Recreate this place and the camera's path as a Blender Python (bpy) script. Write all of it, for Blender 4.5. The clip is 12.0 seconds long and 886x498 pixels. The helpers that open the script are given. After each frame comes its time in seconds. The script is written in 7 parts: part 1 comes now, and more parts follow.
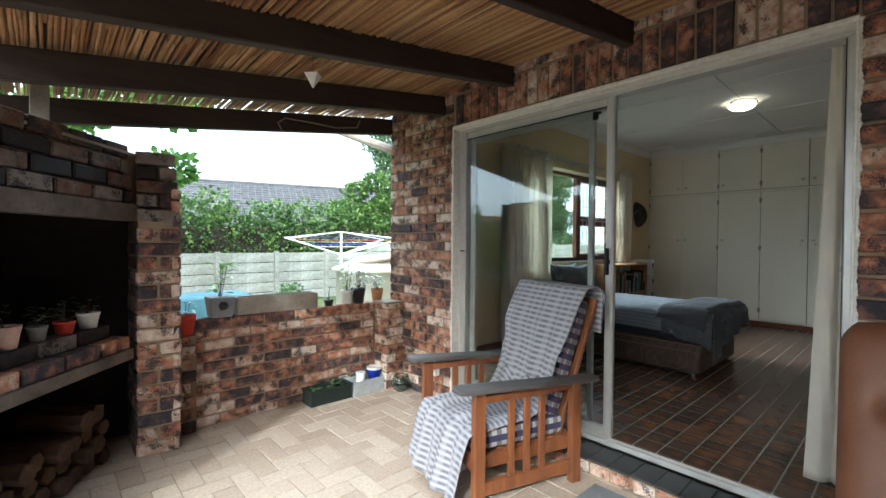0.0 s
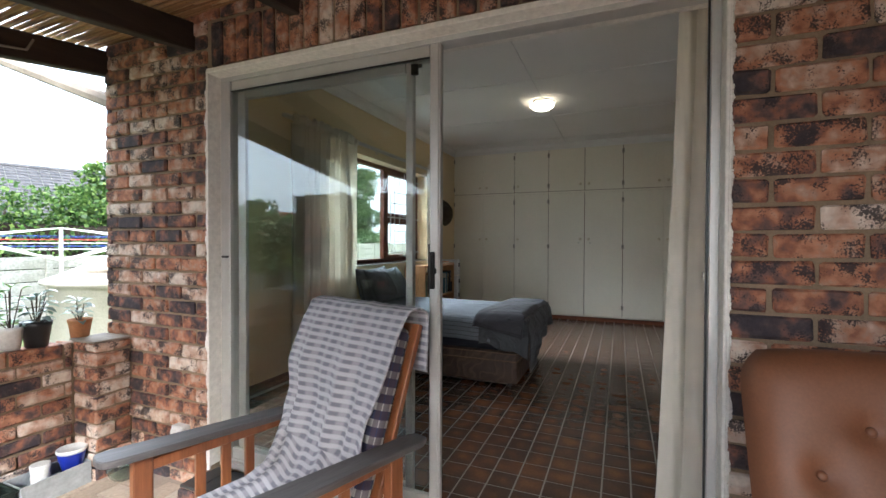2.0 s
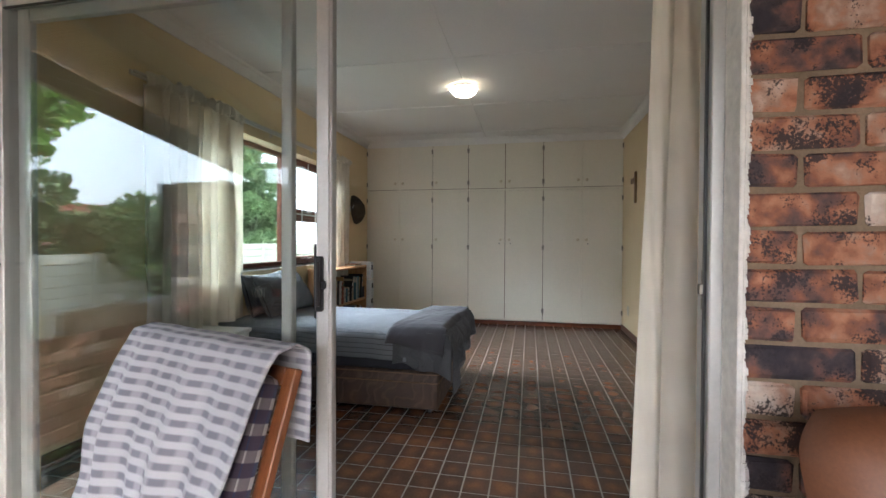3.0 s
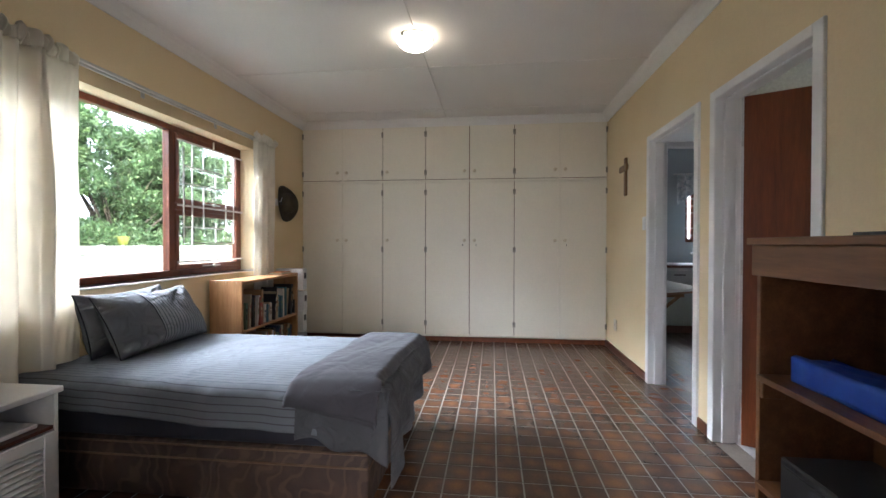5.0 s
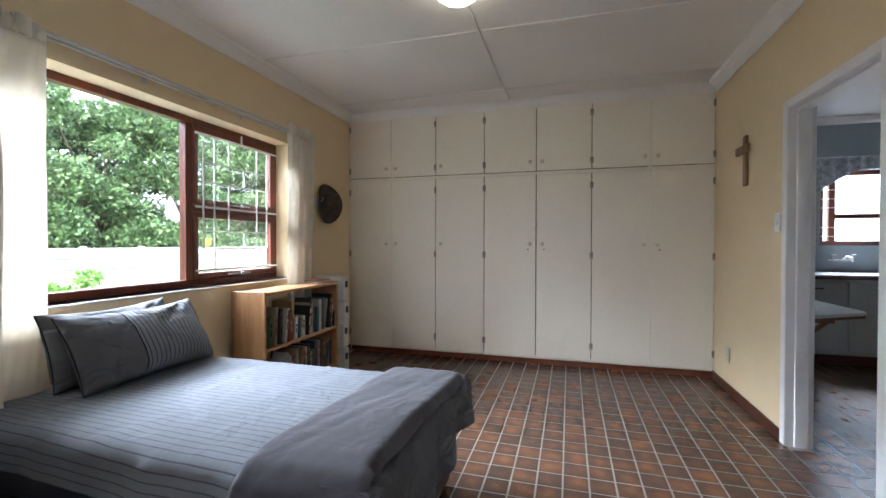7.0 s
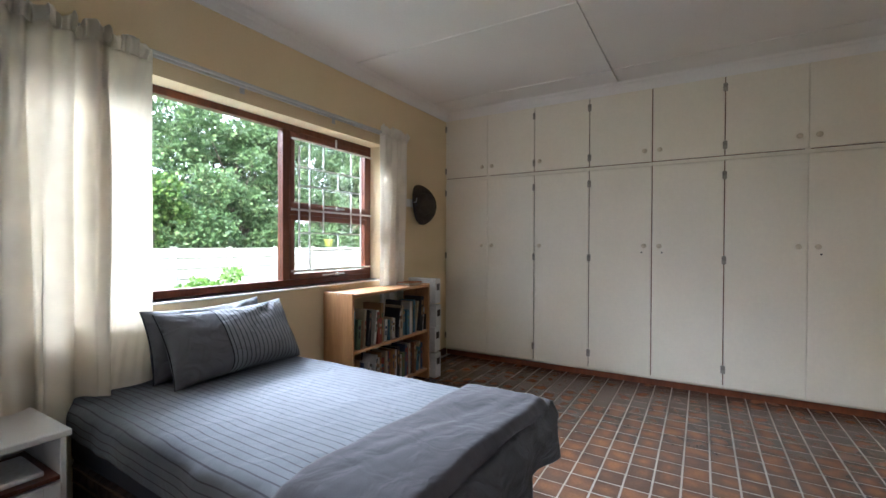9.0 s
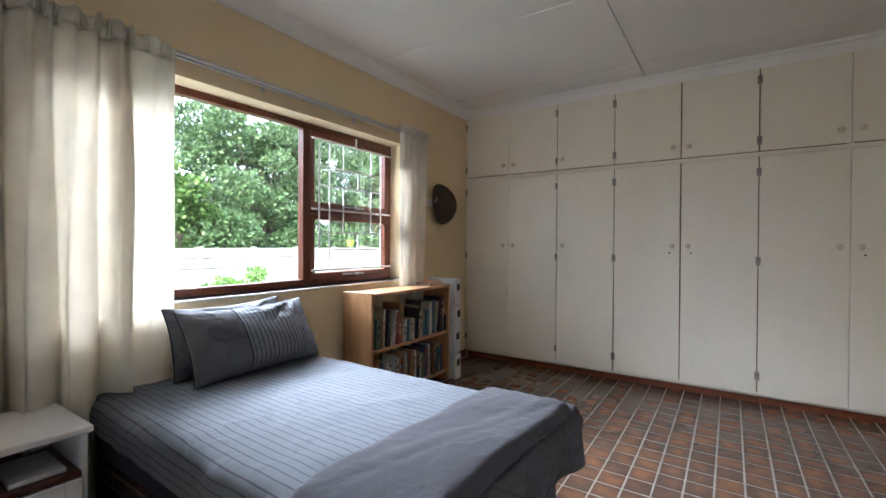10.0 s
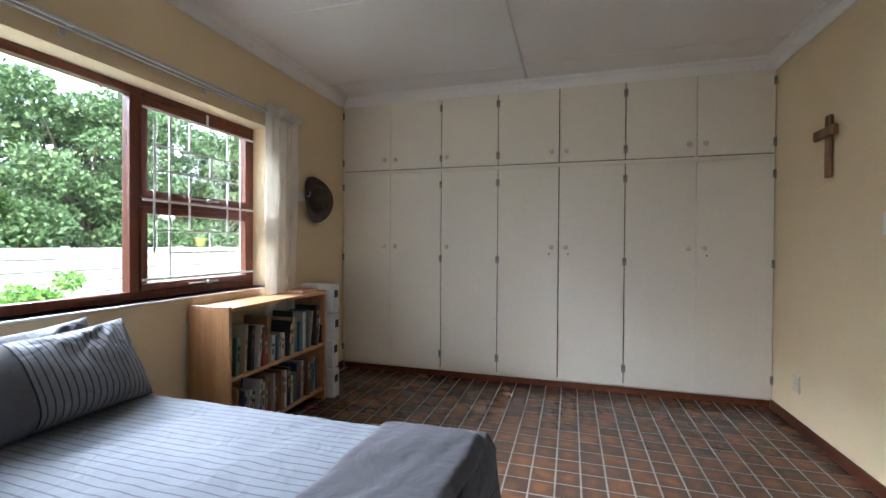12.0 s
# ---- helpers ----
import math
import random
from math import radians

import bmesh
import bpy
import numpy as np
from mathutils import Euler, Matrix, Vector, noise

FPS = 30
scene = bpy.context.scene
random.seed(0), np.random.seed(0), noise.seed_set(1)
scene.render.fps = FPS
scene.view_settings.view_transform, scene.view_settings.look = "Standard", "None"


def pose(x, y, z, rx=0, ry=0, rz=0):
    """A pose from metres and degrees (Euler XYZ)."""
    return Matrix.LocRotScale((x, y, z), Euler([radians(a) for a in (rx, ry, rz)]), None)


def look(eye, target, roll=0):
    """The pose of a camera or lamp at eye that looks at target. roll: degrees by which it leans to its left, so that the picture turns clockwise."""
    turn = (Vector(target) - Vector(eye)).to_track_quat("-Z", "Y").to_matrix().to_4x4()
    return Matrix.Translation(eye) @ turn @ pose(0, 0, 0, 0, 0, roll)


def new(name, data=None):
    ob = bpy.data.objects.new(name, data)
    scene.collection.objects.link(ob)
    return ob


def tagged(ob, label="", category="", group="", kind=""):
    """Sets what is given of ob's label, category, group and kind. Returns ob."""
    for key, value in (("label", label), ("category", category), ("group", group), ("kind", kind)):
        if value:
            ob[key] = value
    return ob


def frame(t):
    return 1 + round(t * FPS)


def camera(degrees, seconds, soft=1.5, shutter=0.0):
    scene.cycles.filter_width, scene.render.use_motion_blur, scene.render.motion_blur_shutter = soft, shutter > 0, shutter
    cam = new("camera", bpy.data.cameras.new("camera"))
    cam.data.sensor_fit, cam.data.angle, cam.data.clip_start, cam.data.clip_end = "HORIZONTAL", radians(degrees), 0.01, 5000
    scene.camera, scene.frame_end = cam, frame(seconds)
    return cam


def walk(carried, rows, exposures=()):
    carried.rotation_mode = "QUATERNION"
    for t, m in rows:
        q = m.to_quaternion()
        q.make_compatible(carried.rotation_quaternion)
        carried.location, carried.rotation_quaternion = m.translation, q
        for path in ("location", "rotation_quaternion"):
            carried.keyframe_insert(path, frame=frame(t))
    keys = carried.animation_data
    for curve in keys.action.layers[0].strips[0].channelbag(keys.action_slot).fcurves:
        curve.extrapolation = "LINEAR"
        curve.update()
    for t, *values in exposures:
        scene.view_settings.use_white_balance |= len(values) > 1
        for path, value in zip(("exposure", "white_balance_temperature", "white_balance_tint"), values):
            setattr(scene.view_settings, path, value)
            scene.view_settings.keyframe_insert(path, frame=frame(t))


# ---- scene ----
cam = camera(91.2, 12.0)
PATH = [
    (0, (-0.045, 0.354, 1.138), (1.305, 1.829, 1.109), 0.5),
    (0.5, (0.122, 0.465, 1.157), (1.608, 1.803, 1.129), 0.5),
    (1, (0.287, 0.603, 1.161), (1.916, 1.763, 1.133), 0.4),
    (1.5, (0.48, 0.739, 1.158), (2.227, 1.712, 1.131), 0.4),
    (2, (0.693, 0.842, 1.155), (2.544, 1.598, 1.125), 0.2),
    (2.5, (0.937, 0.942, 1.150), (2.862, 1.484, 1.121), 0.0),
    (3, (1.239, 0.995, 1.155), (3.200, 1.385, 1.128), 0.3),
    (3.5, (1.507, 1.077, 1.145), (3.491, 1.333, 1.120), 0.4),
    (5.5, (2.515, 1.056, 1.182), (4.502, 1.28, 1.159), 0.1),
    (6, (2.712, 1.04, 1.194), (4.686, 1.357, 1.172), 0.0),
    (6.5, (2.877, 1.029, 1.193), (4.83, 1.46, 1.171), 0.1),
    (7, (3.01, 1.017, 1.211), (4.93, 1.575, 1.187), 0.1),
    (9, (3.294, 0.964, 1.22), (5.012, 1.988, 1.198), 0.2),
    (9.5, (3.317, 0.978, 1.214), (5.007, 2.047, 1.194), 0.2),
    (10, (3.339, 0.986, 1.211), (5.006, 2.091, 1.192), 0.3),
    (10.5, (3.356, 0.985, 1.194), (5.001, 2.124, 1.184), 0.2),
    (11, (3.377, 1.036, 1.234), (5.028, 2.165, 1.215), 0.4),
    (11.5, (3.48, 1.137, 1.234), (5.228, 2.108, 1.216), 0.6),
    (12, (3.59, 1.231, 1.23), (5.508, 1.797, 1.209), 0.4),
]
walk(cam, [(t, look(eye, target, roll)) for t, eye, target, roll in PATH],
     exposures=[(0, 0.68, 5150, -1), (1.5, 0.62, 5250, 4), (2.5, 1.4, 5400, 8), (3.5, 1.6, 5350, 9), (5.5, 1.95, 5400, 13), (7.0, 1.85, 5300, 13), (12.0, 1.75, 5250, 13)])

# ---- light ----
world = bpy.data.worlds.new("world")
scene.world = world
world.use_nodes = True
wn = world.node_tree
sky = wn.nodes.new("ShaderNodeTexSky")
sky.sky_type = "NISHITA"
sky.sun_disc = False
sky.sun_elevation = radians(32)
sky.sun_rotation = radians(241)
sky.dust_density, sky.air_density, sky.ozone_density = 10.0, 0.8, 0.3
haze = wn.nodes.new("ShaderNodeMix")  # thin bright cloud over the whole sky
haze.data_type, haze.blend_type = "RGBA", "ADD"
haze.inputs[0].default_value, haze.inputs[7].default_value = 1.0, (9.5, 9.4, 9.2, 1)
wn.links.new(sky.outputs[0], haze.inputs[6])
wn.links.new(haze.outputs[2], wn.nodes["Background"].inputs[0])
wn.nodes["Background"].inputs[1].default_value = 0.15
sun = new("sun", bpy.data.lights.new("sun", "SUN"))
sun.data.energy, sun.data.angle, sun.data.color = 2.0, radians(2.0), (1.0, 0.95, 0.87)
sun.matrix_world = look((-8.7, -4.8, 6.2), (0, 0, 0))


def area(name, eye, target, w, h, power, color=(1, 1, 1)):
    lamp = new(name, bpy.data.lights.new(name, "AREA"))
    lamp.data.shape, lamp.data.size, lamp.data.size_y = "RECTANGLE", w, h
    lamp.data.energy, lamp.data.color = power, color
    lamp.matrix_world = look(eye, target)
    return lamp


# daylight that enters by the bedroom window, the sliding door and the kitchen window
area("window_daylight", (5.15, 8.0, 4.6), (5.15, 3.5, 1.4), 5.0, 1.6, 620, (0.98, 0.97, 0.94))
area("door_daylight", (2.74, 1.60, 1.0), (7.0, 1.55, 0.9), 2.0, 1.9, 0.5, (0.95, 0.97, 1.0))
area("kitchen_window_daylight", (11.2, -2.1, 3.6), (8.3, -2.0, 1.0), 1.6, 0.8, 620, (0.93, 0.97, 1.0))


# ---- materials ----
def ramp(n, stops):
    r = n.nodes.new("ShaderNodeValToRGB")
    el = r.color_ramp.elements
    while len(el) < len(stops):
        el.new(0.5)
    for e, (p, c) in zip(el, stops):
        e.position, e.color = p, (*c, 1)
    return r


def coords(n, scale=(1, 1, 1), rot=(0, 0, 0)):
    tc = n.nodes.new("ShaderNodeTexCoord")
    mp = n.nodes.new("ShaderNodeMapping")
    mp.inputs["Scale"].default_value = scale
    mp.inputs["Rotation"].default_value = rot
    n.links.new(tc.outputs["Object"], mp.inputs[0])
    return mp


def noise_tex(n, src, scale, detail=4, rough=0.6):
    t = n.nodes.new("ShaderNodeTexNoise")
    t.inputs["Scale"].default_value, t.inputs["Detail"].default_value, t.inputs["Roughness"].default_value = scale, detail, rough
    if src:
        n.links.new(src.outputs[0], t.inputs[0])
    return t


def mix(n, fac, a, b, mode="MIX"):
    m = n.nodes.new("ShaderNodeMix")
    m.data_type, m.blend_type = "RGBA", mode
    for sock, v in ((m.inputs[0], fac), (m.inputs[6], a), (m.inputs[7], b)):
        if isinstance(v, bpy.types.NodeSocket):
            n.links.new(v, sock)
        elif isinstance(v, (int, float)):
            sock.default_value = v
        else:
            sock.default_value = (*v, 1)
    return m.outputs[2]


def bumped(n, bsdf, height, strength, dist=0.01):
    b = n.nodes.new("ShaderNodeBump")
    b.inputs["Strength"].default_value, b.inputs["Distance"].default_value = strength, dist
    n.links.new(height, b.inputs["Height"])
    n.links.new(b.outputs[0], bsdf.inputs["Normal"])


def blank(name, rough=0.6, metal=0.0):
    m = bpy.data.materials.new(name)
    m.use_nodes = True
    n = m.node_tree
    b = n.nodes["Principled BSDF"]
    b.inputs["Roughness"].default_value, b.inputs["Metallic"].default_value = rough, metal
    return m, n, b


def surface(name, c1, c2, scale=6.0, rough=0.6, bump=0.15, fine=60.0, metal=0.0, stretch=(1, 1, 1), dist=0.004, grain=0.14):
    """Two tones in broad patches, a fine grain over them, and relief from both."""
    m, n, b = blank(name, rough, metal)
    mp = coords(n, stretch)
    big, small = noise_tex(n, mp, scale, 5), noise_tex(n, mp, fine, 3)
    r = ramp(n, [(0.3, c1), (0.7, c2)])
    n.links.new(big.outputs[0], r.inputs[0])
    g = ramp(n, [(0.3, (1 - grain, 1 - grain, 1 - grain)), (0.7, (1 + grain * 0.5, 1 + grain * 0.5, 1 + grain * 0.5))])
    n.links.new(small.outputs[0], g.inputs[0])
    n.links.new(mix(n, 1.0, r.outputs[0], g.outputs[0], "MULTIPLY"), b.inputs["Base Color"])
    if bump:
        bumped(n, b, small.outputs[0], bump, dist)
    return m


def random_value(n, islands):
    if islands:
        return n.nodes.new("ShaderNodeNewGeometry").outputs["Random Per Island"]
    return n.nodes.new("ShaderNodeObjectInfo").outputs["Random"]


def pieces(name, stops, rough, islands, speck=None, speck_scale=45.0, patch=0.35, patch_scale=9.0, bump=0.4, spread=1.0):
    """One tone per piece, with blotches inside the piece and dark specks."""
    m, n, b = blank(name, rough)
    r = ramp(n, stops)
    r.color_ramp.interpolation = "LINEAR"
    tc = n.nodes.new("ShaderNodeNewGeometry")
    big = n.nodes.new("ShaderNodeTexNoise")
    big.inputs["Scale"].default_value, big.inputs["Detail"].default_value = patch_scale, 5
    small = n.nodes.new("ShaderNodeTexNoise")
    small.inputs["Scale"].default_value, small.inputs["Detail"].default_value = speck_scale, 4
    for t in (big, small):
        n.links.new(tc.outputs["Position"], t.inputs[0])
    v = n.nodes.new("ShaderNodeMath")
    v.operation = "MULTIPLY_ADD"
    n.links.new(big.outputs[0], v.inputs[0])
    v.inputs[1].default_value = patch
    add = n.nodes.new("ShaderNodeMath")
    add.operation = "SUBTRACT"
    calm = n.nodes.new("ShaderNodeMath")
    calm.operation = "MULTIPLY"
    calm.inputs[1].default_value = spread
    n.links.new(random_value(n, islands), calm.inputs[0])
    n.links.new(calm.outputs[0], add.inputs[0])
    add.inputs[1].default_value = patch * 0.5 - (1 - spread) * 0.46
    n.links.new(add.outputs[0], v.inputs[2])
    n.links.new(v.outputs[0], r.inputs[0])
    col = r.outputs[0]
    if speck:
        clump = n.nodes.new("ShaderNodeTexNoise")
        clump.inputs["Scale"].default_value, clump.inputs["Detail"].default_value = patch_scale * 0.8, 3
        n.links.new(tc.outputs["Position"], clump.inputs[0])
        fine = n.nodes.new("ShaderNodeTexNoise")
        fine.inputs["Scale"].default_value, fine.inputs["Detail"].default_value, fine.inputs["Roughness"].default_value = speck_scale * 3.5, 4, 0.65
        n.links.new(tc.outputs["Position"], fine.inputs[0])
        both = n.nodes.new("ShaderNodeMath")
        both.operation = "MULTIPLY_ADD"
        n.links.new(clump.outputs[0], both.inputs[0])
        both.inputs[1].default_value = 1.25
        n.links.new(fine.outputs[0], both.inputs[2])
        s = ramp(n, [(0.590, (0, 0, 0)), (0.635, (0.92, 0.92, 0.92))])
        half = n.nodes.new("ShaderNodeMath")
        half.operation = "MULTIPLY"
        half.inputs[1].default_value = 0.5
        n.links.new(both.outputs[0], half.inputs[0])
        n.links.new(half.outputs[0], s.inputs[0])
        col = mix(n, s.outputs[0], col, speck)
    g = ramp(n, [(0.25, (0.8, 0.8, 0.8)), (0.75, (1.12, 1.12, 1.12))])
    n.links.new(small.outputs[0], g.inputs[0])
    n.links.new(mix(n, 1.0, col, g.outputs[0], "MULTIPLY"), b.inputs["Base Color"])
    bumped(n, b, small.outputs[0], bump, 0.004)
    return m


def wood(name, dark, light, axis=0, scale=3.0, rough=0.5, knots=True, bump=0.08):
    m, n, b = blank(name, rough)
    st = [9.0, 9.0, 9.0]
    st[axis] = 0.7
    mp = coords(n, st)
    a, f = noise_tex(n, mp, scale, 6, 0.65), noise_tex(n, mp, scale * 9, 3)
    r = ramp(n, [(0.25, dark), (0.5, tuple((p + q) / 2 for p, q in zip(dark, light))), (0.75, light)])
    n.links.new(a.outputs[0], r.inputs[0])
    g = ramp(n, [(0.3, (0.82, 0.8, 0.78)), (0.7, (1.08, 1.08, 1.08))])
    n.links.new(f.outputs[0], g.inputs[0])
    n.links.new(mix(n, 1.0, r.outputs[0], g.outputs[0], "MULTIPLY"), b.inputs["Base Color"])
    bumped(n, b, f.outputs[0], bump, 0.003)
    return m


def cloth(name, base, stripe=None, axis=0, pitch=0.04, width=0.12, cross=None, weave=900.0, rough=0.9, soft=0.02, translucent=0.0, fuzz=0.0, crease=0.0):
    """Woven cloth by its own flat coordinates (metres in the UV map); stripes run across the given axis."""
    m, n, b = blank(name, rough)
    uv = n.nodes.new("ShaderNodeUVMap")
    sep = n.nodes.new("ShaderNodeSeparateXYZ")
    n.links.new(uv.outputs[0], sep.inputs[0])
    ns = n.nodes.new("ShaderNodeTexNoise")
    ns.inputs["Scale"].default_value = 7
    n.links.new(uv.outputs[0], ns.inputs[0])
    fine = n.nodes.new("ShaderNodeTexNoise")
    fine.inputs["Scale"].default_value = weave
    n.links.new(uv.outputs[0], fine.inputs[0])
    r = ramp(n, [(0.3, tuple(c * 0.88 for c in base)), (0.7, base)])
    n.links.new(ns.outputs[0], r.inputs[0])
    col = r.outputs[0]

    def bars(ax, p, w):
        a = n.nodes.new("ShaderNodeMath")
        a.operation = "DIVIDE"
        n.links.new(sep.outputs[ax], a.inputs[0])
        a.inputs[1].default_value = p
        f = n.nodes.new("ShaderNodeMath")
        f.operation = "PINGPONG"
        f.inputs[1].default_value = 0.5
        n.links.new(a.outputs[0], f.inputs[0])
        k = ramp(n, [(w * 0.5, (1, 1, 1)), (min(0.99, w * 0.5 + soft), (0, 0, 0))])
        n.links.new(f.outputs[0], k.inputs[0])
        return k.outputs[0]

    if stripe:
        col = mix(n, bars(axis, pitch, width), col, stripe)
    if cross:
        half = n.nodes.new("ShaderNodeMath")
        half.operation = "MULTIPLY"
        n.links.new(bars(1 - axis, cross[0], cross[1]), half.inputs[0])
        half.inputs[1].default_value = cross[3]
        col = mix(n, half.outputs[0], col, cross[2])
    g = ramp(n, [(0.3, (0.86, 0.86, 0.86)), (0.7, (1.06, 1.06, 1.06))])
    n.links.new(fine.outputs[0], g.inputs[0])
    col = mix(n, 1.0, col, g.outputs[0], "MULTIPLY")
    n.links.new(col, b.inputs["Base Color"])
    b.inputs["Sheen Weight"].default_value = 0.04 + fuzz
    if crease:
        cr = n.nodes.new("ShaderNodeTexNoise")
        cr.inputs["Scale"].default_value, cr.inputs["Detail"].default_value, cr.inputs["Distortion"].default_value = 9.0, 2.5, 0.9
        n.links.new(uv.outputs[0], cr.inputs[0])
        sm = n.nodes.new("ShaderNodeMath")
        sm.operation = "MULTIPLY_ADD"
        sm.inputs[1].default_value = 0.03
        n.links.new(fine.outputs[0], sm.inputs[0])
        n.links.new(cr.outputs[0], sm.inputs[2])
        bumped(n, b, sm.outputs[0], crease, 0.05)
    else:
        bumped(n, b, fine.outputs[0], 0.25, 0.002)
    if translucent:
        t = n.nodes.new("ShaderNodeBsdfTranslucent")
        n.links.new(col, t.inputs[0])
        ms = n.nodes.new("ShaderNodeMixShader")
        ms.inputs[0].default_value = translucent
        n.links.new(b.outputs[0], ms.inputs[1])
        n.links.new(t.outputs[0], ms.inputs[2])
        n.links.new(ms.outputs[0], n.nodes["Material Output"].inputs[0])
    return m


def quilted(name):
    """Brown brocade with paler curling leaf shapes stitched into it."""
    m, n, b = blank(name, 0.7)
    mp = coords(n)
    w = n.nodes.new("ShaderNodeTexWave")
    w.wave_type, w.rings_direction = "RINGS", "SPHERICAL"
    w.inputs["Scale"].default_value, w.inputs["Distortion"].default_value, w.inputs["Detail"].default_value, w.inputs["Detail Scale"].default_value = 4.0, 14.0, 2.0, 1.4
    n.links.new(mp.outputs[0], w.inputs[0])
    big, fine = noise_tex(n, mp, 7, 3), noise_tex(n, mp, 260, 2)
    r = ramp(n, [(0.35, (0.032, 0.017, 0.011)), (0.65, (0.055, 0.030, 0.018))])
    n.links.new(big.outputs[0], r.inputs[0])
    k = ramp(n, [(0.70, (0, 0, 0)), (0.92, (0.55, 0.55, 0.55))])
    n.links.new(w.outputs[0], k.inputs[0])
    col = mix(n, k.outputs[0], r.outputs[0], (0.092, 0.054, 0.034))
    g = ramp(n, [(0.3, (0.8, 0.8, 0.8)), (0.7, (1.1, 1.1, 1.1))])
    n.links.new(fine.outputs[0], g.inputs[0])
    n.links.new(mix(n, 1.0, col, g.outputs[0], "MULTIPLY"), b.inputs["Base Color"])
    bumped(n, b, w.outputs[0], 0.35, 0.006)
    return m


def leaf_material(name, stops, gloss=0.45):
    m, n, b = blank(name, gloss)
    r = ramp(n, stops)
    n.links.new(random_value(n, True), r.inputs[0])
    n.links.new(r.outputs[0], b.inputs["Base Color"])
    t = n.nodes.new("ShaderNodeBsdfTranslucent")
    n.links.new(r.outputs[0], t.inputs[0])
    ms = n.nodes.new("ShaderNodeMixShader")
    ms.inputs[0].default_value = 0.22
    n.links.new(b.outputs[0], ms.inputs[1])
    n.links.new(t.outputs[0], ms.inputs[2])
    n.links.new(ms.outputs[0], n.nodes["Material Output"].inputs[0])
    return m


def glass(name, tint=(0.93, 0.97, 0.95), rough=0.0):
    m, n, b = blank(name, rough)
    b.inputs["Base Color"].default_value = (*tint, 1)
    b.inputs["Transmission Weight"].default_value = 1.0
    b.inputs["IOR"].default_value = 1.5
    return m


def glow(name, color, strength):
    m, n, b = blank(name, 0.3)
    b.inputs["Base Color"].default_value = (*color, 1)
    b.inputs["Emission Color"].default_value = (*color, 1)
    b.inputs["Emission Strength"].default_value = strength
    return m


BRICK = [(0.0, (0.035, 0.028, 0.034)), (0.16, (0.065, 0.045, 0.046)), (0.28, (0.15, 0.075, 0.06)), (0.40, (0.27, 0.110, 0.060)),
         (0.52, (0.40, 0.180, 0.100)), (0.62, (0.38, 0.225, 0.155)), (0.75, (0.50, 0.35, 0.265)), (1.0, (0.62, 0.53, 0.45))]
M_BRICK = pieces("clinker_brick", BRICK, 0.85, False, (0.028, 0.021, 0.024), 46, 1.25, 17, bump=0.8, spread=0.8)
# the clinker brick tones scaled to 0.3, for hood, inner pillar and upper hearth bricks
M_DARKBRICK = pieces("dark_clinker_brick", [(p, tuple(v * 0.3 for v in c)) for p, c in BRICK], 0.9, False, (0.01, 0.009, 0.009), 34, 1.2, 15)
M_BRICK_R = pieces("clinker_brick_far", BRICK, 0.85, True, (0.035, 0.026, 0.028), 34, 1.0, 13, bump=0.55)
M_SKIRT_BRICK = surface("plain_brown_brick", (0.10, 0.055, 0.04), (0.19, 0.10, 0.07), 9, 0.9, 0.5, 40)
M_MORTAR = surface("mortar", (0.19, 0.135, 0.085), (0.28, 0.205, 0.135), 9, 0.95, 0.6, 120)
PAVER = [(0.0, (0.36, 0.275, 0.205)), (0.5, (0.42, 0.33, 0.25)), (1.0, (0.47, 0.38, 0.30))]
M_PAVER = pieces("clay_paver", PAVER, 0.8, False, None, 60, 0.4, 6)
M_PAVER_R = pieces("clay_paver_far", PAVER, 0.8, True, None, 60, 0.4, 6)
TPX, TPY, TX0, TY0 = 0.134, 0.1285, 4.961, 1.042  # pitch of the indoor floor tiles and one joint crossing


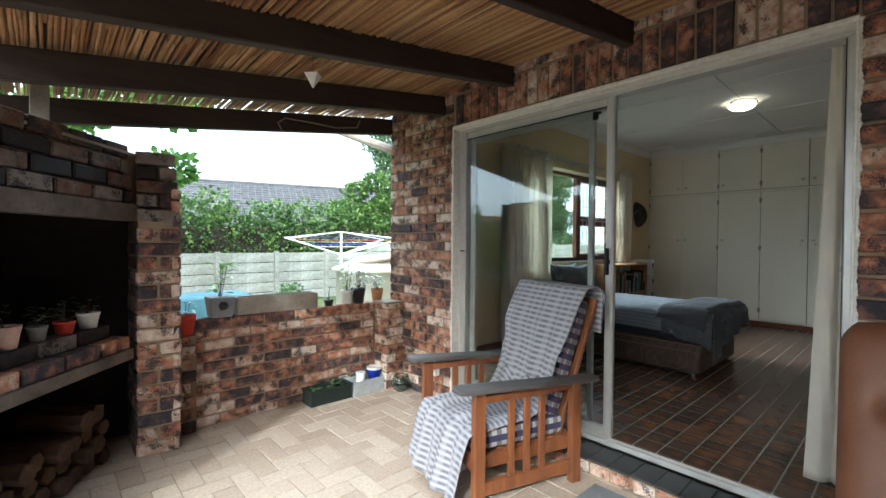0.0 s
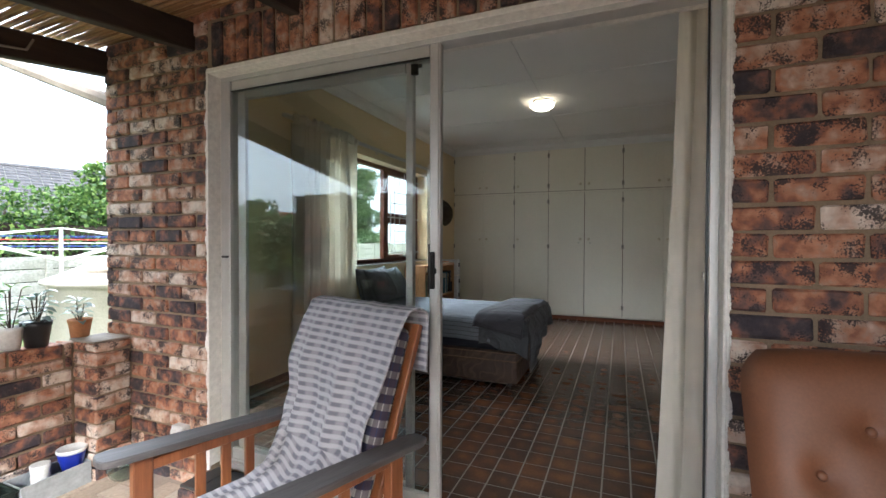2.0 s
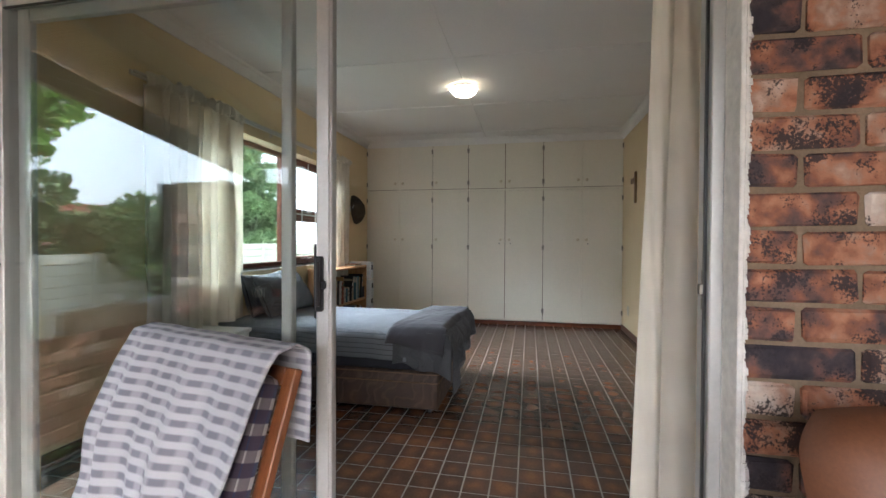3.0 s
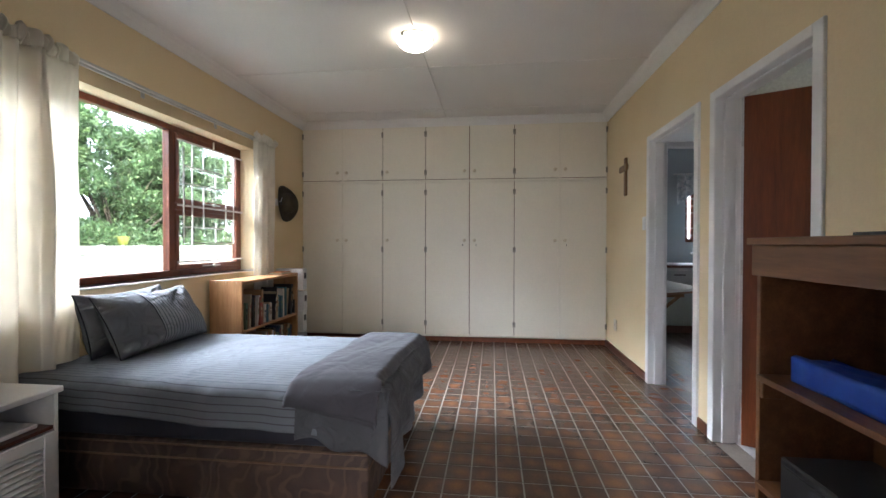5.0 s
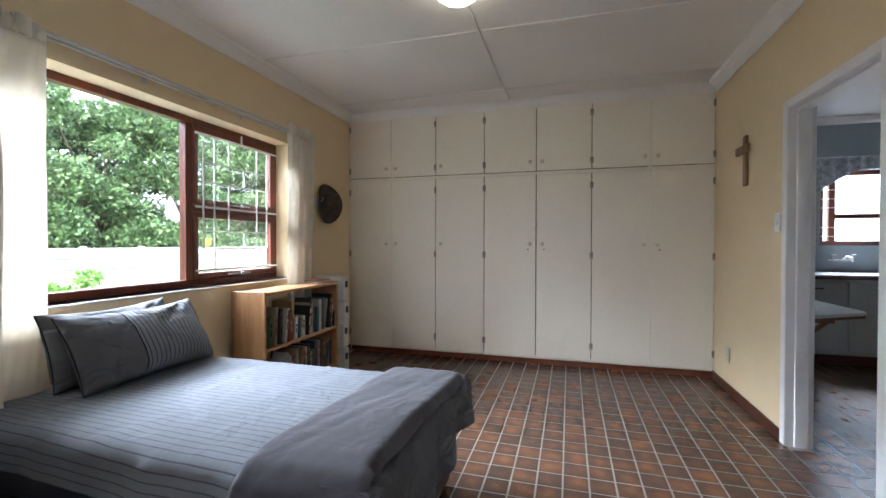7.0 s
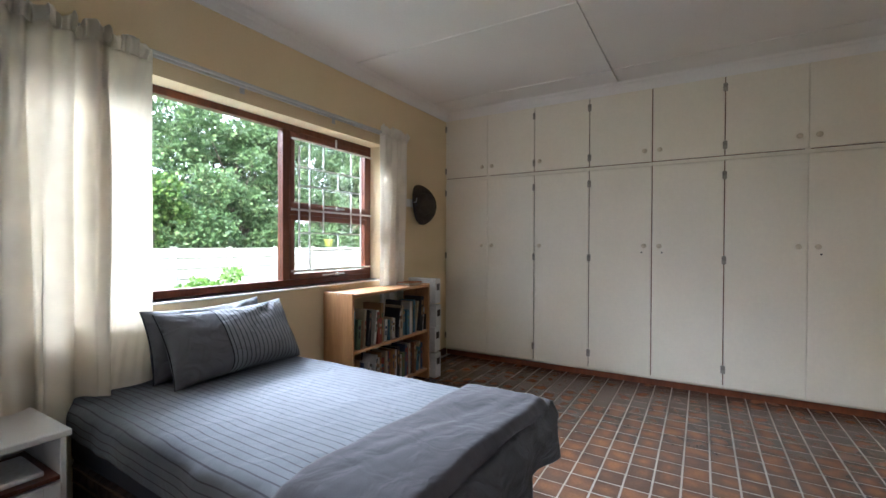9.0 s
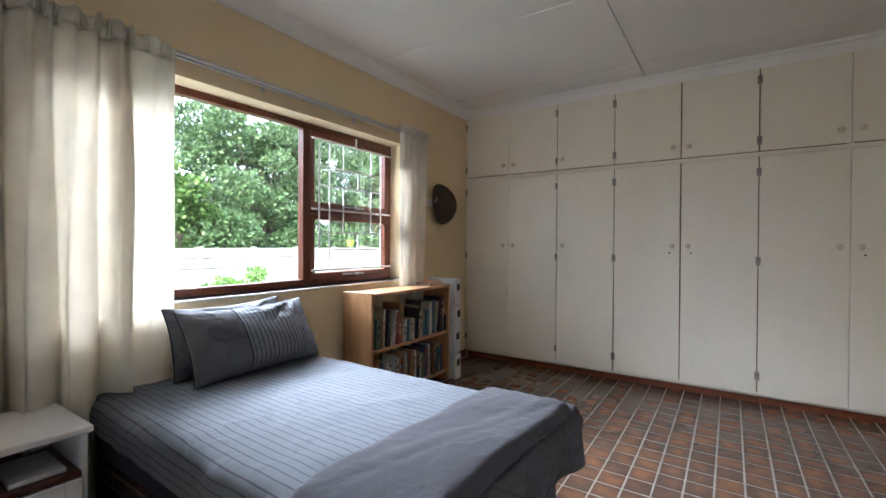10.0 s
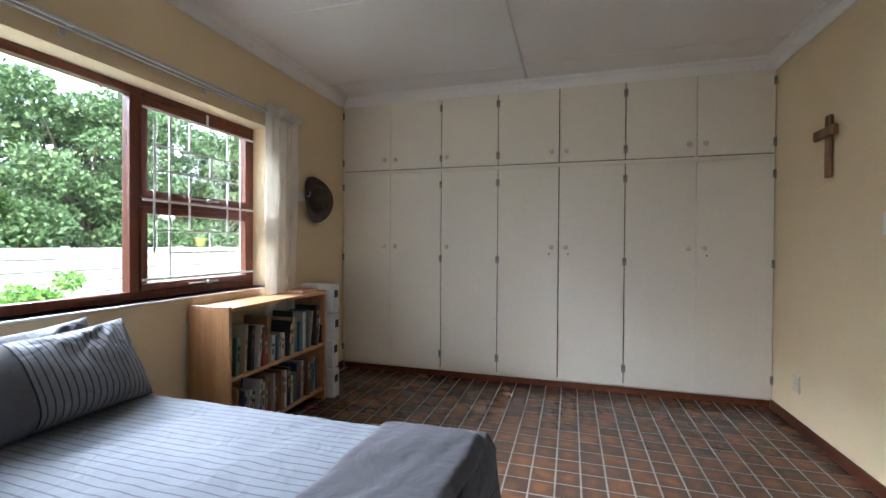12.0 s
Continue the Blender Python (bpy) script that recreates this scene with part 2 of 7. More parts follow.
def tile_material(name, islands):
    """Brown glazed tile: each one its own tone, with a warm cloudy middle and darker rim."""
    m, n, b = blank(name, 0.26)
    pos = n.nodes.new("ShaderNodeNewGeometry").outputs["Position"]
    mp = n.nodes.new("ShaderNodeMapping")
    mp.inputs["Location"].default_value = (-TX0 / TPX, -TY0 / TPY, 0)
    mp.inputs["Scale"].default_value = (1 / TPX, 1 / TPY, 1)
    n.links.new(pos, mp.inputs[0])
    fr = n.nodes.new("ShaderNodeVectorMath")
    fr.operation = "FRACTION"
    n.links.new(mp.outputs[0], fr.inputs[0])
    ctr = n.nodes.new("ShaderNodeVectorMath")
    ctr.operation = "SUBTRACT"
    ctr.inputs[1].default_value = (0.5, 0.5, 0)
    n.links.new(fr.outputs[0], ctr.inputs[0])
    flat = n.nodes.new("ShaderNodeVectorMath")
    flat.operation = "MULTIPLY"
    flat.inputs[1].default_value = (1, 1, 0)
    n.links.new(ctr.outputs[0], flat.inputs[0])
    ln = n.nodes.new("ShaderNodeVectorMath")
    ln.operation = "LENGTH"
    n.links.new(flat.outputs[0], ln.inputs[0])
    cloud = n.nodes.new("ShaderNodeTexNoise")
    cloud.inputs["Scale"].default_value, cloud.inputs["Detail"].default_value = 12, 0.0
    fine = n.nodes.new("ShaderNodeTexNoise")
    fine.inputs["Scale"].default_value, fine.inputs["Detail"].default_value = 70, 3
    for t in (cloud, fine):
        n.links.new(pos, t.inputs[0])
    warm = n.nodes.new("ShaderNodeMath")
    warm.operation = "MULTIPLY_ADD"
    warm.inputs[1].default_value = -0.75
    n.links.new(ln.outputs["Value"], warm.inputs[0])
    soft_cloud = n.nodes.new("ShaderNodeMath")
    soft_cloud.operation = "MULTIPLY_ADD"
    soft_cloud.inputs[1].default_value, soft_cloud.inputs[2].default_value = 0.75, 0.18
    n.links.new(cloud.outputs[0], soft_cloud.inputs[0])
    n.links.new(soft_cloud.outputs[0], warm.inputs[2])
    tone = n.nodes.new("ShaderNodeMath")
    tone.operation = "MULTIPLY_ADD"
    tone.inputs[1].default_value = 0.42
    n.links.new(random_value(n, islands), tone.inputs[0])
    n.links.new(warm.outputs[0], tone.inputs[2])
    r = ramp(n, [(0.0, (0.070, 0.043, 0.031)), (0.40, (0.092, 0.052, 0.034)), (0.65, (0.130, 0.065, 0.036)), (0.95, (0.205, 0.090, 0.040))])
    n.links.new(tone.outputs[0], r.inputs[0])
    g = ramp(n, [(0.3, (0.85, 0.85, 0.85)), (0.7, (1.1, 1.1, 1.1))])
    n.links.new(fine.outputs[0], g.inputs[0])
    n.links.new(mix(n, 1.0, r.outputs[0], g.outputs[0], "MULTIPLY"), b.inputs["Base Color"])
    bumped(n, b, fine.outputs[0], 0.04, 0.002)
    return m


M_TILE = tile_material("floor_tile", False)
M_TILE_R = tile_material("floor_tile_far", True)
M_GROUT = surface("grout", (0.23, 0.20, 0.17), (0.31, 0.275, 0.235), 5, 0.9, 0.3, 90)
M_BEAM = wood("dark_creosote_wood", (0.012, 0.008, 0.006), (0.05, 0.03, 0.02), 0, 2.5, 0.75)
M_REED = pieces("reed", [(0.0, (0.20, 0.085, 0.03)), (0.5, (0.36, 0.19, 0.075)), (1.0, (0.50, 0.32, 0.15))], 0.6, True, None, 50, 0.35, 6, 0.25)
M_PLASTER = surface("white_plaster", (0.72, 0.68, 0.62), (0.80, 0.77, 0.72), 3, 0.8, 0.25, 40)
M_WALL = surface("cream_wall_paint", (0.70, 0.56, 0.33), (0.74, 0.60, 0.37), 1.5, 0.7, 0.1, 90, dist=0.001, grain=0.03)
M_CEIL = surface("white_ceiling", (0.76, 0.74, 0.71), (0.80, 0.78, 0.75), 1.2, 0.8, 0.06, 60, dist=0.001, grain=0.03)
M_CUPBOARD = surface("cream_enamel_paint", (0.76, 0.705, 0.59), (0.80, 0.745, 0.63), 1.6, 0.40, 0.03, 45, dist=0.001, grain=0.03)
M_FRAME = surface("white_gloss_paint", (0.72, 0.70, 0.68), (0.80, 0.78, 0.76), 2.0, 0.4, 0.08, 50, dist=0.001, grain=0.03)
M_KITCHEN = surface("grey_blue_paint", (0.30, 0.34, 0.36), (0.34, 0.38, 0.40), 1.5, 0.7, 0.1, 80, dist=0.001, grain=0.03)
M_ALU = surface("dull_aluminium", (0.50, 0.49, 0.47), (0.58, 0.57, 0.55), 5, 0.45, 0.04, 120, metal=0.45, dist=0.001, grain=0.05)
M_GLASS = glass("clear_glass")
M_WOODDARK = wood("mahogany_stain", (0.07, 0.018, 0.008), (0.20, 0.055, 0.02), 2, 2.5, 0.4)
M_SKIRT = wood("brown_skirting", (0.05, 0.016, 0.008), (0.11, 0.035, 0.015), 0, 2.5, 0.4)
M_PINE = wood("varnished_pine", (0.36, 0.17, 0.065), (0.58, 0.33, 0.15), 2, 2.2, 0.4)
M_PINEX = wood("varnished_pine_board", (0.36, 0.17, 0.065), (0.58, 0.33, 0.15), 0, 2.2, 0.4)
M_DOORWOOD = wood("red_brown_veneer", (0.10, 0.022, 0.005), (0.23, 0.062, 0.013), 2, 2.0, 0.45)
M_OLDPINE = wood("brown_pine", (0.10, 0.04, 0.015), (0.24, 0.11, 0.04), 0, 1.6, 0.45)
M_CHAIR = wood("teak_varnish", (0.11, 0.036, 0.013), (0.26, 0.095, 0.034), 2, 2.2, 0.4)
M_ARM = wood("weathered_arm_wood", (0.05, 0.045, 0.045), (0.12, 0.11, 0.11), 0, 2.2, 0.6)
M_SHEET = cloth("pinstriped_sheet", (0.148, 0.160, 0.178), (0.052, 0.052, 0.062), 0, 0.033, 0.07, soft=0.07, crease=0.35)
M_NAVY = cloth("dark_navy_ticking", (0.014, 0.015, 0.024))
M_PILLOW = cloth("pinstriped_pillow", (0.19, 0.195, 0.205), (0.035, 0.035, 0.042), 0, 0.026, 0.16, soft=0.06, crease=0.9)
M_GREYCLOTH = cloth("plain_grey_cotton", (0.066, 0.068, 0.073), crease=0.9)
M_PILLOWPLAIN = cloth("plain_grey_pillow_cotton", (0.105, 0.105, 0.112), crease=0.9)
M_THROW = cloth("grey_fleece", (0.048, 0.045, 0.052), weave=240, fuzz=0.05, crease=0.28)
M_BLANKET = cloth("grey_white_striped_blanket", (0.155, 0.150, 0.180), (0.35, 0.34, 0.365), 1, 0.032, 0.36, soft=0.14, cross=(0.058, 0.30, (0.36, 0.35, 0.37), 0.45))
M_PLAID = cloth("navy_plaid", (0.42, 0.40, 0.38), (0.03, 0.035, 0.08), 1, 0.06, 0.5, soft=0.05, cross=(0.06, 0.45, (0.05, 0.03, 0.05), 0.7))
M_CURTAIN = cloth("cream_curtain", (0.90, 0.85, 0.75), translucent=0.42)
M_BEDBASE = quilted("brown_quilted_fabric")
M_PIPING = surface("tan_piping", (0.11, 0.065, 0.035), (0.16, 0.10, 0.055), 12, 0.8, 0.2)
M_TAN = surface("tan_vinyl", (0.135, 0.050, 0.020), (0.18, 0.070, 0.030), 5, 0.55, 0.3, 150, dist=0.001)
M_BLACK = surface("black_plastic", (0.012, 0.012, 0.013), (0.02, 0.02, 0.021), 8, 0.35, 0.05)
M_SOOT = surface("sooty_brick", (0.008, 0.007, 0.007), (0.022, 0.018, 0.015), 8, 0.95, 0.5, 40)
M_CONCRETE = surface("old_concrete", (0.20, 0.165, 0.13), (0.32, 0.27, 0.22), 6, 0.9, 0.5, 60)
M_SMOKED = surface("smoke_stained_concrete", (0.055, 0.042, 0.034), (0.15, 0.115, 0.09), 7, 0.9, 0.5, 60)
M_FENCE = surface("whitewashed_concrete", (0.24, 0.24, 0.19), (0.46, 0.45, 0.41), 2.0, 0.85, 0.3, 22, grain=0.3)
M_GRASS = surface("lawn", (0.06, 0.10, 0.025), (0.17, 0.17, 0.06), 1.4, 0.95, 0.6, 60, dist=0.02)
M_HEDGE = leaf_material("hedge_leaf", [(0.0, (0.03, 0.075, 0.015)), (0.5, (0.08, 0.16, 0.03)), (1.0, (0.20, 0.29, 0.07))])
M_TREE = leaf_material("tree_leaf", [(0.0, (0.045, 0.085, 0.032)), (0.55, (0.085, 0.15, 0.055)), (0.85, (0.14, 0.22, 0.085)), (1.0, (0.24, 0.33, 0.13))])
M_BARK = surface("bark", (0.05, 0.04, 0.03), (0.13, 0.10, 0.075), 9, 0.9, 0.8, 50, dist=0.01)
M_SLATE = surface("grey_roof_tile", (0.07, 0.07, 0.075), (0.14, 0.135, 0.14), 4, 0.8, 0.4, 30)
M_REDROOF = surface("red_roof_tile", (0.24, 0.06, 0.04), (0.34, 0.09, 0.06), 4, 0.8, 0.4, 30)


# ---- building helpers ----
def block(bm, x0, y0, z0, x1, y1, z1):
    v = [bm.verts.new((x, y, z)) for z in (z0, z1) for x, y in ((x0, y0), (x1, y0), (x1, y1), (x0, y1))]
    for f in ((3, 2, 1, 0), (4, 5, 6, 7), (0, 1, 5, 4), (1, 2, 6, 5), (2, 3, 7, 6), (3, 0, 4, 7)):
        bm.faces.new([v[i] for i in f])
    return v


def boxed(x0, y0, z0, x1, y1, z1, bevel=0.0, segments=1):
    bm = bmesh.new()
    block(bm, x0, y0, z0, x1, y1, z1)
    if bevel:
        bmesh.ops.bevel(bm, geom=bm.edges[:], offset=bevel, segments=segments, affect="EDGES", profile=0.5)
    return bm


def boxes(dims, bevel=0.0):
    bm = bmesh.new()
    for d in dims:
        block(bm, *d)
    if bevel:
        bmesh.ops.bevel(bm, geom=bm.edges[:], offset=bevel, segments=1, affect="EDGES", profile=0.5)
    return bm


def rod(bm, a, b, r, seg=10, r2=None):
    a, b = Vector(a), Vector(b)
    q = (b - a).to_track_quat("Z", "Y")
    rings = []
    for p, rad in ((a, r), (b, r if r2 is None else r2)):
        rings.append([bm.verts.new(p + q @ Vector((rad * math.cos(2 * math.pi * i / seg), rad * math.sin(2 * math.pi * i / seg), 0))) for i in range(seg)])
    for i in range(seg):
        j = (i + 1) % seg
        bm.faces.new((rings[0][i], rings[0][j], rings[1][j], rings[1][i]))
    bm.faces.new(rings[0][::-1])
    bm.faces.new(rings[1])


def rods(pairs, r, seg=8):
    bm = bmesh.new()
    for a, b in pairs:
        rod(bm, a, b, r, seg)
    return bm


def lathe(profile, seg=28):
    """A turned shape from (radius, height) pairs."""
    bm = bmesh.new()
    rings = []
    for r, z in profile:
        rings.append([bm.verts.new((r * math.cos(2 * math.pi * i / seg), r * math.sin(2 * math.pi * i / seg), z)) for i in range(seg)])
    for p, q in zip(rings, rings[1:]):
        for i in range(seg):
            j = (i + 1) % seg
            bm.faces.new((p[i], p[j], q[j], q[i]))
    if profile[0][0] > 1e-4:
        bm.faces.new(rings[0][::-1])
    if profile[-1][0] > 1e-4:
        bm.faces.new(rings[-1])
    bmesh.ops.remove_doubles(bm, verts=bm.verts[:], dist=1e-5)
    bmesh.ops.recalc_face_normals(bm, faces=bm.faces[:])
    return bm


def sheet(fn, nu, nv, size):
    """A cloth grid: fn(u, v) in 0..1 gives the place; size gives its flat metres for the weave."""
    bm = bmesh.new()
    uvl = bm.loops.layers.uv.new("UVMap")
    vs = [[bm.verts.new(fn(i / nu, j / nv)) for j in range(nv + 1)] for i in range(nu + 1)]
    for i in range(nu):
        for j in range(nv):
            f = bm.faces.new((vs[i][j], vs[i + 1][j], vs[i + 1][j + 1], vs[i][j + 1]))
            f.smooth = True
            for loop, (a, b) in zip(f.loops, ((i, j), (i + 1, j), (i + 1, j + 1), (i, j + 1))):
                loop[uvl].uv = (a / nu * size[0], b / nv * size[1])
    return bm


def mesh_of(name, bm, material, smooth=False):
    me = bpy.data.meshes.new(name)
    if smooth:
        for f in bm.faces:
            f.smooth = True
    bm.to_mesh(me)
    bm.free()
    me.materials.append(material)
    return me


def part(name, bm, material, parent, label="", smooth=False, thick=0.0):
    ob = new(name, mesh_of(name, bm, material, smooth))
    ob.parent = parent
    if label:
        tagged(ob, label)
    if thick:
        s = ob.modifiers.new("thickness", "SOLIDIFY")
        s.thickness, s.offset = thick, 0.0
    return ob


def solid(name, bm, material, label, category, kind="", group="", smooth=False, thick=0.0):
    ob = new(name, mesh_of(name, bm, material, smooth))
    tagged(ob, label, category, group, kind)
    if thick:
        s = ob.modifiers.new("thickness", "SOLIDIFY")
        s.thickness, s.offset = thick, 0.0
    return ob


def thing(name, at, label, category, group="", kind="", turn=0.0):
    ob = new(name)
    ob.empty_display_size = 0.1
    ob.matrix_basis = pose(*at, 0, 0, turn)
    return tagged(ob, label, category, group, kind)


def fold(x, seed=0.0):
    return noise.noise((x, seed, 0.37))


# ---- the room's shell ----
F = -0.15           # veranda floor
XO, XI = 2.33, 2.57  # outer and inner face of the sliding-door wall
YL, YR = 3.40, -0.24  # window wall and door wall, inner faces
XW = 7.44           # front of the built-in cupboards
ZC = 2.65           # ceiling
WX0, WX1, WZ0, WZ1 = 3.95, 6.34, 0.91, 2.09  # bedroom window opening


def wall(name, dims, material, label):
    return solid(name, boxes(dims), material, label, "wall", "structure")


solid("floor", boxed(XI - 0.15, YR - 0.2, -0.16, 8.1, YL + 0.2, -0.0026), M_GROUT, "bedroom floor of small brown tiles with pale grout", "floor", "structure")
wall("wall_window", [(XI, YL, -0.3, WX0, YL + 0.24, 2.9), (WX1, YL, -0.3, 8.3, YL + 0.24, 2.9), (WX0, YL, -0.3, WX1, YL + 0.24, WZ0), (WX0, YL, WZ1, WX1, YL + 0.24, 2.9)],
     M_WALL, "cream painted plaster wall with a wide window")
KD0, KD1, BD0, BD1, DH = 5.25, 6.08, 4.21, 5.01, 2.03
wall("wall_doors", [(XI, YR - 0.12, -0.3, BD0, YR, 2.9), (BD1, YR - 0.12, -0.3, KD0, YR, 2.9), (KD1, YR - 0.12, -0.3, 8.85, YR, 2.9), (BD0, YR - 0.12, DH, BD1, YR, 2.9), (KD0, YR - 0.12, DH, KD1, YR, 2.9)],
     M_WALL, "cream painted plaster wall with two doorways")
wall("wall_back", [(8.06, YR, -0.3, 8.2, YL, 2.9)], M_WALL, "cream wall behind the built-in cupboards")
DY0, DY1, DZ0, DZ1 = 0.520, 2.845, -0.05, 2.042
LIN = 0.012          # thickness of the plaster lining
wall("wall_veranda", [(XO + 0.09, -1.6, -0.4, XI, DY0, 2.9), (XO + 0.09, DY1, -0.4, XI, 3.64, 2.9), (XO + 0.09, DY0, DZ1, XI, DY1, 2.9), (XO + 0.09, DY0, -0.4, XI, DY1, DZ0)],
     M_WALL, "plastered inner leaf of the wall with the sliding door")

# ceiling boards with cover strips, and a cornice
cl = boxes([(XI - 0.02, YR - 0.02, ZC, 8.1, 1.591, ZC + 0.05), (XI - 0.02, 1.609, ZC, 8.1, YL + 0.02, ZC + 0.05), (XI, 1.5935, ZC + 0.008, XW, 1.6065, ZC + 0.05), (XI - 0.02, YR - 0.02, ZC + 0.05, 8.1, YL + 0.02, ZC + 0.07)] +
           [(x - 0.012, ya, ZC - 0.006, x + 0.012, yb, ZC) for ya, yb in ((YR, 1.591), (1.609, YL)) for x in (3.51, 4.71, 5.91, 7.06)])
solid("ceiling", cl, M_CEIL, "white ceiling boards with narrow cover strips", "ceiling", "structure")


def cornice(name, a, b, inward):
    """A coved strip between wall and ceiling from a to b."""
    a, b, inward = Vector(a), Vector(b), Vector(inward)
    bm = bmesh.new()
    prof = [(0, -0.085), (0.012, -0.085), (0.018, -0.07), (0.03, -0.045), (0.05, -0.026), (0.072, -0.016), (0.078, -0.006), (0.085, 0.0), (0, 0)]
    rings = [[bm.verts.new(p + inward * u + Vector((0, 0, ZC + w))) for u, w in prof] for p in (a, b)]
    k = len(prof)
    for i in range(k):
        bm.faces.new((rings[0][i], rings[0][(i + 1) % k], rings[1][(i + 1) % k], rings[1][i]))
    bm.faces.new(rings[0])
    bm.faces.new(rings[1][::-1])
    bmesh.ops.recalc_face_normals(bm, faces=bm.faces[:])
    return solid(name, bm, M_CEIL, "white coved plaster cornice", "cornice", "structure")


cornice("cornice_window", (XI, YL, 0), (XW, YL, 0), (0, -1, 0))
cornice("cornice_doors", (XI, YR, 0), (XW, YR, 0), (0, 1, 0))
cornice("cornice_cupboards", (XW, YR, 0), (XW, YL, 0), (-1, 0, 0))
cornice("cornice_veranda", (XI, YR, 0), (XI, YL, 0), (1, 0, 0))
for nm, x0, x1 in (("skirting_1", XI, BD0 - 0.07), ("skirting_2", BD1 + 0.06, KD0 - 0.06), ("skirting_3", KD1 + 0.05, XW)):
    solid(nm, boxed(x0, YR, 0, x1, YR + 0.014, 0.075, 0.004), M_SKIRT, "dark brown skirting strip", "skirting", "structure")
solid("skirting_4", boxed(XI, YL - 0.014, 0, XW, YL, 0.075, 0.004), M_SKIRT, "dark brown skirting strip", "skirting", "structure")


# ---- built-in cupboards ----
cup = thing("built_in_cupboard", (XW, 0, 0), "cream painted wall of built-in cupboards, full width", "cupboard", kind="structure")
seams = [-0.235, 0.29, 0.81, 1.335, 1.86, 2.385, 2.89, 3.395]
# dark brown in place of cream, so the door gaps read as shaded
part("inside", boxed(0.031, YR + 0.001, 0.06, 0.60, YL - 0.001, ZC - 0.01), M_OLDPINE, cup, "dark brown body that puts shade into the door gaps")
part("carcass", boxes([(0.006, YR + 0.001, ZC - 0.075, 0.03, YL - 0.001, ZC - 0.01), (0.006, YR + 0.001, 1.905, 0.03, YL - 0.001, 1.935),
                       (0.006, YR + 0.001, 0.06, 0.03, YL - 0.001, 0.085)] + [(0.008, y - 0.016, 0.085, 0.03, y + 0.016, ZC - 0.075) for y in (0.29, 2.89)]), M_CUPBOARD, cup)
part("plinth", boxed(0.035, YR + 0.001, 0, 0.06, YL - 0.001, 0.06), M_DOORWOOD, cup, "red-brown wooden plinth")
GAPS = [0.002, 0.0016, 0.0036, 0.0042, 0.0036, 0.0036, 0.0010, 0.002]  # half of each gap between doors
knob_low = [False, True, False, True, False, False, True]
knob_prof = [(0.0, -0.036), (0.012, -0.035), (0.019, -0.028), (0.020, -0.021), (0.015, -0.014), (0.009, -0.008), (0.011, 0.0)]
M_BRASS = surface("yellowed_enamel", (0.58, 0.50, 0.36), (0.68, 0.60, 0.45), 8, 0.35, 0.05)
KNOB = mesh_of("knob", lathe(knob_prof, 16), M_BRASS, True)
M_STEEL = surface("dull_hinge_steel", (0.22, 0.20, 0.17), (0.34, 0.31, 0.26), 20, 0.45, 0.1, metal=0.6)
HINGE = mesh_of("hinge", boxes([(-0.010, -0.012, -0.03, 0.0, 0.012, 0.03), (-0.014, -0.004, -0.034, -0.006, 0.004, 0.034)], 0.001), M_STEEL)
KEYHOLE = mesh_of("keyhole", lathe([(0.007, -0.004), (0.007, 0.0)], 10), M_BLACK)
for i in range(7):
    y0, y1 = seams[i] + GAPS[i], seams[i + 1] - GAPS[i + 1]
    for z0, z1, zk, zh in ((0.075, 1.90, 1.21, (0.22, 1.10, 1.78)), (1.94, 2.585, 2.03, (2.02, 2.48))):
        d = part("door", boxed(-0.012, y0, z0, 0.005, y1, z1, 0.003), M_CUPBOARD, cup)
        yk, yh = (y0 + 0.055, y1) if knob_low[i] else (y1 - 0.055, y0)
        k = new("knob", KNOB)
        k.parent = d
        k.matrix_basis = pose(-0.012, yk, zk) @ Matrix.Rotation(radians(90), 4, "Y")
        for z in zh:
            hh = new("hinge", HINGE)
            hh.matrix_basis, hh.parent = pose(-0.008, yh, z), d
        if z0 < 1 and i in (2, 3, 0):
            kh = new("keyhole", KEYHOLE)
            kh.matrix_basis, kh.parent = pose(-0.012, yk + (0.02 if knob_low[i] else -0.02), zk - 0.055) @ Matrix.Rotation(radians(90), 4, "Y"), d


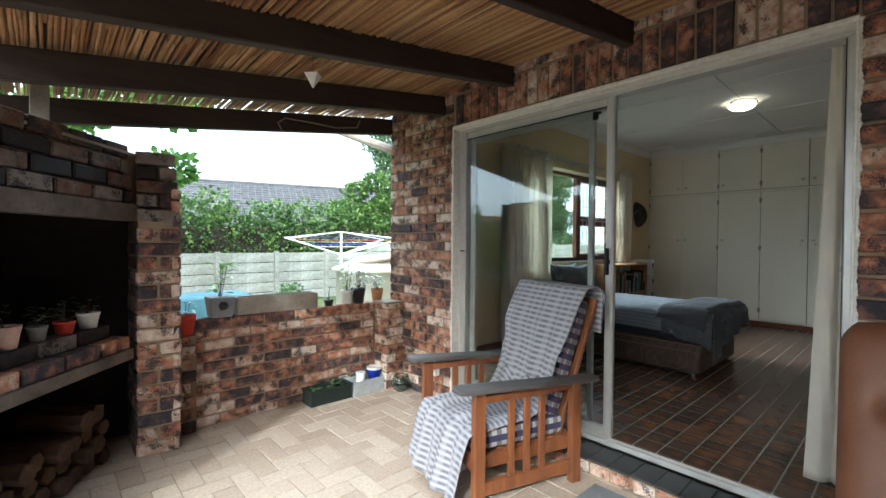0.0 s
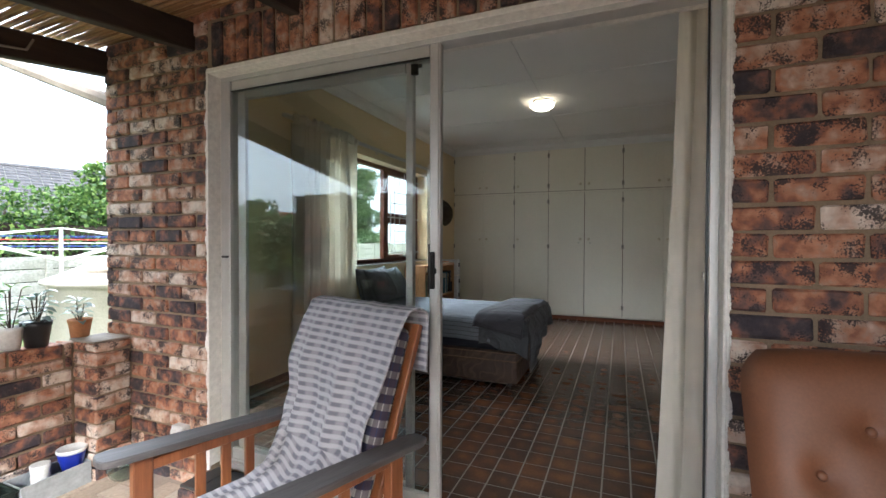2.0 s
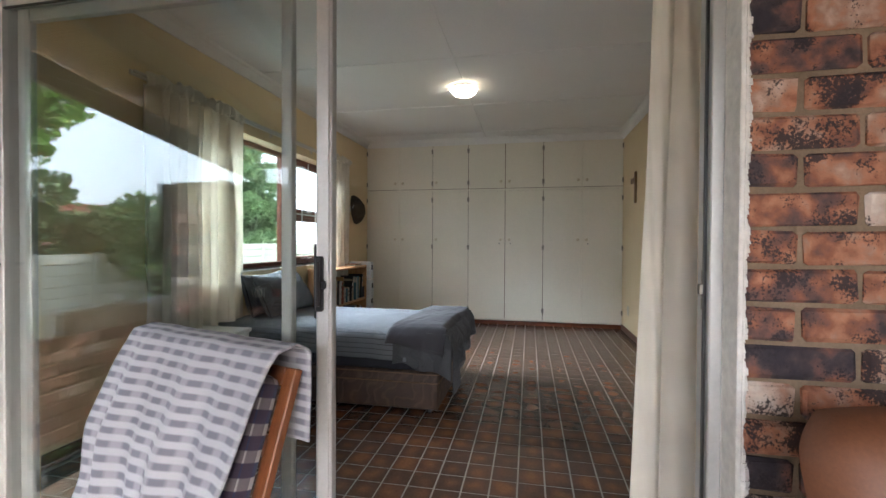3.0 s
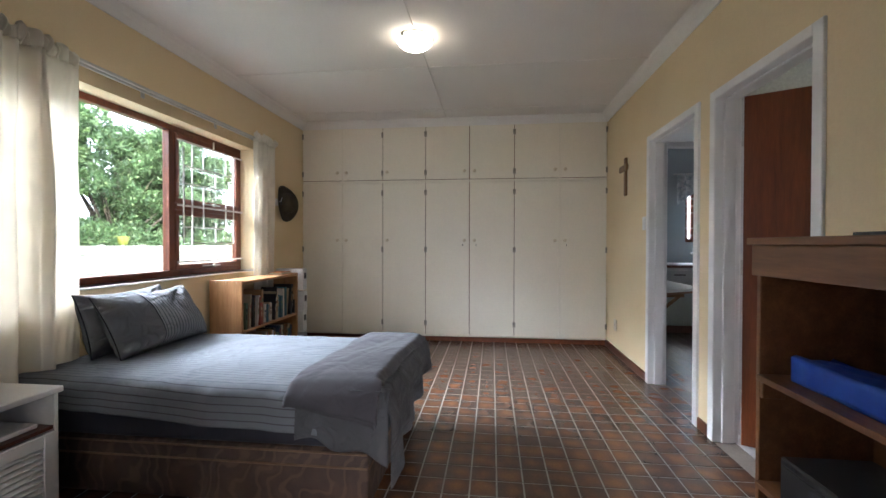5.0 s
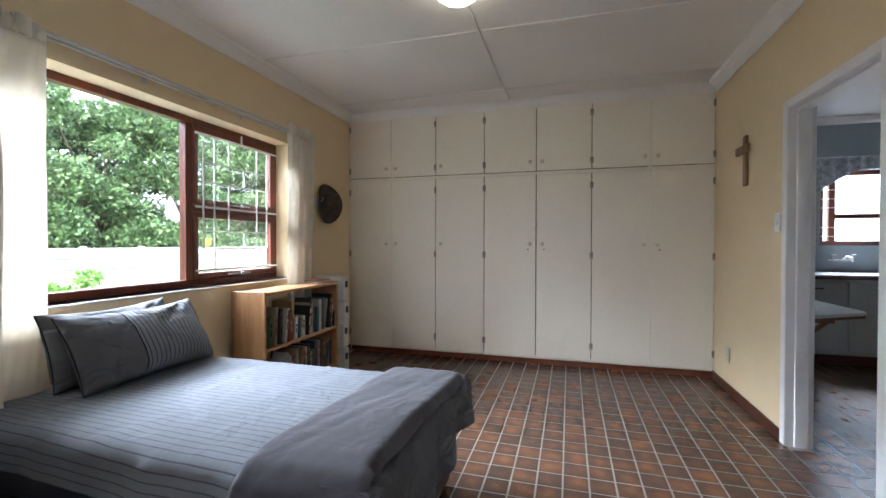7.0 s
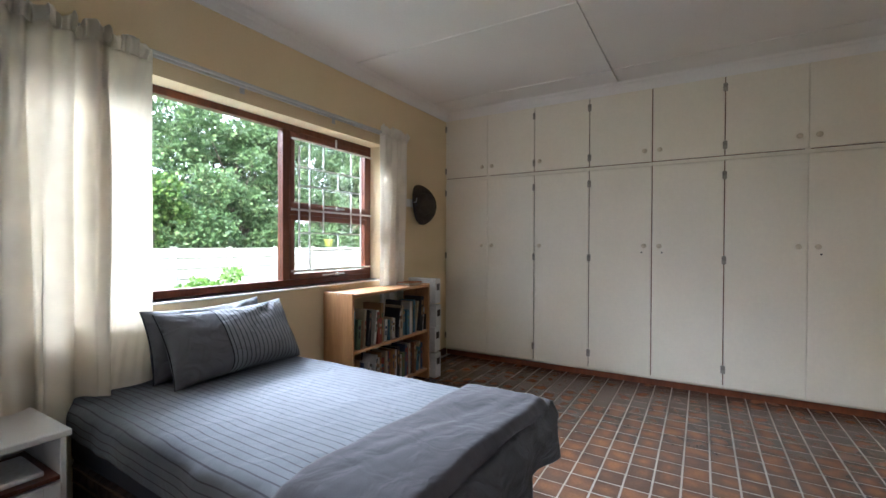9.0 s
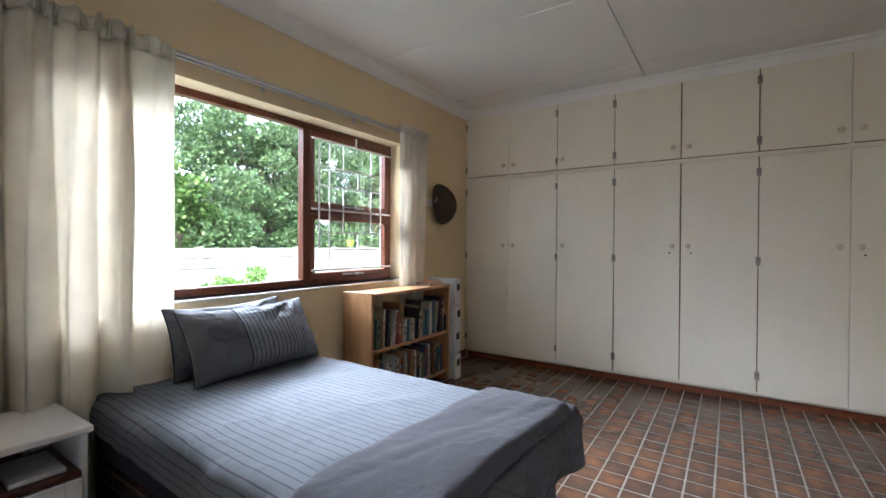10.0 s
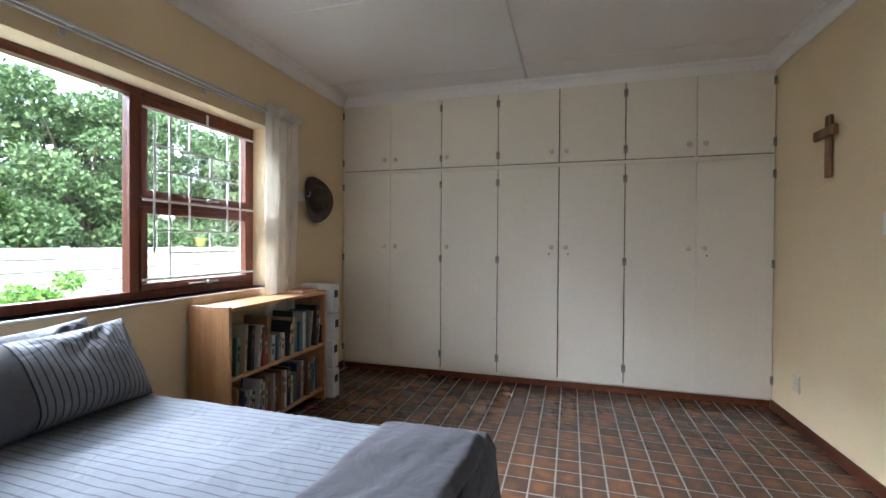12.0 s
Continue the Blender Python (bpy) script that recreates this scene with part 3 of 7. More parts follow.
# ---- window ----
def window_unit():
    y0, y1 = 3.545, 3.605
    w = thing("window_1", (0, 0, 0), "wide red-brown timber window, right half with opening sashes and white bars", "window", kind="structure")
    xm = 5.41
    part("window_frame", boxes([(WX0, y0, WZ0, WX1, y1, WZ0 + 0.045), (WX0, y0, WZ1 - 0.045, WX1, y1, WZ1), (WX0, y0, WZ0 + 0.045, WX0 + 0.05, y1, WZ1 - 0.045),
                                (WX1 - 0.045, y0, WZ0 + 0.045, WX1, y1, WZ1 - 0.045), (xm - 0.03, y0, WZ0 + 0.045, xm + 0.03, y1, WZ1 - 0.045), (xm + 0.03, y0, 1.435, WX1 - 0.045, y1, 1.485)], 0.003), M_WOODDARK, w)
    for z0, z1 in ((WZ0 + 0.047, 1.433), (1.487, WZ1 - 0.047)):
        a, b = xm + 0.032, WX1 - 0.047
        s = part("sash", boxes([(a, y0 - 0.006, z0, b, y1 - 0.02, z0 + 0.04), (a, y0 - 0.006, z1 - 0.04, b, y1 - 0.02, z1), (a, y0 - 0.006, z0 + 0.04, a + 0.04, y1 - 0.02, z1 - 0.04),
                                (b - 0.04, y0 - 0.006, z0 + 0.04, b, y1 - 0.02, z1 - 0.04)], 0.003), M_WOODDARK, w)
        p = part("pane", boxed(a + 0.04, 3.565, z0 + 0.04, b - 0.04, 3.569, z1 - 0.04), M_GLASS, s)
        p.visible_shadow = False
        part("stay", boxes([((a + b) / 2 - 0.12, y0 - 0.02, z0 + 0.012, (a + b) / 2 + 0.12, y0 - 0.008, z0 + 0.024), ((a + b) / 2 + 0.02, y0 - 0.028, z0 + 0.006, (a + b) / 2 + 0.05, y0 - 0.006, z0 + 0.03)], 0.002), M_ALU, s, "pale metal window stay")
    p = part("pane", boxed(WX0 + 0.05, 3.57, WZ0 + 0.045, xm - 0.03, 3.574, WZ1 - 0.045), M_GLASS, w)
    p.visible_shadow = False
    # burglar bars over the opening half: three flat cross bars and a staggered lattice
    x0, x1, yb = 5.43, 6.31, 3.515
    part("cross_bar", boxes([(x0, yb - 0.004, z - 0.007, x1, yb + 0.004, z + 0.007) for z in (1.02, 1.47, 1.985)] + [(5.87, yb - 0.004, 1.985, 5.885, yb + 0.004, 2.06)], 0.001), M_FRAME, w, "white flat steel bar")
    lat = []
    for x, zs in ((5.50, ((1.17, 1.94),)), (5.60, ((1.02, 1.985),)), (5.74, ((1.30, 1.65), (1.79, 1.985))), (5.90, ((1.17, 1.30), (1.65, 1.79))),
                  (6.05, ((1.30, 1.65), (1.79, 1.985))), (6.17, ((1.17, 1.985),))):
        lat += [(x - 0.005, yb - 0.004, a, x + 0.005, yb + 0.004, b) for a, b in zs]
    lat += [(a, yb - 0.003, z - 0.005, 6.17, yb + 0.003, z + 0.005) for z, a in ((1.17, 5.60), (1.30, 5.50), (1.65, 5.50), (1.79, 5.50))]
    part("lattice", boxes(lat), M_FRAME, w, "thin white steel lattice")
    part("window_sill", boxed(WX0, YL - 0.012, WZ0 - 0.012, WX1, y0, WZ0, 0.003), M_FRAME, w, "white painted sill")
    return w


window_unit()


# ---- sliding door ----
def sliding_door():
    d = thing("door_1", (0, 0, 0), "wide aluminium sliding glass door, slid open to one side", "sliding door", kind="structure")
    x0, x1 = 2.405, 2.485
    ya, yb, zt = DY0 + LIN, DY1 - LIN, DZ1 - LIN
    part("door_frame", boxes([(x0, ya, zt - 0.022, x1, yb, zt), (x0, ya, DZ0, x1, ya + 0.030, zt - 0.022), (x0, yb - 0.066, DZ0, x1, yb, zt - 0.022),
                              (x0 + 0.012, 1.610, zt - 0.072, x1, yb - 0.066, zt - 0.022)], 0.003), M_ALU, d)
    part("seal", boxes([(x0 + 0.006, 1.610, zt - 0.080, x0 + 0.012, yb - 0.066, zt - 0.074), (x0 + 0.02, ya + 0.030, DZ0 + 0.05, x0 + 0.03, ya + 0.036, zt - 0.022)]), M_BLACK, d, "dark brush seal")
    part("mullion", boxes([(x0 + 0.008, 1.558, DZ0 + 0.03, x0 + 0.040, 1.608, zt - 0.022), (x0 + 0.002, 1.564, DZ0 + 0.03, x0 + 0.009, 1.602, zt - 0.022)], 0.003), M_ALU, d, "broad pale aluminium post")
    part("track", boxes([(x0 - 0.015, ya, DZ0, x1 + 0.01, yb, -0.02)] + [(x, ya + 0.030, -0.02, x + 0.006, yb - 0.066, -0.008) for x in (2.41, 2.435, 2.46, 2.478)], 0.001), M_ALU, d)
    p = part("fixed_pane", boxed(x0 + 0.018, 1.604, 0.045, x0 + 0.023, yb - 0.062, zt - 0.066), M_GLASS, d)
    p.visible_shadow = False
    part("fixed_rail", boxes([(x0 + 0.008, 1.610, -0.008, x0 + 0.034, yb - 0.067, 0.048)], 0.003), M_ALU, d, "bottom rail of the fixed pane")
    xa, la, lb, lt = 2.440, 1.700, 2.745, zt - 0.072
    xb = xa + 0.028
    leaf = part("sliding_leaf", boxes([(xa, la, -0.006, xb, la + 0.036, lt), (xa, lb - 0.052, -0.006, xb, lb, lt), (xa, la + 0.040, -0.006, xb, lb - 0.052, 0.06), (xa, la + 0.040, lt - 0.044, xb, lb - 0.052, lt)], 0.003), M_ALU, d)
    p = part("pane", boxed(xa + 0.011, la + 0.036, 0.055, xa + 0.016, lb - 0.048, lt - 0.04), M_GLASS, leaf)
    p.visible_shadow = False
    part("catch", boxes([(xa - 0.006, la - 0.022, lt - 0.060, xa + 0.010, la + 0.010, lt - 0.012), (xa, la - 0.040, lt - 0.030, xa + 0.010, la - 0.020, lt - 0.014)], 0.002), M_BLACK, leaf, "small dark roller catch")
    part("handle", boxes([(x0 + 0.010, 1.609, 0.93, x0 + 0.036, 1.618, 1.15), (x0 - 0.014, 1.578, 0.955, x0 + 0.001, 1.601, 1.115), (x0 - 0.026, 1.582, 0.97, x0 - 0.014, 1.594, 1.10), (x0 - 0.020, 1.568, 1.02, x0 - 0.004, 1.580, 1.045)], 0.004), M_BLACK, d, "black moulded pull handle")
    part("knob", rods([((x0 - 0.018, yb - 0.05, 1.075), (x0 + 0.01, yb - 0.05, 1.075)), ((x0 - 0.018, yb - 0.07, 1.075), (x0 - 0.018, yb - 0.03, 1.075))], 0.006, 8), M_BLACK, d, "small dark bolt")
    part("latch_plate", boxes([(2.425, ya + 0.030, 0.99, 2.45, ya + 0.034, 1.09), (2.43, ya + 0.034, 1.03, 2.445, ya + 0.044, 1.055)], 0.001), M_STEEL, d, "small steel strike plate")
    return d


sliding_door()
rl_ = thing("reveal_lining", (0, 0, 0), "white plastered lining of the sliding door opening, ragged against the brick", "door surround", kind="structure")
for y0, y1 in ((DY0, DY0 + LIN), (DY1 - LIN, DY1)):
    part("side_lining", boxes([(XO - 0.004, y0, DZ0 + 0.02, 2.405, y1, DZ1 - LIN), (2.4055, y0, DZ0, 2.484, y1, DZ1 - LIN)], 0.003), M_PLASTER, rl_)
    part("inner_lining", boxed(2.4845, y0, DZ0, XI, y1, DZ1 - LIN), M_WALL, rl_, "cream painted inner reveal")
part("head_lining", boxes([(XO - 0.004, DY0, DZ1 - LIN + 0.0005, 2.405, DY1, DZ1 + 0.012), (2.4055, DY0, DZ1 - LIN + 0.0005, XI, DY1, DZ1)], 0.003), M_PLASTER, rl_)
rag = bmesh.new()
rg = random.Random(5)
for side, y in ((-1, DY0), (1, DY1)):
    z = DZ0
    while z < DZ1:
        h = 0.004 + 0.008 * rg.random()
        w = 0.003 + 0.009 * max(0.0, fold(z * 14, 7.0) + 0.35) + 0.004 * rg.random()
        rod(rag, (XO + 0.006, y + side * w * 0.4, z), (XO + 0.006, y + side * w * 0.4, min(z + h * 1.3, DZ1)), w * 0.75 + 0.002, 8, (w * 0.75 + 0.002) * rg.uniform(0.6, 1.1))
        z += h
solid("plaster_splatter", rag, M_PLASTER, "rough white plaster spread onto the brick beside the door opening", "plaster", "structure")
solid("door_sill", boxes([(2.20, DY0 - 0.02, F, XO + 0.075, DY1 + 0.0, DZ0 - 0.028)]), M_MORTAR, "brick step under the sliding door", "step", "structure")


# ---- doors to the kitchen and the bathroom ----
def door_frame(name, x0, x1):
    y0, y1 = YR - 0.135, YR + 0.014
    return solid(name, boxes([(x0 - 0.05, y0, 0, x0 + 0.012, y1, DH + 0.04), (x1 - 0.012, y0, 0, x1 + 0.05, y1, DH + 0.04), (x0 + 0.012, y0, DH - 0.012, x1 - 0.012, y1, DH + 0.04),
                              (x0 + 0.012, y0 + 0.03, 0, x0 + 0.024, y0 + 0.1, DH - 0.012), (x1 - 0.024, y0 + 0.03, 0, x1 - 0.012, y0 + 0.1, DH - 0.012), (x0 + 0.024, y0 + 0.03, DH - 0.026, x1 - 0.024, y0 + 0.1, DH - 0.012)], 0.004),
                 M_FRAME, "white painted steel door frame", "door frame", "structure")


door_frame("door_frame_kitchen", KD0, KD1)
door_frame("door_frame_bathroom", BD0, BD1)
bd = thing("door_2", (4.965, -0.37, 0.012), "red-brown veneered wooden door, standing open", "door", kind="structure", turn=-119)
part("leaf", boxed(0.0, -0.02, 0, 0.78, 0.02, 2.0, 0.003), M_DOORWOOD, bd)
part("hinge", boxes([(-0.012, -0.012, z, 0.012, 0.012, z + 0.09) for z in (0.22, 0.98, 1.72)], 0.003), M_ALU, bd, "steel butt hinges")
part("door_handle", boxes([(0.70, -0.055, 0.97, 0.715, 0.055, 0.985), (0.62, -0.06, 0.968, 0.72, -0.05, 0.985), (0.62, 0.05, 0.968, 0.72, 0.06, 0.985)], 0.003), M_ALU, bd, "steel lever handle")

# bathroom and kitchen shells
M_BATH = surface("white_bathroom_tile", (0.62, 0.62, 0.62), (0.70, 0.70, 0.70), 3, 0.3, 0.05)
solid("bathroom_floor", boxed(3.2, -2.6, -0.16, 5.12, YR - 0.12, 0.0), M_BATH, "white tiled bathroom floor", "floor", "structure")
wall("wall_bathroom", [(3.1, -2.7, -0.16, 3.2, YR - 0.12, 2.6), (5.12, -2.7, -0.16, 5.2, YR - 0.12, 2.6), (3.2, -2.7, -0.16, 3.6, -2.6, 2.6), (4.7, -2.7, -0.16, 5.12, -2.6, 2.6), (3.6, -2.7, -0.16, 4.7, -2.6, 1.2), (3.6, -2.7, 2.1, 4.7, -2.6, 2.6)], M_BATH, "white bathroom walls")
solid("bathroom_ceiling", boxed(3.1, -2.7, 2.5, 5.2, YR - 0.12, 2.55), M_CEIL, "white bathroom ceiling", "ceiling", "structure")
solid("bathroom_vent", boxes([(4.45 + i * 0.035, -1.9, 2.485, 4.47 + i * 0.035, -1.6, 2.5) for i in range(8)]), M_BLACK, "dark ceiling vent slots", "vent", "structure")
solid("kitchen_floor", boxed(5.2, -4.2, -0.16, 8.85, YR - 0.12, -0.0026), M_GROUT, "kitchen floor of small brown tiles", "floor", "structure")
KW = (-2.62, -1.68, 1.20, 2.03)
wall("wall_kitchen", [(8.85, -4.2, -0.16, 9.0, KW[0], 2.75), (8.85, KW[1], -0.16, 9.0, YR, 2.75), (8.85, KW[0], -0.16, 9.0, KW[1], KW[2]), (8.85, KW[0], KW[3], 9.0, KW[1], 2.75),
                     (5.2, -4.3, -0.16, 9.0, -4.2, 2.75)], M_KITCHEN, "grey-blue kitchen wall with a small window")
wall("wall_kitchen_inner", [(5.2, -4.2, -0.16, 5.26, YR - 0.12, 2.75)], M_KITCHEN, "grey-blue kitchen side wall")
solid("kitchen_ceiling", boxed(5.2, -4.2, 2.62, 8.86, YR - 0.12, 2.68), M_CEIL, "white kitchen ceiling", "ceiling", "structure")
solid("kitchen_cornice", boxed(8.78, -4.2, 2.53, 8.85, YR - 0.12, 2.62, 0.02), M_CEIL, "white kitchen cornice", "cornice", "structure")
# ---- bedroom things ----
def smoothstep(a, b, x):
    t = max(0.0, min(1.0, (x - a) / (b - a)))
    return t * t * (3 - 2 * t)


def bed_thing():
    b = thing("bed", (4.05, 1.50, 0), "three-quarter bed with a grey pinstriped sheet on a brown quilted base", "bed")
    L, W = 1.87, 1.07
    bm = boxed(0.015, 0.085, 0.03, W - 0.02, L, 0.285, 0.018, 2)
    part("bed_base", bm, M_BEDBASE, b, "brown quilted floral divan base", smooth=True)
    for z in (0.272, 0.212):
        part("piping", rods([((0.013, 0.09, z), (0.013, L - 0.02, z)), ((0.02, 0.083, z), (W - 0.025, 0.083, z)), ((W - 0.018, 0.09, z), (W - 0.018, L - 0.02, z))], 0.005, 6), M_PIPING, b, "tan piped seam")
    for x in (0.08, W - 0.08):
        for y in (0.16, L - 0.1):
            part("foot", rods([((x, y, 0), (x, y, 0.035))], 0.02, 10), M_BLACK, b)
    part("mattress", boxed(0.010, 0.04, 0.287, W - 0.012, L - 0.002, 0.535, 0.035, 3), M_NAVY, b, "dark navy mattress side below the sheet", smooth=True)

    # fitted sheet: over the top and down the two long sides
    H, R = 0.546, 0.06

    def over(d, half):
        """Across a rounded edge: distance along the cloth to (offset, height)."""
        flat = half - R
        if d <= flat:
            return d, H
        a = (d - flat) / R
        if a <= math.pi / 2:
            return flat + R * math.sin(a), H - R * (1 - math.cos(a))
        return half, H - R - (d - flat - R * math.pi / 2)

    half = W / 2 + 0.006
    edge = half - R + R * math.pi / 2

    def fitted(u, v):
        y = 0.028 + v * (L - 0.03)
        reach = edge + 0.145 - 0.085 * v + 0.012 * fold(y * 4.0, 11.0)
        d = (u - 0.5) * 2 * reach
        off, z = over(abs(d), half)
        side = smoothstep(half - 0.03, half, off)
        # faint pulls that run from the throw towards the middle of the bed
        pull = 0.010 * fold((d + y) * 9 + 2.0 * fold(y * 5, 1.0), 4.0) * math.exp(-((y - 0.55) / 0.22) ** 2) * (0.4 + 0.6 * smoothstep(-0.4, 0.4, d))
        wr = 0.005 * fold(d * 4 + y * 2.2, 3.0) + 0.003 * fold(y * 12 + d * 4, 9.0) + pull
        x = W / 2 + math.copysign(off + side * (0.010 * fold(y * 8 + d * 3, 5.0) + 0.007), d)
        return (x, y, z + (1 - side) * wr - 0.014 * smoothstep(0.06, 0.0, v) - 0.02 * smoothstep(0.95, 1.0, v))

    part("sheet", sheet(fitted, 110, 90, (2 * (edge + 0.10), L)), M_SHEET, b, "grey cotton sheet with dark pinstripes", thick=0.004)

    # plain cloth hanging loosely over the foot end, with a longer point at the near corner
    def foot(u, v):
        x = -0.012 + u * (W + 0.024)
        drop = 0.22 + 0.05 * math.sin(u * 4.2 + 0.9) + 0.13 * math.exp(-(u / 0.10) ** 2) + 0.02 * fold(u * 9, 3.0)
        if v < 0.22:
            return (x, 0.16 - v / 0.22 * 0.15, H + 0.006 + 0.004 * fold(u * 12 + v * 9, 7.0))
        a = (v - 0.22) / 0.78
        s = smoothstep(0.0, 0.30, a)
        y = 0.01 - 0.035 * s - 0.026 * a * math.sin(u * 24 + 1.5 * fold(u * 5, 6.0)) - 0.020 * a * fold(u * 17, 2.0)
        return (x + 0.014 * math.sin(u * 27 + 0.8) * a - 0.012 * (u < 0.03), y, H + 0.006 - 0.012 * s - a * drop)

    part("sheet_end", sheet(foot, 110, 30, (W, 0.42)), M_GREYCLOTH, b, "plain grey cloth hanging over the foot end", thick=0.004)

    # the same cloth round the near side of the foot corner
    def corner(u, v):
        y = -0.012 + u * 0.40
        low = 0.335 - 0.09 * (1 - u) ** 2 + 0.012 * math.sin(u * 9)
        a = smoothstep(0.0, 0.25, v)
        z = H + 0.004 - 0.045 * (1 - math.cos(a * math.pi / 2)) - max(0.0, v - 0.2) / 0.8 * (H - 0.045 - low)
        return (0.035 - 0.058 * a - 0.016 * v * math.sin(u * 13 + 0.5) - 0.006 * v, y, z)

    part("sheet_corner", sheet(corner, 40, 24, (0.40, 0.25)), M_GREYCLOTH, b, "plain grey cloth tucked round the corner", thick=0.004)
    return b


bed_thing()


def throw_blanket():
    """A fleece folded double, laid across the foot of the bed and hanging a little over its near side."""
    H = 0.562
    path = [(5.045, -0.012), (5.02, -0.002), (4.6, 0.004), (4.14, 0.0), (4.075, -0.014), (4.035, -0.052), (4.020, -0.10), (4.012, -0.16)]
    cum = [0.0]
    for p, q in zip(path, path[1:]):
        cum.append(cum[-1] + math.dist(p, q))

    def along(d):
        for i in range(len(path) - 1):
            if d <= cum[i + 1] or i == len(path) - 2:
                k = (d - cum[i]) / (cum[i + 1] - cum[i])
                return path[i][0] + k * (path[i + 1][0] - path[i][0]), path[i][1] + k * (path[i + 1][1] - path[i][1])

    def layer(lift, inset, short):
        def f(u, v):
            reach = cum[-1] - (0.075 - short) * (1 - v) - short
            x, dz = along(inset + u * (reach - inset))
            head_edge = 1.865 + 0.075 * u * u + 0.012 * fold(u * 4, 3.0)
            foot_edge = 1.500 + 0.035 * smoothstep(0.0, 0.9, u) + 0.008 * fold(u * 6, 5.0) + inset * 0.5
            y = head_edge + (foot_edge - head_edge) * v
            wob = 0.007 * fold(u * 6 + v * 2, 2.0) + 0.005 * fold(v * 7 + u * 5, 6.0) + 0.006 * math.sin(u * 9 + v * 4) * v
            hem = 0.007 * (smoothstep(0.06, 0.0, v) + smoothstep(0.94, 1.0, v) * 1.6)
            sag = 0.022 * smoothstep(0.90, 1.0, v) * (u < 0.85)
            hang = smoothstep(0.86, 1.0, u)
            return (x + 0.010 * hang * fold(v * 9, 4.0) - lift * hang * 0.7, y + 0.006 * fold(u * 9, 8.0), H + 0.011 + lift * (1 - hang) + dz + wob * (1 - hang) - hem - sag)
        return f

    t = thing("throw", (0, 0, 0), "dark grey fleece throw folded over the foot of the bed", "throw")
    part("lower_fold", sheet(layer(0.0, 0.02, 0.0), 80, 36, (1.2, 0.38)), M_THROW, t, thick=0.016, smooth=True)
    part("upper_fold", sheet(layer(0.019, 0.0, 0.022), 80, 36, (1.2, 0.38)), M_THROW, t, thick=0.016, smooth=True)
    return t


throw_blanket()


def pillow(at, turn, lean, w, h, mats, label, seed):
    p = thing("pillow", at, label, "pillow", "pillows on the bed")
    p.matrix_basis = pose(*at, lean, 0, turn)

    def face(sign):
        def f(u, v):
            a, c = u * 2 - 1, v * 2 - 1
            r = max((1 - abs(a) ** 2.6) * (1 - abs(c) ** 2.6), 0.0)
            bulge = 0.105 * r ** 0.5 * (1 - 0.28 * c)
            # the edges draw in between the pointed corners
            px = 1 - 0.055 * (1 - c * c) * abs(a) ** 4
            pz = 1 - 0.075 * (1 - a * a) * abs(c) ** 4
            pull = 0.013 * fold(a * 3 + c * 2.5, seed) + 0.012 * fold((a * 1.2 + c) * 5.5, seed + 7.0) * abs(c) + 0.011 * math.sin(9 * math.atan2(c - 1, a - 0.8)) * math.exp(-((a - 0.45) ** 2 + (c - 0.6) ** 2) / 0.20)
            return (a * w / 2 * px, sign * (bulge + pull * r ** 0.35), c * h / 2 * pz + h / 2 + 0.012 * a * a * (c > 0))
        return f

    def band(a0, a1, out):
        def f(u, v):
            x, y, z = face(-1)(a0 + (a1 - a0) * u, v)
            return (x, y - out, z)
        return f

    part("striped_side", sheet(band(0.34 if len(mats) > 2 else 0.0, 1.0, 0.0), 60, 40, (w * 0.66, h)), mats[0], p, smooth=True, thick=0.002)
    part("back_side", sheet(face(1), 36, 28, (w, h)), mats[1], p, smooth=True, thick=0.002)
    if len(mats) > 2:
        part("plain_band", sheet(band(0.0, 0.345, 0.002), 30, 40, (w * 0.34, h)), mats[2], p, "plain grey end panel with piped seam", smooth=True, thick=0.003)
        seam = [Vector(band(0.345, 0.345, 0.004)(0.5, k / 24)) for k in range(25)]
        part("seam", rods(list(zip(seam, seam[1:])), 0.0035, 6), M_NAVY, p, "dark piped seam")
    rim = [Vector(face(-1)(*q)) for q in [(0.0, k / 16) for k in range(17)]]
    part("flange", rods(list(zip(rim, rim[1:])), 0.004, 6), M_NAVY, p, "dark piped edge")
    return p


pillow((4.725, 3.02, 0.548), 3, -28, 0.745, 0.365, (M_PILLOW, M_PILLOWPLAIN, M_PILLOWPLAIN), "plump grey pinstriped pillow with a plain end, propped up", 1.5)
pillow((4.675, 3.185, 0.552), 5, -17, 0.68, 0.345, (M_PILLOWPLAIN, M_PILLOWPLAIN), "dark plain grey pillow behind the striped one", 5.5)


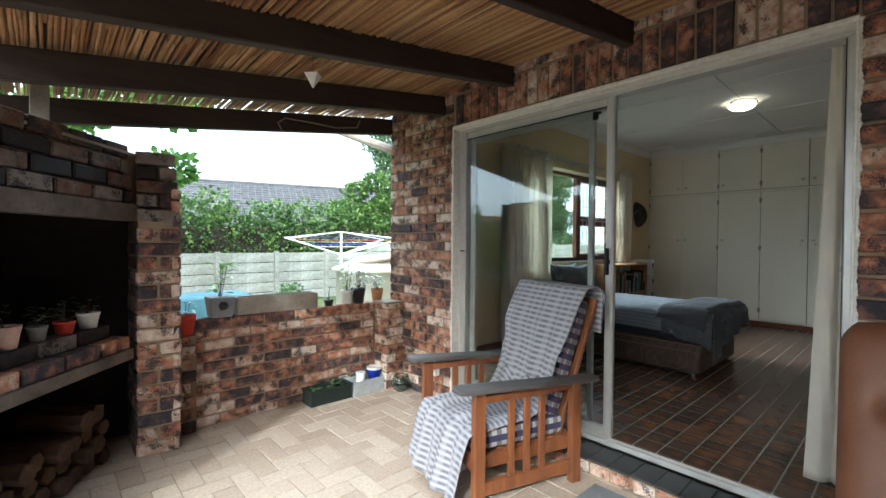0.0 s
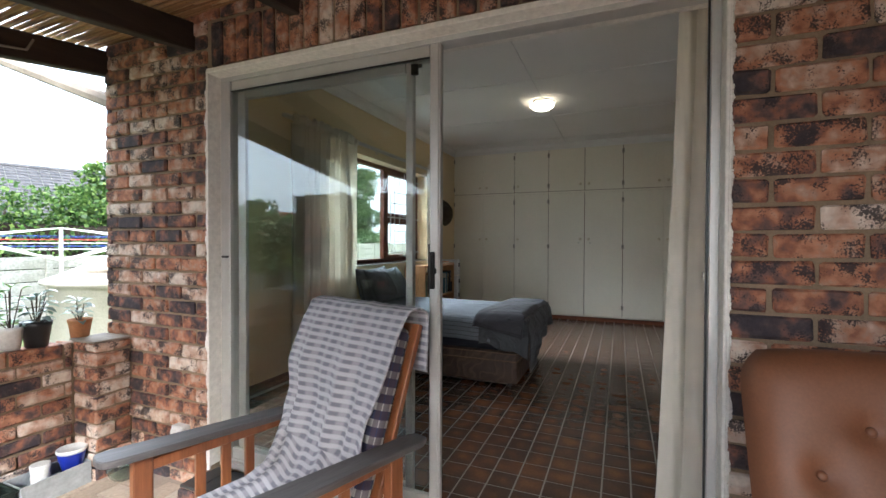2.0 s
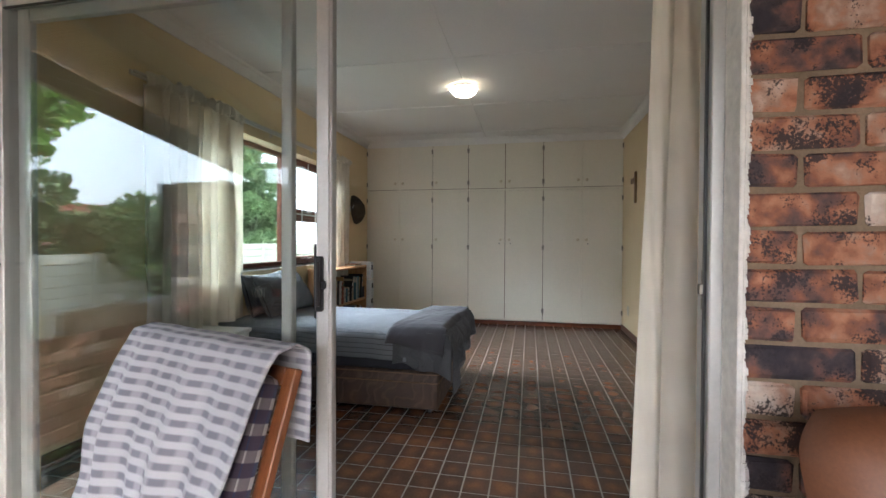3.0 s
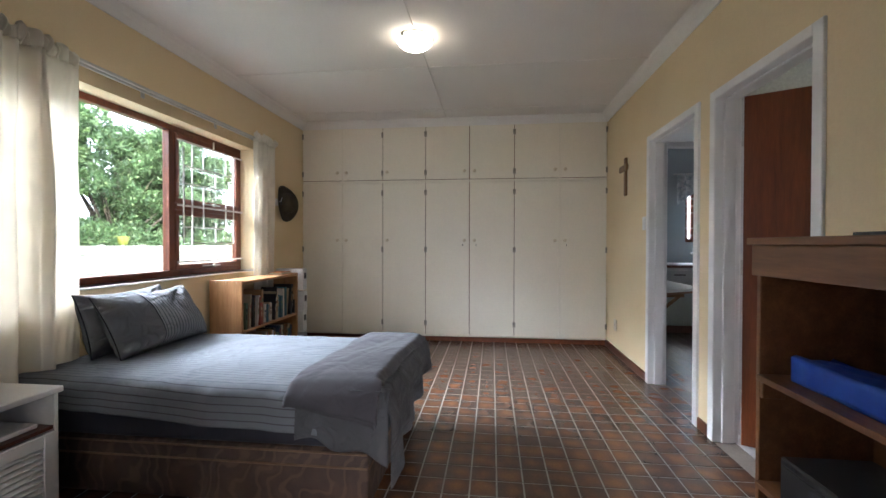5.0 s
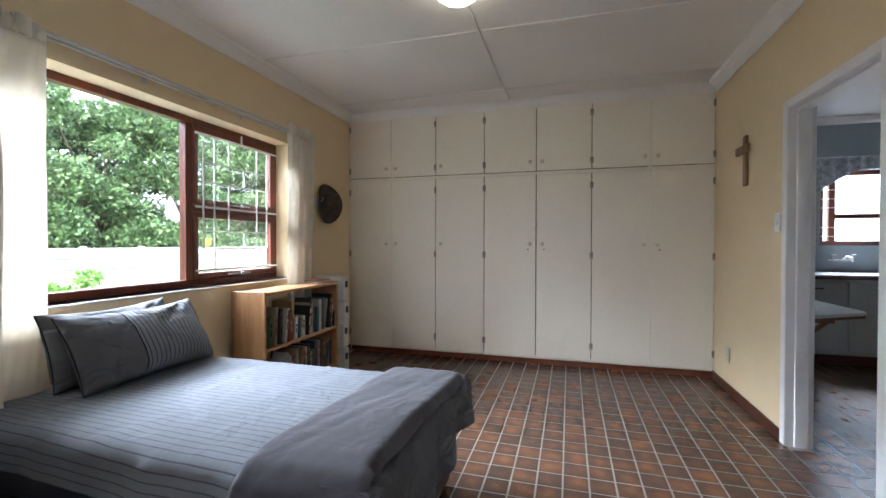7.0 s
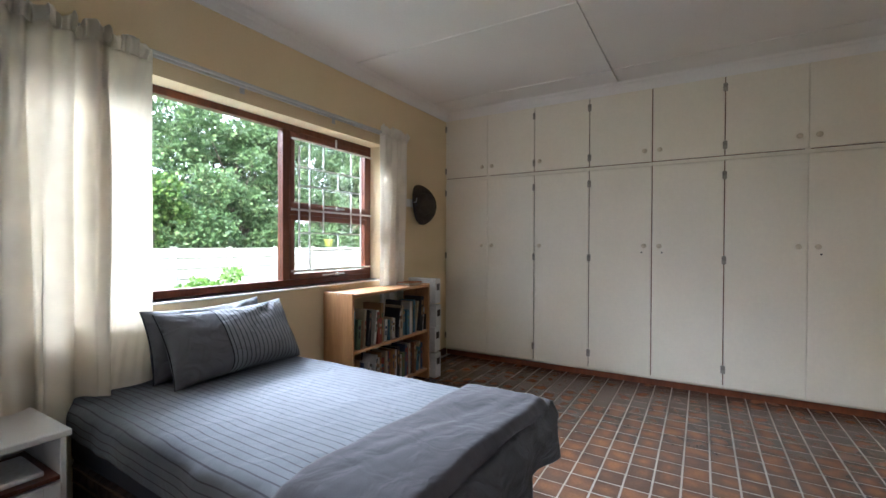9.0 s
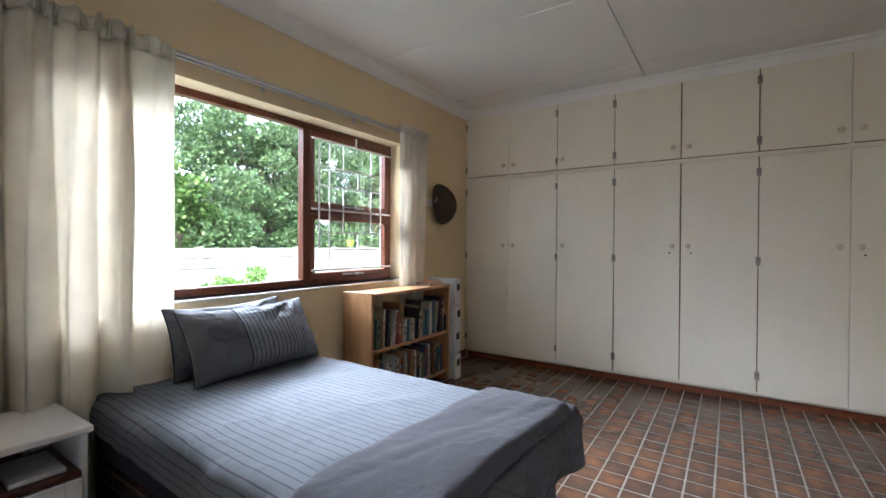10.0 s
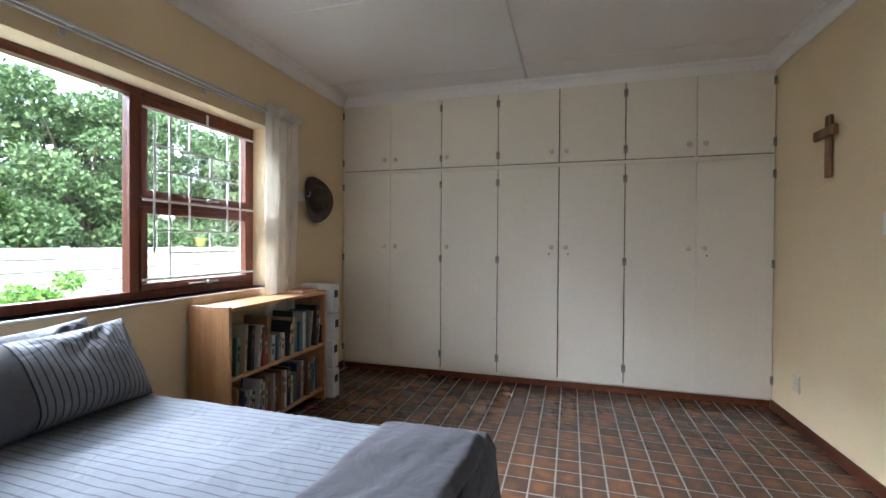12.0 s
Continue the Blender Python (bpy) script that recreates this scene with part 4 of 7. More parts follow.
def curtain(name, x0, x1, y, z0, z1, folds, depth, label, along="x", spread=0.0, seed=0.0, slant=0.0):
    """A gathered hanging: sharp pleats under the heading that open into uneven soft folds."""
    c = thing(name, (0, 0, 0), label, "curtain")

    def f(u, v):
        z = z1 + (z0 - z1) * v
        mid = (x0 + x1) / 2
        s = mid + (x0 + (x1 - x0) * u - mid) * (1.0 + spread * v) + slant * v
        w = u + 0.06 * fold(u * 3.1, seed + 2.0) + 0.020 * fold(v * 1.6 + u * 2.0, seed + 8.0)
        ph = w * folds * 2 * math.pi
        big = 1.0 - 2.0 * abs(math.sin(ph / 2)) ** 0.75 + 0.25 * math.sin(2 * ph + 0.9 + seed)
        tight = math.sin(ph * 2.0 + 0.5) * (1 - smoothstep(0.0, 0.35, v))
        amp = depth * (0.45 + 0.55 * smoothstep(0.0, 0.5, v)) * (0.75 + 0.9 * fold(w * folds * 0.9, seed + 4.0))
        o = amp * big + depth * 0.30 * tight + 0.006 * fold(v * 7 + u * 9, seed + 5.0)
        s += depth * 0.55 * math.cos(ph) * smoothstep(0.05, 0.6, v) * (0.6 + fold(u * folds, seed + 6.0)) + 0.02 * fold(v * 2.2 + u * 3, seed + 12.0) * v
        return (s, y + o, z) if along == "x" else (y + o, s, z)

    n = max(60, int(folds * 22))
    part("panel", sheet(f, n, 56, (abs(x1 - x0) * 1.6, z1 - z0)), M_CURTAIN, c, smooth=True, thick=0.002)

    def head(u, v):
        p = f(u, 0.0)
        ph = u * folds * 7 * math.pi + 1.5 * fold(u * 11, seed + 1.0)
        puff = math.sin(v * math.pi)
        o = (0.016 * math.sin(ph) + 0.010 * math.sin(ph * 2.3)) * (0.4 + 0.8 * puff) + 0.008 * puff
        z = z1 - 0.012 + 0.075 * v + 0.016 * math.sin(ph * 0.7) * v + 0.010 * fold(u * 30, seed + 3.0) * v
        return (p[0] + 0.006 * math.cos(ph), p[1] - o - 0.006, z) if along == "x" else (p[0] - o, p[1], z)

    part("gathered_heading", sheet(head, n * 3, 8, (abs(x1 - x0) * 2, 0.07)), M_CURTAIN, c, "ruched curtain heading", smooth=True, thick=0.003)
    return c


curtain("curtain", 3.50, 4.20, 3.275, 0.10, 2.12, 4.6, 0.085, "long cream cotton curtain gathered on the rail, touching the bedside cabinet", spread=-0.02, seed=1.0)
curtain("curtain", 4.14, 4.40, 3.290, 0.50, 2.12, 0.8, 0.016, "thin cream curtain panel with daylight behind it", spread=-0.06, seed=3.0)
curtain("curtain", 6.22, 6.59, 3.325, 0.30, 2.17, 2.6, 0.036, "short cream cotton curtain gathered beside the window", spread=-0.18, seed=5.0, slant=-0.06)
curtain("curtain", 0.455, 0.625, 2.645, 0.03, 2.33, 1.6, 0.030, "long cream curtain hanging inside the sliding door", along="y", spread=0.55, seed=7.0, slant=0.035)

rail = thing("curtain_rail", (0, 0, 0), "pale metal curtain rail on brackets above the window", "curtain rail")
part("rail", boxes([(3.45, YL - 0.045, 2.165, 6.62, YL - 0.030, 2.195), (3.45, YL - 0.075, 2.172, 6.62, YL - 0.062, 2.190)], 0.002), M_ALU, rail)
for x in (3.7, 4.95, 5.72, 6.5):
    part("bracket", boxes([(x, YL - 0.078, 2.176, x + 0.018, YL, 2.186), (x - 0.006, YL - 0.006, 2.14, x + 0.024, YL, 2.20)], 0.001), M_ALU, rail, "small steel bracket")
rail2 = thing("curtain_rail", (0, 0, 0), "pale metal curtain rail inside above the sliding door", "curtain rail")
part("rail", boxes([(XI + 0.05, 0.3, 2.335, XI + 0.065, 3.2, 2.365)], 0.002), M_ALU, rail2)
for y in (0.45, 1.75, 3.05):
    part("bracket", boxes([(XI, y, 2.34, XI + 0.066, y + 0.018, 2.352)], 0.001), M_ALU, rail2)


# ---- bookshelf with books ----
def bookshelf():
    s = thing("bookshelf", (5.60, 3.085, 0), "low open varnished pine bookshelf full of books", "bookshelf")
    W, D, H = 1.02, 0.285, 0.865
    part("side_panel", boxed(0, 0, 0, 0.022, D, H, 0.002), M_PINE, s)
    part("side_panel", boxed(W - 0.022, 0, 0, W, D, H, 0.002), M_PINE, s)
    part("top", boxed(0.022, 0.0, H - 0.03, W - 0.022, D, H - 0.008, 0.002), M_PINEX, s)
    part("shelf", boxed(0.022, 0.01, 0.425, W - 0.022, D, 0.447, 0.002), M_PINEX, s)
    part("shelf", boxed(0.022, 0.01, 0.075, W - 0.022, D, 0.097, 0.002), M_PINEX, s)
    for y in (0.05, 0.14, 0.23):
        part("nail", rods([((-0.001, y, 0.85), (0.004, y, 0.85))], 0.004, 8), M_ALU, s)
    return s


bookshelf()
BOOKCOL = [(0.30, 0.06, 0.04), (0.05, 0.08, 0.16), (0.42, 0.34, 0.22), (0.02, 0.02, 0.025), (0.55, 0.52, 0.46), (0.10, 0.16, 0.09), (0.20, 0.10, 0.05), (0.36, 0.20, 0.08), (0.06, 0.16, 0.22), (0.62, 0.60, 0.57)]
BOOKM = [surface("book_cover", tuple(v * 0.85 for v in c), c, 20, 0.5, 0.1, 120, dist=0.001) for c in BOOKCOL]
M_PAGES = surface("book_pages", (0.52, 0.47, 0.37), (0.62, 0.57, 0.47), 20, 0.9, 0.3, 300, stretch=(1, 1, 20))
rb = random.Random(5)


def book(x, y, z, t, d, h, tilt, cover):
    b = thing("book", (x, y, z), "book standing upright on the pine shelf", "book", "books on the shelf")
    b.matrix_basis = pose(x, y, z, 0, tilt, 0)
    part("cover", boxes([(0, 0, 0, 0.0035, d, h), (t - 0.0035, 0, 0, t, d, h), (0.0035, 0, 0, t - 0.0035, 0.004, h)], 0.0008), cover, b)
    part("pages", boxed(0.0036, 0.0045, 0.004, t - 0.0036, d - 0.004, h - 0.004), M_PAGES, b)
    lz = h * rb.uniform(0.55, 0.8)
    part("spine_band", boxes([(t * 0.2, -0.0008, lz, t * 0.8, 0.002, lz + h * 0.12), (t * 0.3, -0.0008, lz - h * 0.3, t * 0.7, 0.002, lz - h * 0.08)]), rb.choice(BOOKM), b, "faded lettering bars")


for z0, xa, xb, hm in ((0.4475, 5.63, 6.58, 0.33), (0.0975, 5.63, 6.55, 0.27)):
    x = xa
    lean = 0
    while x < xb:
        t = rb.uniform(0.014, 0.042)
        h = min(hm, rb.uniform(0.19, 0.31))
        if 0.35 < (x - xa) < 0.52 and z0 > 0.3:
            h = rb.uniform(0.15, 0.19)
        tilt = rb.choice([0, 0, 0, 0, 5, 9]) if (x - xa) > 0.2 else 3
        book(x, 3.10 + rb.uniform(0, 0.03), z0 + math.sin(radians(tilt)) * t, t, rb.uniform(0.13, 0.19), h, tilt, rb.choice(BOOKM))
        x += t + 0.003 + math.sin(radians(tilt)) * h * 0.35
M_CARD = surface("white_card", (0.60, 0.60, 0.60), (0.70, 0.70, 0.69), 8, 0.7, 0.1)
M_ORANGE = surface("orange_card", (0.45, 0.14, 0.04), (0.5, 0.17, 0.05), 8, 0.7, 0.1)
st = thing("box_file", (6.625, 3.03, 0), "stack of white box files leaning beside the bookshelf", "box file", "box files")
for z0, dx in ((0.0, 0.012), (0.24, 0.0), (0.44, 0.016), (0.68, 0.004)):
    part("file_box", boxed(dx, 0.0, z0 + 0.002, 0.09 + dx, 0.30, z0 + 0.225, 0.003), M_CARD, st)
    part("label_bar", boxes([(dx + 0.02, -0.0015, z0 + 0.12, dx + 0.07, 0.001, z0 + 0.18)]), M_THROW, st, "small printed label")
bt = thing("flat_book", (6.38, 3.14, 0.857), "red paperback lying flat on top of the bookshelf", "book")
part("cover", boxes([(0, 0, 0, 0.2, 0.14, 0.003), (0, 0, 0.022, 0.2, 0.14, 0.025), (0, 0.137, 0.003, 0.2, 0.14, 0.022)], 0.0008), M_ORANGE, bt)
part("pages", boxed(0.004, 0.004, 0.003, 0.196, 0.136, 0.022), M_PAGES, bt)


# ---- bedside cabinet ----
nsx, nsy = 3.50, 2.90
ns = thing("bedside_cabinet", (nsx, nsy, 0), "white painted bedside cabinet with an open shelf and louvred door", "bedside cabinet")
part("top", boxed(-0.012, -0.015, 0.535, 0.442, 0.40, 0.56, 0.004), M_FRAME, ns)
part("side_panel", boxed(0, 0, 0.0, 0.018, 0.39, 0.535, 0.002), M_FRAME, ns)
part("side_panel", boxed(0.412, 0, 0.0, 0.43, 0.39, 0.535, 0.002), M_FRAME, ns)
part("back_panel", boxed(0.018, 0.38, 0.05, 0.412, 0.39, 0.535), M_FRAME, ns)
part("shelf", boxed(0.018, 0.005, 0.385, 0.412, 0.38, 0.40), M_SKIRT, ns, "brown unpainted shelf")
part("bottom", boxed(0.018, 0.005, 0.04, 0.412, 0.38, 0.055), M_FRAME, ns)
dr = part("door", boxes([(0.02, -0.012, 0.06, 0.07, 0.004, 0.38), (0.36, -0.012, 0.06, 0.41, 0.004, 0.38), (0.07, -0.012, 0.06, 0.36, 0.004, 0.11), (0.07, -0.012, 0.33, 0.36, 0.004, 0.38)], 0.002), M_FRAME, ns)
for i in range(9):
    sl = part("slat", boxed(0.07, -0.006, -0.003, 0.36, 0.016, 0.003), M_FRAME, dr)
    sl.matrix_basis = pose(0, -0.003, 0.125 + i * 0.024, 35, 0, 0)
part("knob", boxed(0.045, -0.03, 0.22, 0.06, -0.012, 0.235, 0.004, 2), M_FRAME, dr)
cup_t = thing("torch", (nsx + 0.17, nsy + 0.05, 0.431), "small dark torch lying in the cabinet shelf", "torch")
part("barrel", rods([((-0.05, 0.13, 0), (0, 0.02, 0))], 0.022, 14), M_BLACK, cup_t)
part("head", rods([((0, 0.02, 0), (0.013, -0.02, 0))], 0.030, 16), M_BLACK, cup_t)
part("lens", rods([((0.0135, -0.021, 0), (0.0137, -0.0215, 0))], 0.022, 16), M_ALU, cup_t)
solid("folded_paper", boxed(nsx + 0.23, nsy + 0.04, 0.4005, nsx + 0.38, nsy + 0.26, 0.418, 0.003), M_CARD, "folded pale paper in the bedside cabinet", "paper")


# ---- wall things ----
hk = thing("coat_hook_board", (6.72, YL - 0.012, 1.58), "small white hook board on the wall", "hook board")
part("board", boxed(-0.09, 0, 0, 0.09, 0.012, 0.075, 0.003), M_FRAME, hk)
part("hook", rods([((0.05, 0, 0.05), (0.05, -0.045, 0.045)), ((0.05, -0.045, 0.045), (0.05, -0.055, 0.085))], 0.004, 8), M_ALU, hk)
M_FELT = surface("brown_felt", (0.045, 0.035, 0.022), (0.075, 0.058, 0.038), 12, 0.95, 0.3, 150, dist=0.002)
hat = thing("hat", (6.86, YL - 0.07, 1.60), "brown felt hat with a dark band hung on the hook", "hat")
hat.matrix_basis = pose(6.87, 3.345, 1.61, 84, 0, -14)


def brim():
    bm = lathe([(0.0, 0.115), (0.055, 0.118), (0.078, 0.105), (0.086, 0.06), (0.09, 0.012), (0.10, 0.004), (0.135, 0.008), (0.158, 0.022), (0.160, 0.019), (0.136, 0.003), (0.10, -0.002), (0.0, -0.002)], 36)
    for v in bm.verts:
        a = math.atan2(v.co.y, v.co.x)
        r = math.hypot(v.co.x, v.co.y)
        if r > 0.1:
            v.co.z += 0.03 * (r - 0.1) / 0.06 * math.cos(2 * a)
        if v.co.z > 0.1:
            v.co.z -= 0.02 * math.exp(-(v.co.x / 0.03) ** 2)
        v.co.y *= 1.12
    return bm


part("crown_and_brim", brim(), M_FELT, hat, smooth=True)
part("band", lathe([(0.0905, 0.012), (0.0915, 0.014), (0.0885, 0.034), (0.0875, 0.033)], 36), M_BLACK, hat, "dark hat band", smooth=True)
for v in hat.children[-1].data.vertices:
    v.co.y *= 1.12
M_OLIVE = wood("cross_wood", (0.12, 0.055, 0.02), (0.30, 0.17, 0.07), 2, 4, 0.5)
cr = thing("wooden_cross", (6.70, YR + 0.004, 1.64), "rustic wooden cross hung on the cream wall", "cross")
part("upright", boxed(-0.028, 0, 0, 0.028, 0.022, 0.37, 0.006), M_OLIVE, cr)
part("crossbar", boxed(-0.115, 0.018, 0.235, 0.115, 0.042, 0.295, 0.006), M_OLIVE, cr)
sw = thing("light_switch", (6.20, YR + 0.001, 1.29), "white plastic light switch", "light switch")
part("plate", boxed(-0.035, 0, 0, 0.035, 0.009, 0.115, 0.003), M_FRAME, sw)
part("rocker", boxed(-0.012, 0.008, 0.04, 0.012, 0.014, 0.075, 0.002), M_FRAME, sw)
M_IVORY = surface("ivory_plastic", (0.58, 0.50, 0.36), (0.62, 0.54, 0.40), 8, 0.45, 0.05)
so = thing("wall_socket", (7.06, YR + 0.001, 0.25), "ivory plastic wall socket", "socket")
part("plate", boxed(-0.045, 0, 0, 0.045, 0.010, 0.12, 0.003), M_IVORY, so)
part("pin_hole", rods([((x, 0.0095, z), (x, 0.0105, z)) for x, z in ((0, 0.085), (-0.012, 0.06), (0.012, 0.06))], 0.004, 8), M_BLACK, so)

M_GLOBE = glow("lit_opal_glass", (1.0, 0.82, 0.56), 5.0)
lm = thing("ceiling_light", (5.36, 1.62, ZC), "round opal glass ceiling light, switched on", "ceiling light")
part("base_plate", lathe([(0.0, -0.03), (0.105, -0.03), (0.118, -0.02), (0.118, 0.0), (0.0, 0.0)], 32), M_FRAME, lm, smooth=True)
part("bowl", lathe([(0.0, -0.098), (0.045, -0.094), (0.088, -0.080), (0.115, -0.058), (0.130, -0.035), (0.128, -0.031), (0.12, -0.033)], 36), M_GLOBE, lm, "glowing frosted bowl", smooth=True)
for a in (0.5, 2.6, 4.7):
    part("clip", boxes([(0.114, -0.012, -0.045, 0.138, 0.012, -0.018)], 0.003), M_ALU, lm).matrix_basis = pose(0, 0, 0, 0, 0, math.degrees(a))


# ---- shelf unit by the bathroom door ----
su = thing("shelf_unit", (3.06, -0.225, 0), "open brown pine shelf unit with knotty boards", "shelf unit")
part("top", boxed(-0.015, 0, 1.165, 0.87, 0.40, 1.19, 0.003), M_OLDPINE, su)
part("fascia", boxed(0.0, 0.372, 1.06, 0.855, 0.39, 1.165, 0.002), M_OLDPINE, su)
part("side_panel", boxed(0.835, 0, 0, 0.855, 0.372, 1.165, 0.002), M_OLDPINE, su)
part("side_panel", boxed(0, 0, 0, 0.02, 0.372, 1.165, 0.002), M_OLDPINE, su)
part("back_board", boxed(0.02, 0.0, 0.05, 0.835, 0.012, 1.165), M_OLDPINE, su)
part("shelf", boxed(0.02, 0.012, 0.70, 0.835, 0.385, 0.72, 0.002), M_OLDPINE, su)
part("shelf", boxed(0.02, 0.012, 0.33, 0.835, 0.385, 0.35, 0.002), M_OLDPINE, su)
part("cleat", boxed(0.815, 0.30, 0.64, 0.835, 0.372, 0.70, 0.002), M_OLDPINE, su)
part("cleat", boxed(0.02, 0.012, 0.05, 0.835, 0.03, 0.12, 0.002), M_OLDPINE, su)
M_BLUE = surface("blue_plastic", (0.015, 0.05, 0.30), (0.02, 0.07, 0.38), 6, 0.35, 0.2, 30)
bb = bmesh.new()
block(bb, 3.42, -0.02, 0.722, 3.80, 0.10, 0.80)
bmesh.ops.subdivide_edges(bb, edges=bb.edges[:], cuts=4, use_grid_fill=True)
for v in bb.verts:
    v.co += Vector((0.01, 0.02, 0.015)) * fold(v.co.x * 14 + v.co.y * 23, 2.0)
    v.co.z = max(v.co.z, 0.7215)
solid("plastic_bag", bb, M_BLUE, "crumpled blue plastic bag on the brown shelf", "plastic bag", smooth=True)
pr = thing("stereo", (3.28, -0.12, 0.351), "black stereo unit on the lower shelf", "stereo")
part("case", boxed(0, 0, 0, 0.50, 0.27, 0.14, 0.006), M_BLACK, pr)
part("front_panel", boxes([(0.02, 0.268, 0.02, 0.48, 0.276, 0.12)], 0.002), M_BLACK, pr)
part("button", boxes([(0.05 + i * 0.04, 0.275, 0.04, 0.075 + i * 0.04, 0.280, 0.052) for i in range(8)], 0.001), M_ALU, pr, "row of small grey buttons")
part("display", boxed(0.20, 0.2755, 0.075, 0.36, 0.2775, 0.11), M_GREYCLOTH, pr, "dark display window")
solid("black_folder", boxed(3.25, -0.1, 1.1905, 3.55, 0.12, 1.2, 0.002), M_BLACK, "thin black folder lying on the shelf unit", "folder")

# ---- kitchen beyond the doorway ----
M_KCUP = surface("grey_green_cupboard", (0.42, 0.46, 0.45), (0.48, 0.52, 0.50), 3, 0.45, 0.05)
kc = thing("kitchen_counter", (8.27, -3.4, 0), "grey-green kitchen base cupboards", "kitchen cupboard")
part("body", boxed(0.02, 0, 0.10, 0.575, 2.95, 0.86), M_KCUP, kc)
part("plinth", boxed(0.06, 0, 0, 0.10, 2.95, 0.10), M_SKIRT, kc, "dark plinth")
for i in range(5):
    y = 0.02 + i * 0.58
    d = part("door", boxed(0, y, 0.14, 0.02, y + 0.56, 0.83, 0.003), M_KCUP, kc)
    part("handle", boxes([(-0.02, y + 0.2, 0.76, -0.012, y + 0.34, 0.775), (-0.014, y + 0.2, 0.76, 0, y + 0.21, 0.775), (-0.014, y + 0.33, 0.76, 0, y + 0.34, 0.775)], 0.002), M_BLACK, d, "dark bar handle")
wt = thing("worktop", (8.24, -3.4, 0.86), "brown edged kitchen worktop with a steel sink", "worktop")
part("slab", boxed(0, 0, 0, 0.61, 2.95, 0.035, 0.004), M_SKIRT, wt)
part("sink_top", boxed(0.03, 0.85, 0.0352, 0.58, 2.4, 0.048, 0.004), M_ALU, wt, "pressed steel sink top")
tp = thing("sink_tap", (8.72, -1.85, 0.908), "chrome wall mixer tap", "tap")
part("body", rods([((0.06, -0.09, 0.13), (0.06, 0.09, 0.13)), ((0.06, 0, 0.13), (-0.02, 0, 0.17)), ((-0.02, 0, 0.17), (-0.12, 0, 0.16)), ((-0.12, 0, 0.16), (-0.13, 0, 0.12)), ((0.06, -0.09, 0.13), (0.12, -0.09, 0.13)), ((0.06, 0.09, 0.13), (0.12, 0.09, 0.13))], 0.011, 10), M_ALU, tp)
for y in (-0.09, 0.09):
    part("tap_handle", rods([((0.06, y, 0.13), (0.03, y, 0.19)), ((0.03, y - 0.025, 0.19), (0.03, y + 0.025, 0.19)), ((0.005, y, 0.19), (0.055, y, 0.19))], 0.006, 8), M_ALU, tp)
kt = thing("kitchen_table", (0, YR - 0.12, 0), "white wall-hung kitchen table with a slanting end on a wooden bracket", "table")


def slab(pts, z0, z1):
    bm = bmesh.new()
    lo = [bm.verts.new((x, y, z0)) for x, y in pts]
    hi = [bm.verts.new((x, y, z1)) for x, y in pts]
    bm.faces.new(lo[::-1])
    bm.faces.new(hi)
    for i in range(len(pts)):
        j = (i + 1) % len(pts)
        bm.faces.new((lo[i], lo[j], hi[j], hi[i]))
    bmesh.ops.recalc_face_normals(bm, faces=bm.faces[:])
    return bm


TOP = [(6.27, -0.004), (6.29, -0.12), (6.53, -0.51), (6.60, -0.53), (7.45, -0.52), (7.45, -0.004)]
part("tabletop", slab(TOP, 0.742, 0.762), M_CARD, kt, "white laminate top")
part("edging", slab([(x + (0.004 if x < 6.6 else 0), y + 0.003) for x, y in TOP], 0.722, 0.7415), M_OLDPINE, kt, "brown wooden underside")
part("bracket", slab([(6.66, -0.005), (6.66, -0.40), (6.69, -0.40), (6.69, -0.005)], 0.66, 0.7215), M_OLDPINE, kt, "wooden bracket arm")
part("brace", rods([((6.675, -0.36, 0.67), (6.675, -0.02, 0.38))], 0.018, 8), M_OLDPINE, kt, "slanting wooden brace")
part("wall_cleat", boxed(6.40, -0.024, 0.34, 7.30, -0.002, 0.7215, 0.003), M_KCUP, kt, "painted wall board")
kw = thing("window_2", (8.9, 0, 0), "small red-brown kitchen window", "window", kind="structure")
part("window_frame", boxes([(0, KW[0], KW[2], 0.05, KW[1], KW[2] + 0.05), (0, KW[0], KW[3] - 0.05, 0.05, KW[1], KW[3]), (0, KW[0], KW[2] + 0.05, 0.05, KW[0] + 0.05, KW[3] - 0.05), (0, KW[1] - 0.05, KW[2] + 0.05, 0.05, KW[1], KW[3] - 0.05),
                            (0, -1.84, KW[2] + 0.05, 0.05, -1.78, KW[3] - 0.05), (0, KW[0] + 0.05, 1.50, 0.05, -1.84, 1.55)], 0.003), M_WOODDARK, kw)
part("bar", rods([((-0.02, KW[0], z), (-0.02, KW[1], z)) for z in (1.3, 1.4, 1.62, 1.72, 1.82, 1.92)], 0.005, 6), M_FRAME, kw, "thin white burglar bars")
p = part("pane", boxed(0.02, KW[0] + 0.05, KW[2] + 0.05, 0.024, KW[1] - 0.05, KW[3] - 0.05), M_GLASS, kw)
p.visible_shadow = False
M_FLORAL = surface("floral_curtain", (0.66, 0.68, 0.68), (0.20, 0.26, 0.29), 19, 0.9, 0.1, 60)


def valance(u, v):
    y = KW[0] - 0.08 + u * (KW[1] - KW[0] + 0.22)
    a = abs(u - 0.42) * 2
    drop = 0.12 + 0.38 * max(0.0, a - 0.25) ** 1.3
    return (8.80 + 0.02 * math.sin(u * 60), y, 2.17 - v * drop)


